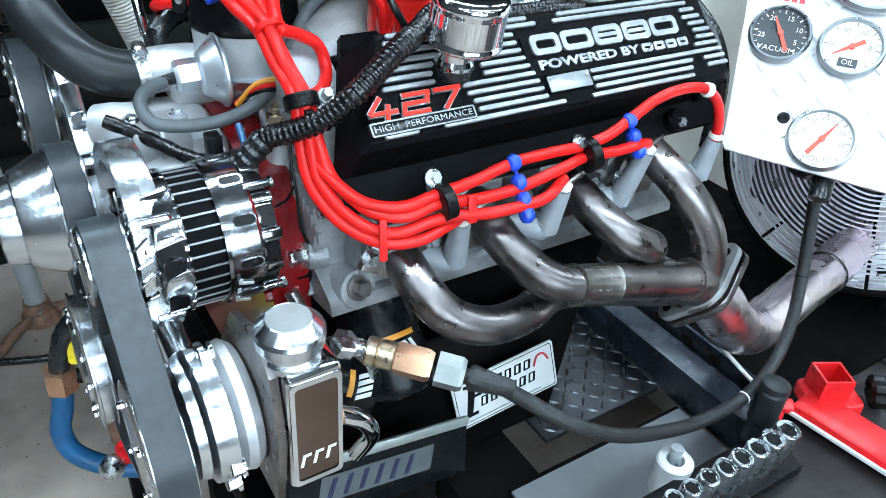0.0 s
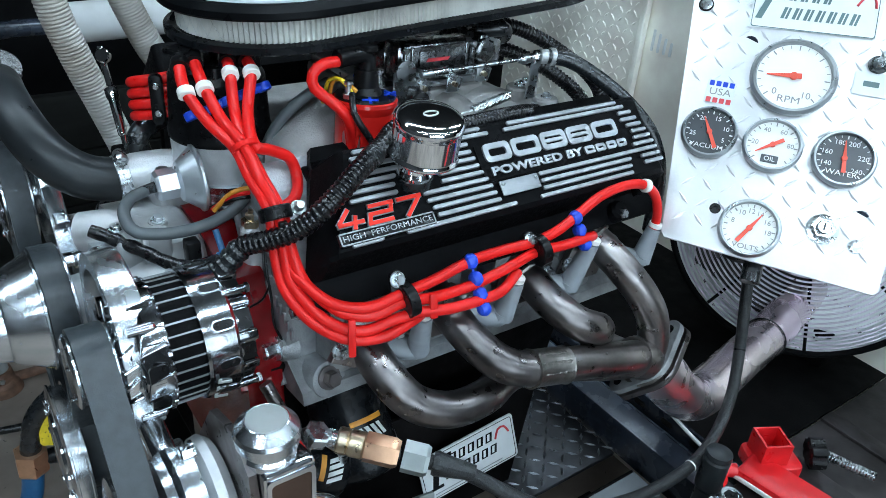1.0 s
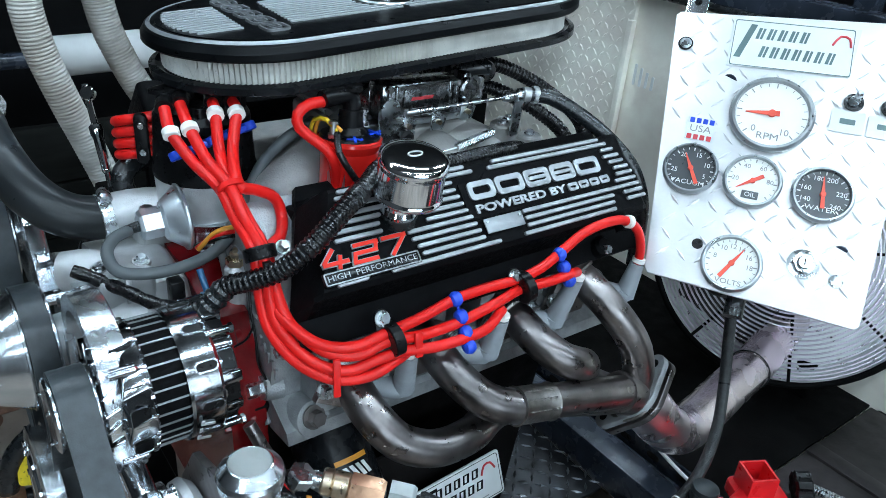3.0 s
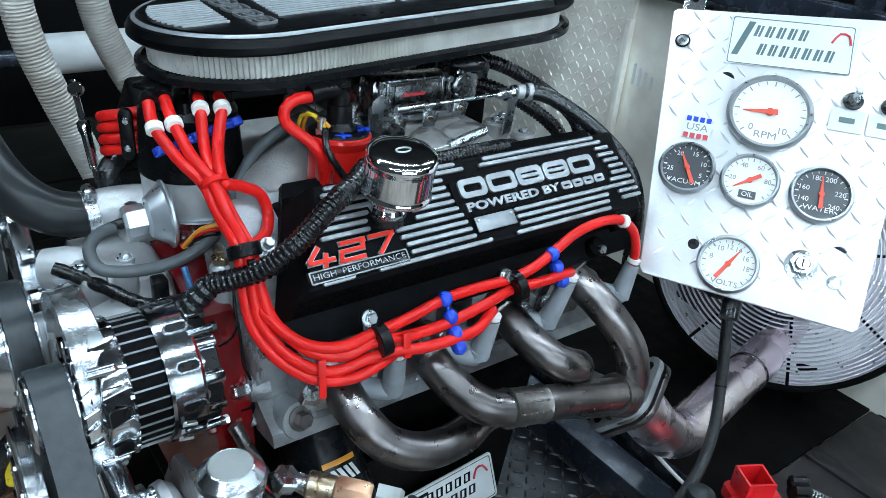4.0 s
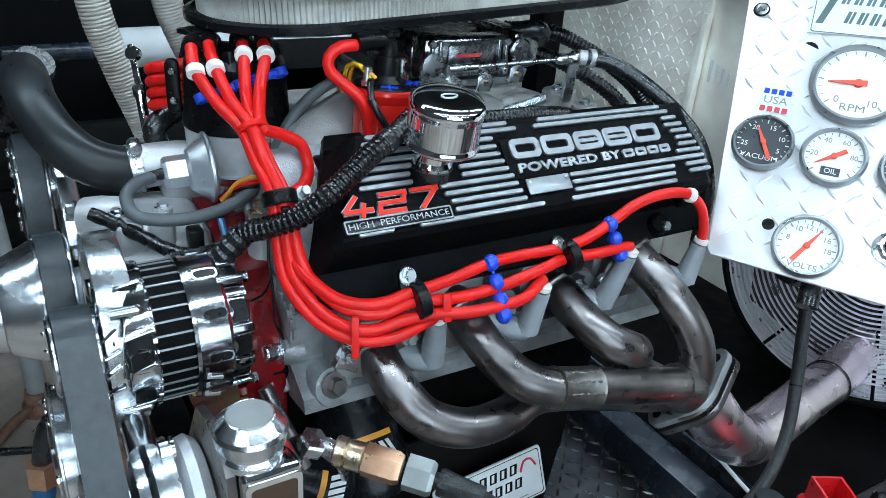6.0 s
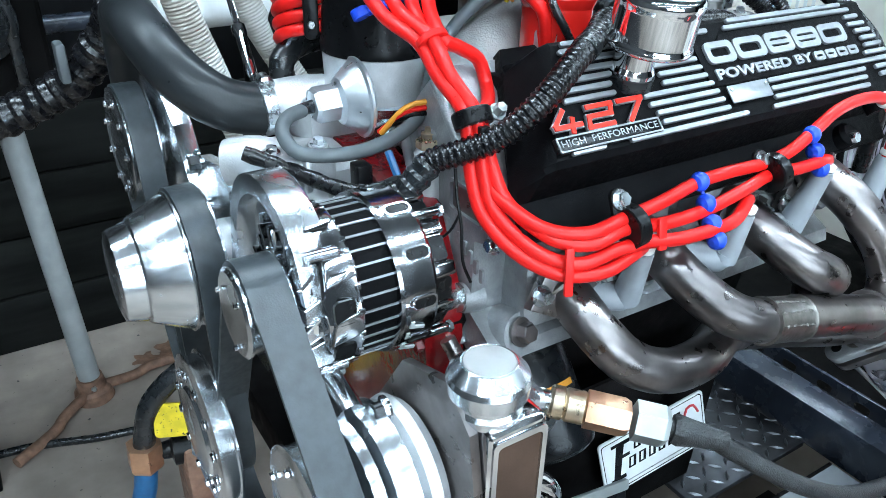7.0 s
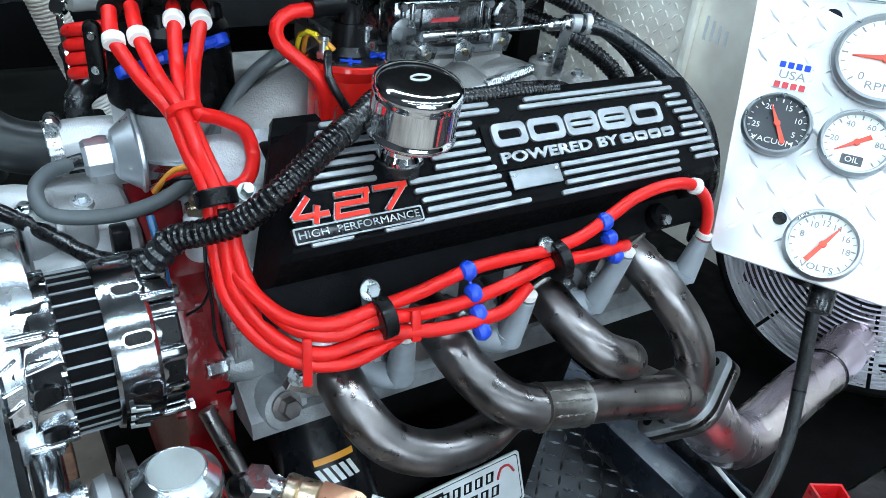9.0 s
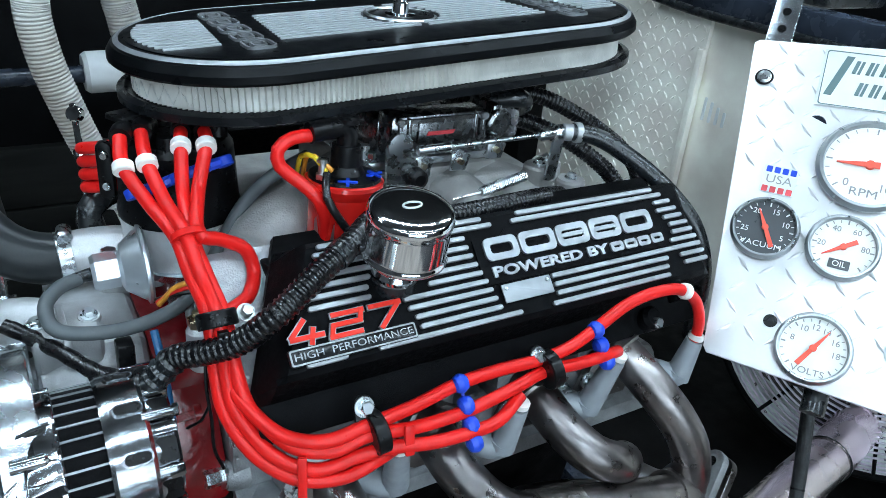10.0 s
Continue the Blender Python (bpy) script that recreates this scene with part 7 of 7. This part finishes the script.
part("arm", box((bc.x + 0.09, bc.y - 0.02, bc.z - 0.015), (1.485, bc.y + 0.02, bc.z + 0.02), 0.003), GREY_PAINT, t)
part("arm_post", box((1.484, bc.y - 0.02, 1.2), (1.52, bc.y + 0.02, bc.z + 0.02), 0.003), GREY_PAINT, t)


def fan():
    at = Vector((1.30, 0.710, 1.022))
    ax = Vector((-0.80, -0.45, 0.40)).normalized()
    t = thing("radiator_fan", (1.36, 0.7, 0.72), "round shop fan with bright wire guard rings behind the exhaust pipe", "fan")
    for k in range(22):
        part("guard_ring", ring(at - ax * (0.0 if k < 18 else 0.009 * (k - 17)), ax, 0.076 + 0.0083 * k, 0.0019, 72, 6), GUARD, t)
    u, v, w = frame_of(ax)
    for k in range(8):
        a = 2 * math.pi * k / 8 + 0.2
        d = u * math.cos(a) + v * math.sin(a)
        part("guard_spoke", tube([at - ax * 0.004 + d * 0.06, at - ax * 0.006 + d * 0.245], 0.003, 6), DARK, t)
    # white dish puts the lamps' glare between the guard rings
    part("glare_dish", lathe(at - ax * 0.10, ax, [(0, 0.10), (0.0, 0.232), (0.06, 0.252), (0.064, 0.248), (0.01, 0.228), (0.008, 0.10)], 64), PVC, t, "white dish painted in for lamp glare behind the rings")
    part("rim_band", ring(at - ax * 0.03, ax, 0.254, 0.006, 64, 8), DARK, t)
    part("motor", lathe(at - ax * 0.11, ax, [(0, 0.06), (0.10, 0.06), (0.108, 0.05)], 32), PLASTIC, t)
    # blades crowd one side, leaving a white wedge as painted glare
    for k in range(4):
        a = radians(75 + 57 * k)
        d = u * math.cos(a) + v * math.sin(a)
        e = w.cross(d)
        bm = bmesh.new()
        vs = [at - ax * 0.05 + d * r + e * s * (0.03 + 0.42 * r) + ax * s * 0.012 for r, s in ((0.05, -1), (0.20, -1), (0.20, 1), (0.05, 1))]
        f = bm.faces.new([bm.verts.new(q) for q in vs])
        ex = bmesh.ops.extrude_face_region(bm, geom=[f])
        for q in ex["geom"]:
            if isinstance(q, bmesh.types.BMVert):
                q.co += ax * 0.003
        part("blade", bm, MOTTLED, t, "dark wide fan blade, bounding the painted glare")
    part("yoke", box((1.33, 0.62, 0.724), (1.39, 0.78, 0.80), 0.006), DARK, t)
    part("stem", tube([(1.37, 0.70, 0.79), at - ax * 0.09], 0.02, 12), DARK, t)
    return t


fan()

# dark tank beside the stand
t = thing("tank", (1.2, 0.25, 0.0), "soot-black steel tank beside the stand", "tank")
part("shell", box((0.98, -0.15, 0.0), (1.44, 0.5385, 0.722), 0.004, seg=2), MOTTLED, t)
part("strap", box((1.20, -0.153, 0.02), (1.24, 0.5385, 0.728), 0.005), MOTTLED, t)


# ---- tool tray with sockets and vise ----
def socket_rack():
    t = thing("socket_rack", (0.66, 0.43, 0.82), "row of chrome sockets standing on a black rail", "socket rack")
    part("rail", box((0.50, 0.415, 0.826), (0.765, 0.478, 0.842), 0.003), PLASTIC, t)
    for k in range(-2, 7):
        x = 0.570 + 0.0262 * k
        r = 0.0112 + 0.0005 * k
        h = 0.057 + 0.001 * k
        part("socket", lathe((x, 0.440, 0.842), (0.0, -0.12, 1), [(0, r * 0.8), (h * 0.3, r * 0.82), (h * 0.4, r), (h - 0.001, r), (h, r * 0.95), (h, r * 0.76), (h - 0.002, r * 0.72), (h - 0.002, r * 0.5)], 28), STEEL, t, "chrome socket")
        part("bore", lathe(Vector((x, 0.440, 0.842)) + Vector((0.0, -0.12, 1)).normalized() * (h - 0.0024), (0.0, -0.12, 1), [(0, r * 0.71), (0.0008, r * 0.71)], 6), PLASTIC, t, "dark six-sided bore")
    part("deep_socket", lathe((0.742, 0.474, 0.842), (0.05, 0, 1), [(0, 0.014), (0.03, 0.014), (0.034, 0.017), (0.078, 0.017), (0.082, 0.014), (0.082, 0.009)], 24), HOSE_RUBBER, t, "dark grey impact socket")
    part("socket_cap", lathe((0.7461, 0.474, 0.924), (0.05, 0, 1), [(0, 0.016), (0.002, 0.0175), (0.008, 0.0165), (0.010, 0.008)], 24), HOSE_RUBBER, t)
    return t


socket_rack()
t = thing("bushing", (0.622, 0.492, 0.722), "white bushing on a steel stud over the plate", "bushing")
part("sleeve", lathe((0.622, 0.492, 0.80), (0, 0, 1), [(0, 0.022), (0.05, 0.022), (0.052, 0.020), (0.052, 0.011), (0.03, 0.011)], 28), PVC, t)
part("stud", lathe((0.622, 0.492, 0.815), (0.1, 0.1, 1), [(0, 0.008), (0.05, 0.008)], 14), STEEL, t)
t = thing("tool_tray", (0.75, 0.38, 0.0), "oily brown steel tool tray on a post beside the stand", "tool tray")
part("tray", box((0.50, 0.20, 0.816), (0.96, 0.478, 0.826), 0.003), MOTTLED, t)
part("post", box((0.70, 0.28, 0.0), (0.76, 0.34, 0.816), 0.004), DARK, t)


def red_clamp():
    t = thing("bench_clamp", (0.90, 0.45, 0.826), "red steel bench clamp with open square post and black knob", "clamp")
    m = Matrix.Translation((0.898, 0.480, 0.826)) @ Matrix.Rotation(radians(-28), 4, "Z")
    sq = [(-0.0205, -0.0205), (0.0205, -0.0205), (0.0205, 0.0205), (-0.0205, 0.0205)]
    part("post", hollow(sq, [(x * 0.84, y * 0.84) for x, y in sq], m, 0.052), RED_TOOL, t, "open square red tube")
    part("foot", prism(rounded(-0.030, -0.030, 0.045, 0.028, 0.012), m, 0.018, 0.004), RED_TOOL, t)
    m2 = Matrix.Translation((0.858, 0.477, 0.828)) @ Matrix.Rotation(radians(-82), 4, "Z")
    part("bar", box((-0.012, -0.026, 0.0), (0.26, 0.034, 0.020), 0.006, None, m2), RED_TOOL, t)
    part("edge_strip", box((-0.01, -0.030, 0.006), (0.22, -0.026, 0.012), 0.001, None, m2), PVC, t)
    part("knob", lathe(m2 @ Vector((0.04, 0.085, 0.020)), m2.to_3x3() @ Vector((0.75, 0.6, 0.15)), [(0, 0.016), (0.003, 0.021), (0.022, 0.021), (0.025, 0.016)], 30, wobble=lambda i, d: 0.12 if i % 5 < 3 else -0.05), PLASTIC, t, "black lobed knob")
    part("screw", lathe(m2 @ Vector((0.05, 0.10, 0.022)), m2.to_3x3() @ Vector((0.9, 0.3, -0.1)), [(k * 0.002, 0.0075 if k % 2 else 0.0063) for k in range(40)], 14), STEEL, t, "threaded steel screw")
    part("handle_sleeve", tube([m2 @ Vector((-0.045, -0.05, 0.01)), m2 @ Vector((-0.012, -0.02, 0.012))], 0.010, 12), RED_TOOL, t)
    return t


red_clamp()
t = thing("ratchet", (0.80, 0.49, 0.80), "red and chrome ratchet handle lying by the sockets", "ratchet")
part("handle", tube([(0.815, 0.50, 0.84), (0.79, 0.487, 0.858), (0.77, 0.475, 0.87)], 0.012, 14), RED_TOOL, t)
part("shaft", tube([(0.77, 0.475, 0.87), (0.745, 0.462, 0.885)], 0.007, 12), CHROME, t)


# ---- left side: ducts, post, small hoses ----
def duct(points, r, label):
    return single("exhaust_duct", tube(points, r, 24, 0.0015, radius=lambda i, n: r * (0.955, 1.0, 1.02, 1.0)[i % 4]), HOSE_WHITE, label, "flexible duct", "flexible ducts")


duct([(0.235, 1.50, 1.62), (0.229, 1.50, 1.404), (0.227, 1.50, 1.354), (0.230, 1.50, 1.319), (0.238, 1.50, 1.274), (0.250, 1.50, 1.231), (0.267, 1.50, 1.175), (0.285, 1.50, 1.122), (0.305, 1.50, 1.06), (0.33, 1.49, 0.98), (0.37, 1.45, 0.86), (0.39, 1.42, 0.76)], 0.0255, "dusty white corrugated duct sagging past the engine")
duct([(0.365, 1.70, 1.62), (0.375, 1.70, 1.371), (0.383, 1.70, 1.31), (0.393, 1.70, 1.257), (0.411, 1.70, 1.206), (0.433, 1.70, 1.153), (0.456, 1.70, 1.11), (0.481, 1.70, 1.064), (0.55, 1.66, 0.93), (0.60, 1.62, 0.80)], 0.0285, "dusty white corrugated duct beside the pipe")
t = thing("duct_rack", (0.3, 1.6, 0.0), "dark steel rack carrying the flexible ducts", "rack")
part("top_bar", box((-0.6, 1.46, 1.615), (1.3, 1.78, 1.66), 0.006), DARK, t)
for x in (-0.55, 1.25):
    part("upright", box((x - 0.03, 1.59, 0.0), (x + 0.03, 1.65, 1.615), 0.005), DARK, t)
part("low_bar", box((0.34, 1.36, 0.70), (1.3, 1.64, 0.74), 0.006), DARK, t)
t = thing("white_pipe", (0.5, 2.3, 1.05), "white plastic pipe running level behind the ducts", "pipe")
part("pipe", lathe((0.385, 2.3, 1.055), (1, 0, 0.02), [(-0.01, 0.045), (0, 0.052), (0.9, 0.052)], 30), PVC, t)
part("thin_end", lathe((-0.3, 2.3, 1.045), (1, 0, 0.01), [(0, 0.022), (0.7, 0.022)], 18), GREY_PAINT, t)
part("bracket", box((0.6, 2.28, 0.0), (0.66, 2.32, 1.02), 0.004), DARK, t)


def ratchet():
    t = thing("ratchet", (0.236, 1.10, 1.19), "chrome ratchet standing upright behind the hose", "ratchet")
    a, b = Vector((0.232, 1.11, 1.19)), Vector((0.236, 1.205, 1.300))
    d = (b - a).normalized()
    part("shaft", tube([a, b], 0.0042, 14), CHROME, t)
    part("grip", lathe(a + d * 0.02, d, [(0, 0.0045), (0.004, 0.0062), (0.05, 0.0066), (0.056, 0.0085), (0.066, 0.0085), (0.07, 0.0045)], 18), CHROME, t)
    part("head", lathe(b - d * 0.012 + Vector((0.003, -0.004, 0)), Vector((-0.5, -0.8, 0.4)), [(0, 0.008), (0.002, 0.0095), (0.010, 0.0095), (0.012, 0.008)], 26), CHROME, t)
    part("block", box((0.215, 1.08, 1.02), (0.26, 1.135, 1.192), 0.006), DARK, t)
    return t


ratchet()


def stand_post():
    t = thing("stand_post", (0.045, 2.27, 0.0), "grey pipe post on a rusty branched cast foot", "post")
    part("pipe", lathe((0.043, 2.27, 0.02), (-0.047, 0, 1), [(0, 0.029), (0.80, 0.029)], 28), POST, t)
    part("collar", lathe((0.043, 2.27, 0.0), (-0.047, 0, 1), [(0, 0.055), (0.03, 0.05), (0.04, 0.04), (0.075, 0.036)], 28), RUST, t)
    for a in (8, 222):
        d = Vector((math.cos(radians(a)), math.sin(radians(a)), 0))
        o = Vector((0.043, 2.27, 0.0))
        part("foot_arm", tube([o + Vector((0, 0, 0.030)) + d * 0.03, o + d * 0.12 + Vector((0, 0, 0.022)), o + d * 0.18 + Vector((0, 0, 0.022)) + Vector((-d.y, d.x, 0)) * 0.015, o + d * 0.30 + Vector((0, 0, 0.016))], 0.015, 10, 0.02), RUST, t)
    part("set_screw", hexnut((0.043, 2.238, 0.055), (0, -1, 0), 0.008, 0.014), STEEL, t)
    return t


stand_post()
single("floor_stain", lathe((0.30, 2.40, 0.0005), (0, 0, 1), [(0, 0.05), (0.0005, 0.049)], 24, wobble=lambda i, d: 0.25 * math.sin(i * 1.3)), RUST, "dark oil stain on the concrete", "stain")
single("floor_stain", lathe((0.21, 2.38, 0.0005), (0, 0, 1), [(0, 0.035), (0.0005, 0.034)], 20, wobble=lambda i, d: 0.3 * math.sin(i * 1.7)), RUST, "dark oil stain on the concrete", "stain")
t = thing("kick_board", (0.3, 2.75, 0.0), "weathered dark boards standing on the floor", "boards")
for k in range(4):
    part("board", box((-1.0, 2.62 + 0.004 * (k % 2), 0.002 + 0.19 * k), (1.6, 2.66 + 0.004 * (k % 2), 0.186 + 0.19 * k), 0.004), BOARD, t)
single("floor_cable", tube([(-0.6, 2.12, 0.012), (-0.2, 2.13, 0.012), (0.05, 2.06, 0.012), (0.35, 2.02, 0.012), (0.7, 2.1, 0.012)], 0.011, 10, 0.03), RUBBER, "black cable lying on the floor", "cable")


def air_coupling():
    t = thing("water_line", (0.02, 1.2, 0.6), "black and blue hose with brass coupling beside the crank pulley", "hose")
    part("hose", tube([(0.16, 1.19, 0.80), (0.10, 1.195, 0.775), (0.06, 1.2, 0.735), (0.045, 1.2, 0.69), (0.040, 1.2, 0.665)], 0.016, 16), RUBBER, t)
    part("coupling", hexnut((0.040, 1.2, 0.672), (-0.05, 0, -1), 0.026, 0.045), COPPER, t, "bronze hex coupling")
    part("side_port", lathe((0.055, 1.2, 0.648), (1, -0.2, 0), [(0, 0.012), (0.02, 0.014), (0.024, 0.026), (0.05, 0.026), (0.054, 0.02)], 24), PLASTIC, t)
    part("blue_hose", tube([(0.037, 1.2, 0.630), (0.030, 1.2, 0.59), (0.018, 1.2, 0.54), (0.03, 1.19, 0.49), (0.08, 1.17, 0.45), (0.16, 1.15, 0.42)], 0.017, 16), BLUE_HOSE, t, "blue rubber hose")
    return t


air_coupling()
t = thing("drain_valve", (0.13, 1.15, 0.55), "yellow-tagged valve block with red knob by the crank", "valve")
part("body", box((0.085, 1.16, 0.50), (0.16, 1.24, 0.66), 0.01), RUST, t)
part("tag", prism(rounded(-0.03, -0.012, 0.03, 0.04, 0.006), plane_frame((0.085, 1.175, 0.70), (0.9, -0.4, 0), (0.2, 0.2, 1)), 0.004), YELLOW, t, "yellow warning tag with dark marks")
part("bolt", hexnut((0.11, 1.155, 0.66), (0, -0.3, 1), 0.014, 0.05), STEEL, t)
part("knob", lathe((0.12, 1.13, 0.53), (-0.6, -0.7, 0.2), [(0, 0.022), (0.03, 0.022), (0.034, 0.015), (0.05, 0.013)], 24), RED_TOOL, t, "red knob")
part("ball", lathe((0.085, 1.10, 0.535), (-0.6, -0.7, 0.2), [(0, 0.008), (0.008, 0.018), (0.02, 0.021), (0.032, 0.016), (0.038, 0.004)], 20), STEEL, t)
part("support", box((0.10, 1.18, 0.0), (0.15, 1.23, 0.50), 0.005), DARK, t)
single("side_loom", tube([(-0.25, 1.35, 1.09), (-0.05, 1.36, 1.12), (0.06, 1.34, 1.165), (0.105, 1.31, 1.22), (0.125, 1.27, 1.27)], 0.026, 18, 0.006, radius=lambda i, n: 0.0245 + 0.002 * math.sin(i * 1.9) + 0.0016 * math.sin(i * 0.53)), LOOM, "black lumpy taped loom beside the radiator hose", "conduit", "conduits")
t = thing("loom_bracket", (0.0, 1.37, 0.9), "dark bracket holding the side loom", "bracket")
part("clip", box((0.0, 1.345, 1.12), (0.035, 1.38, 1.16), 0.003), DARK, t)
t = thing("machine_housing", (-0.05, 2.05, 0.0), "black cast machine housing standing in the dark behind the hose", "machine")
part("body", box((-0.35, 1.93, 0.95), (0.10, 2.20, 1.50), 0.02, seg=3), DARK, t)
for k in range(5):
    part("cooling_rib", box((-0.33 + 0.09 * k, 1.905, 0.99), (-0.31 + 0.09 * k, 1.932, 1.46), 0.004), RUBBER, t)
part("flange", lathe((-0.02, 1.93, 1.14), (0, -1, 0), [(0, 0.075), (0.02, 0.075), (0.024, 0.06), (0.05, 0.055), (0.055, 0.04)], 36), RUBBER, t, "round black end flange")
part("foot", box((-0.30, 2.0, 0.0), (-0.22, 2.12, 0.955), 0.005), DARK, t)
single("loom_tag", box((0.048, 1.300, 1.175), (0.060, 1.330, 1.225), 0.004), VAC_HOSE, "grey plastic tag strapped to the side loom", "tag")
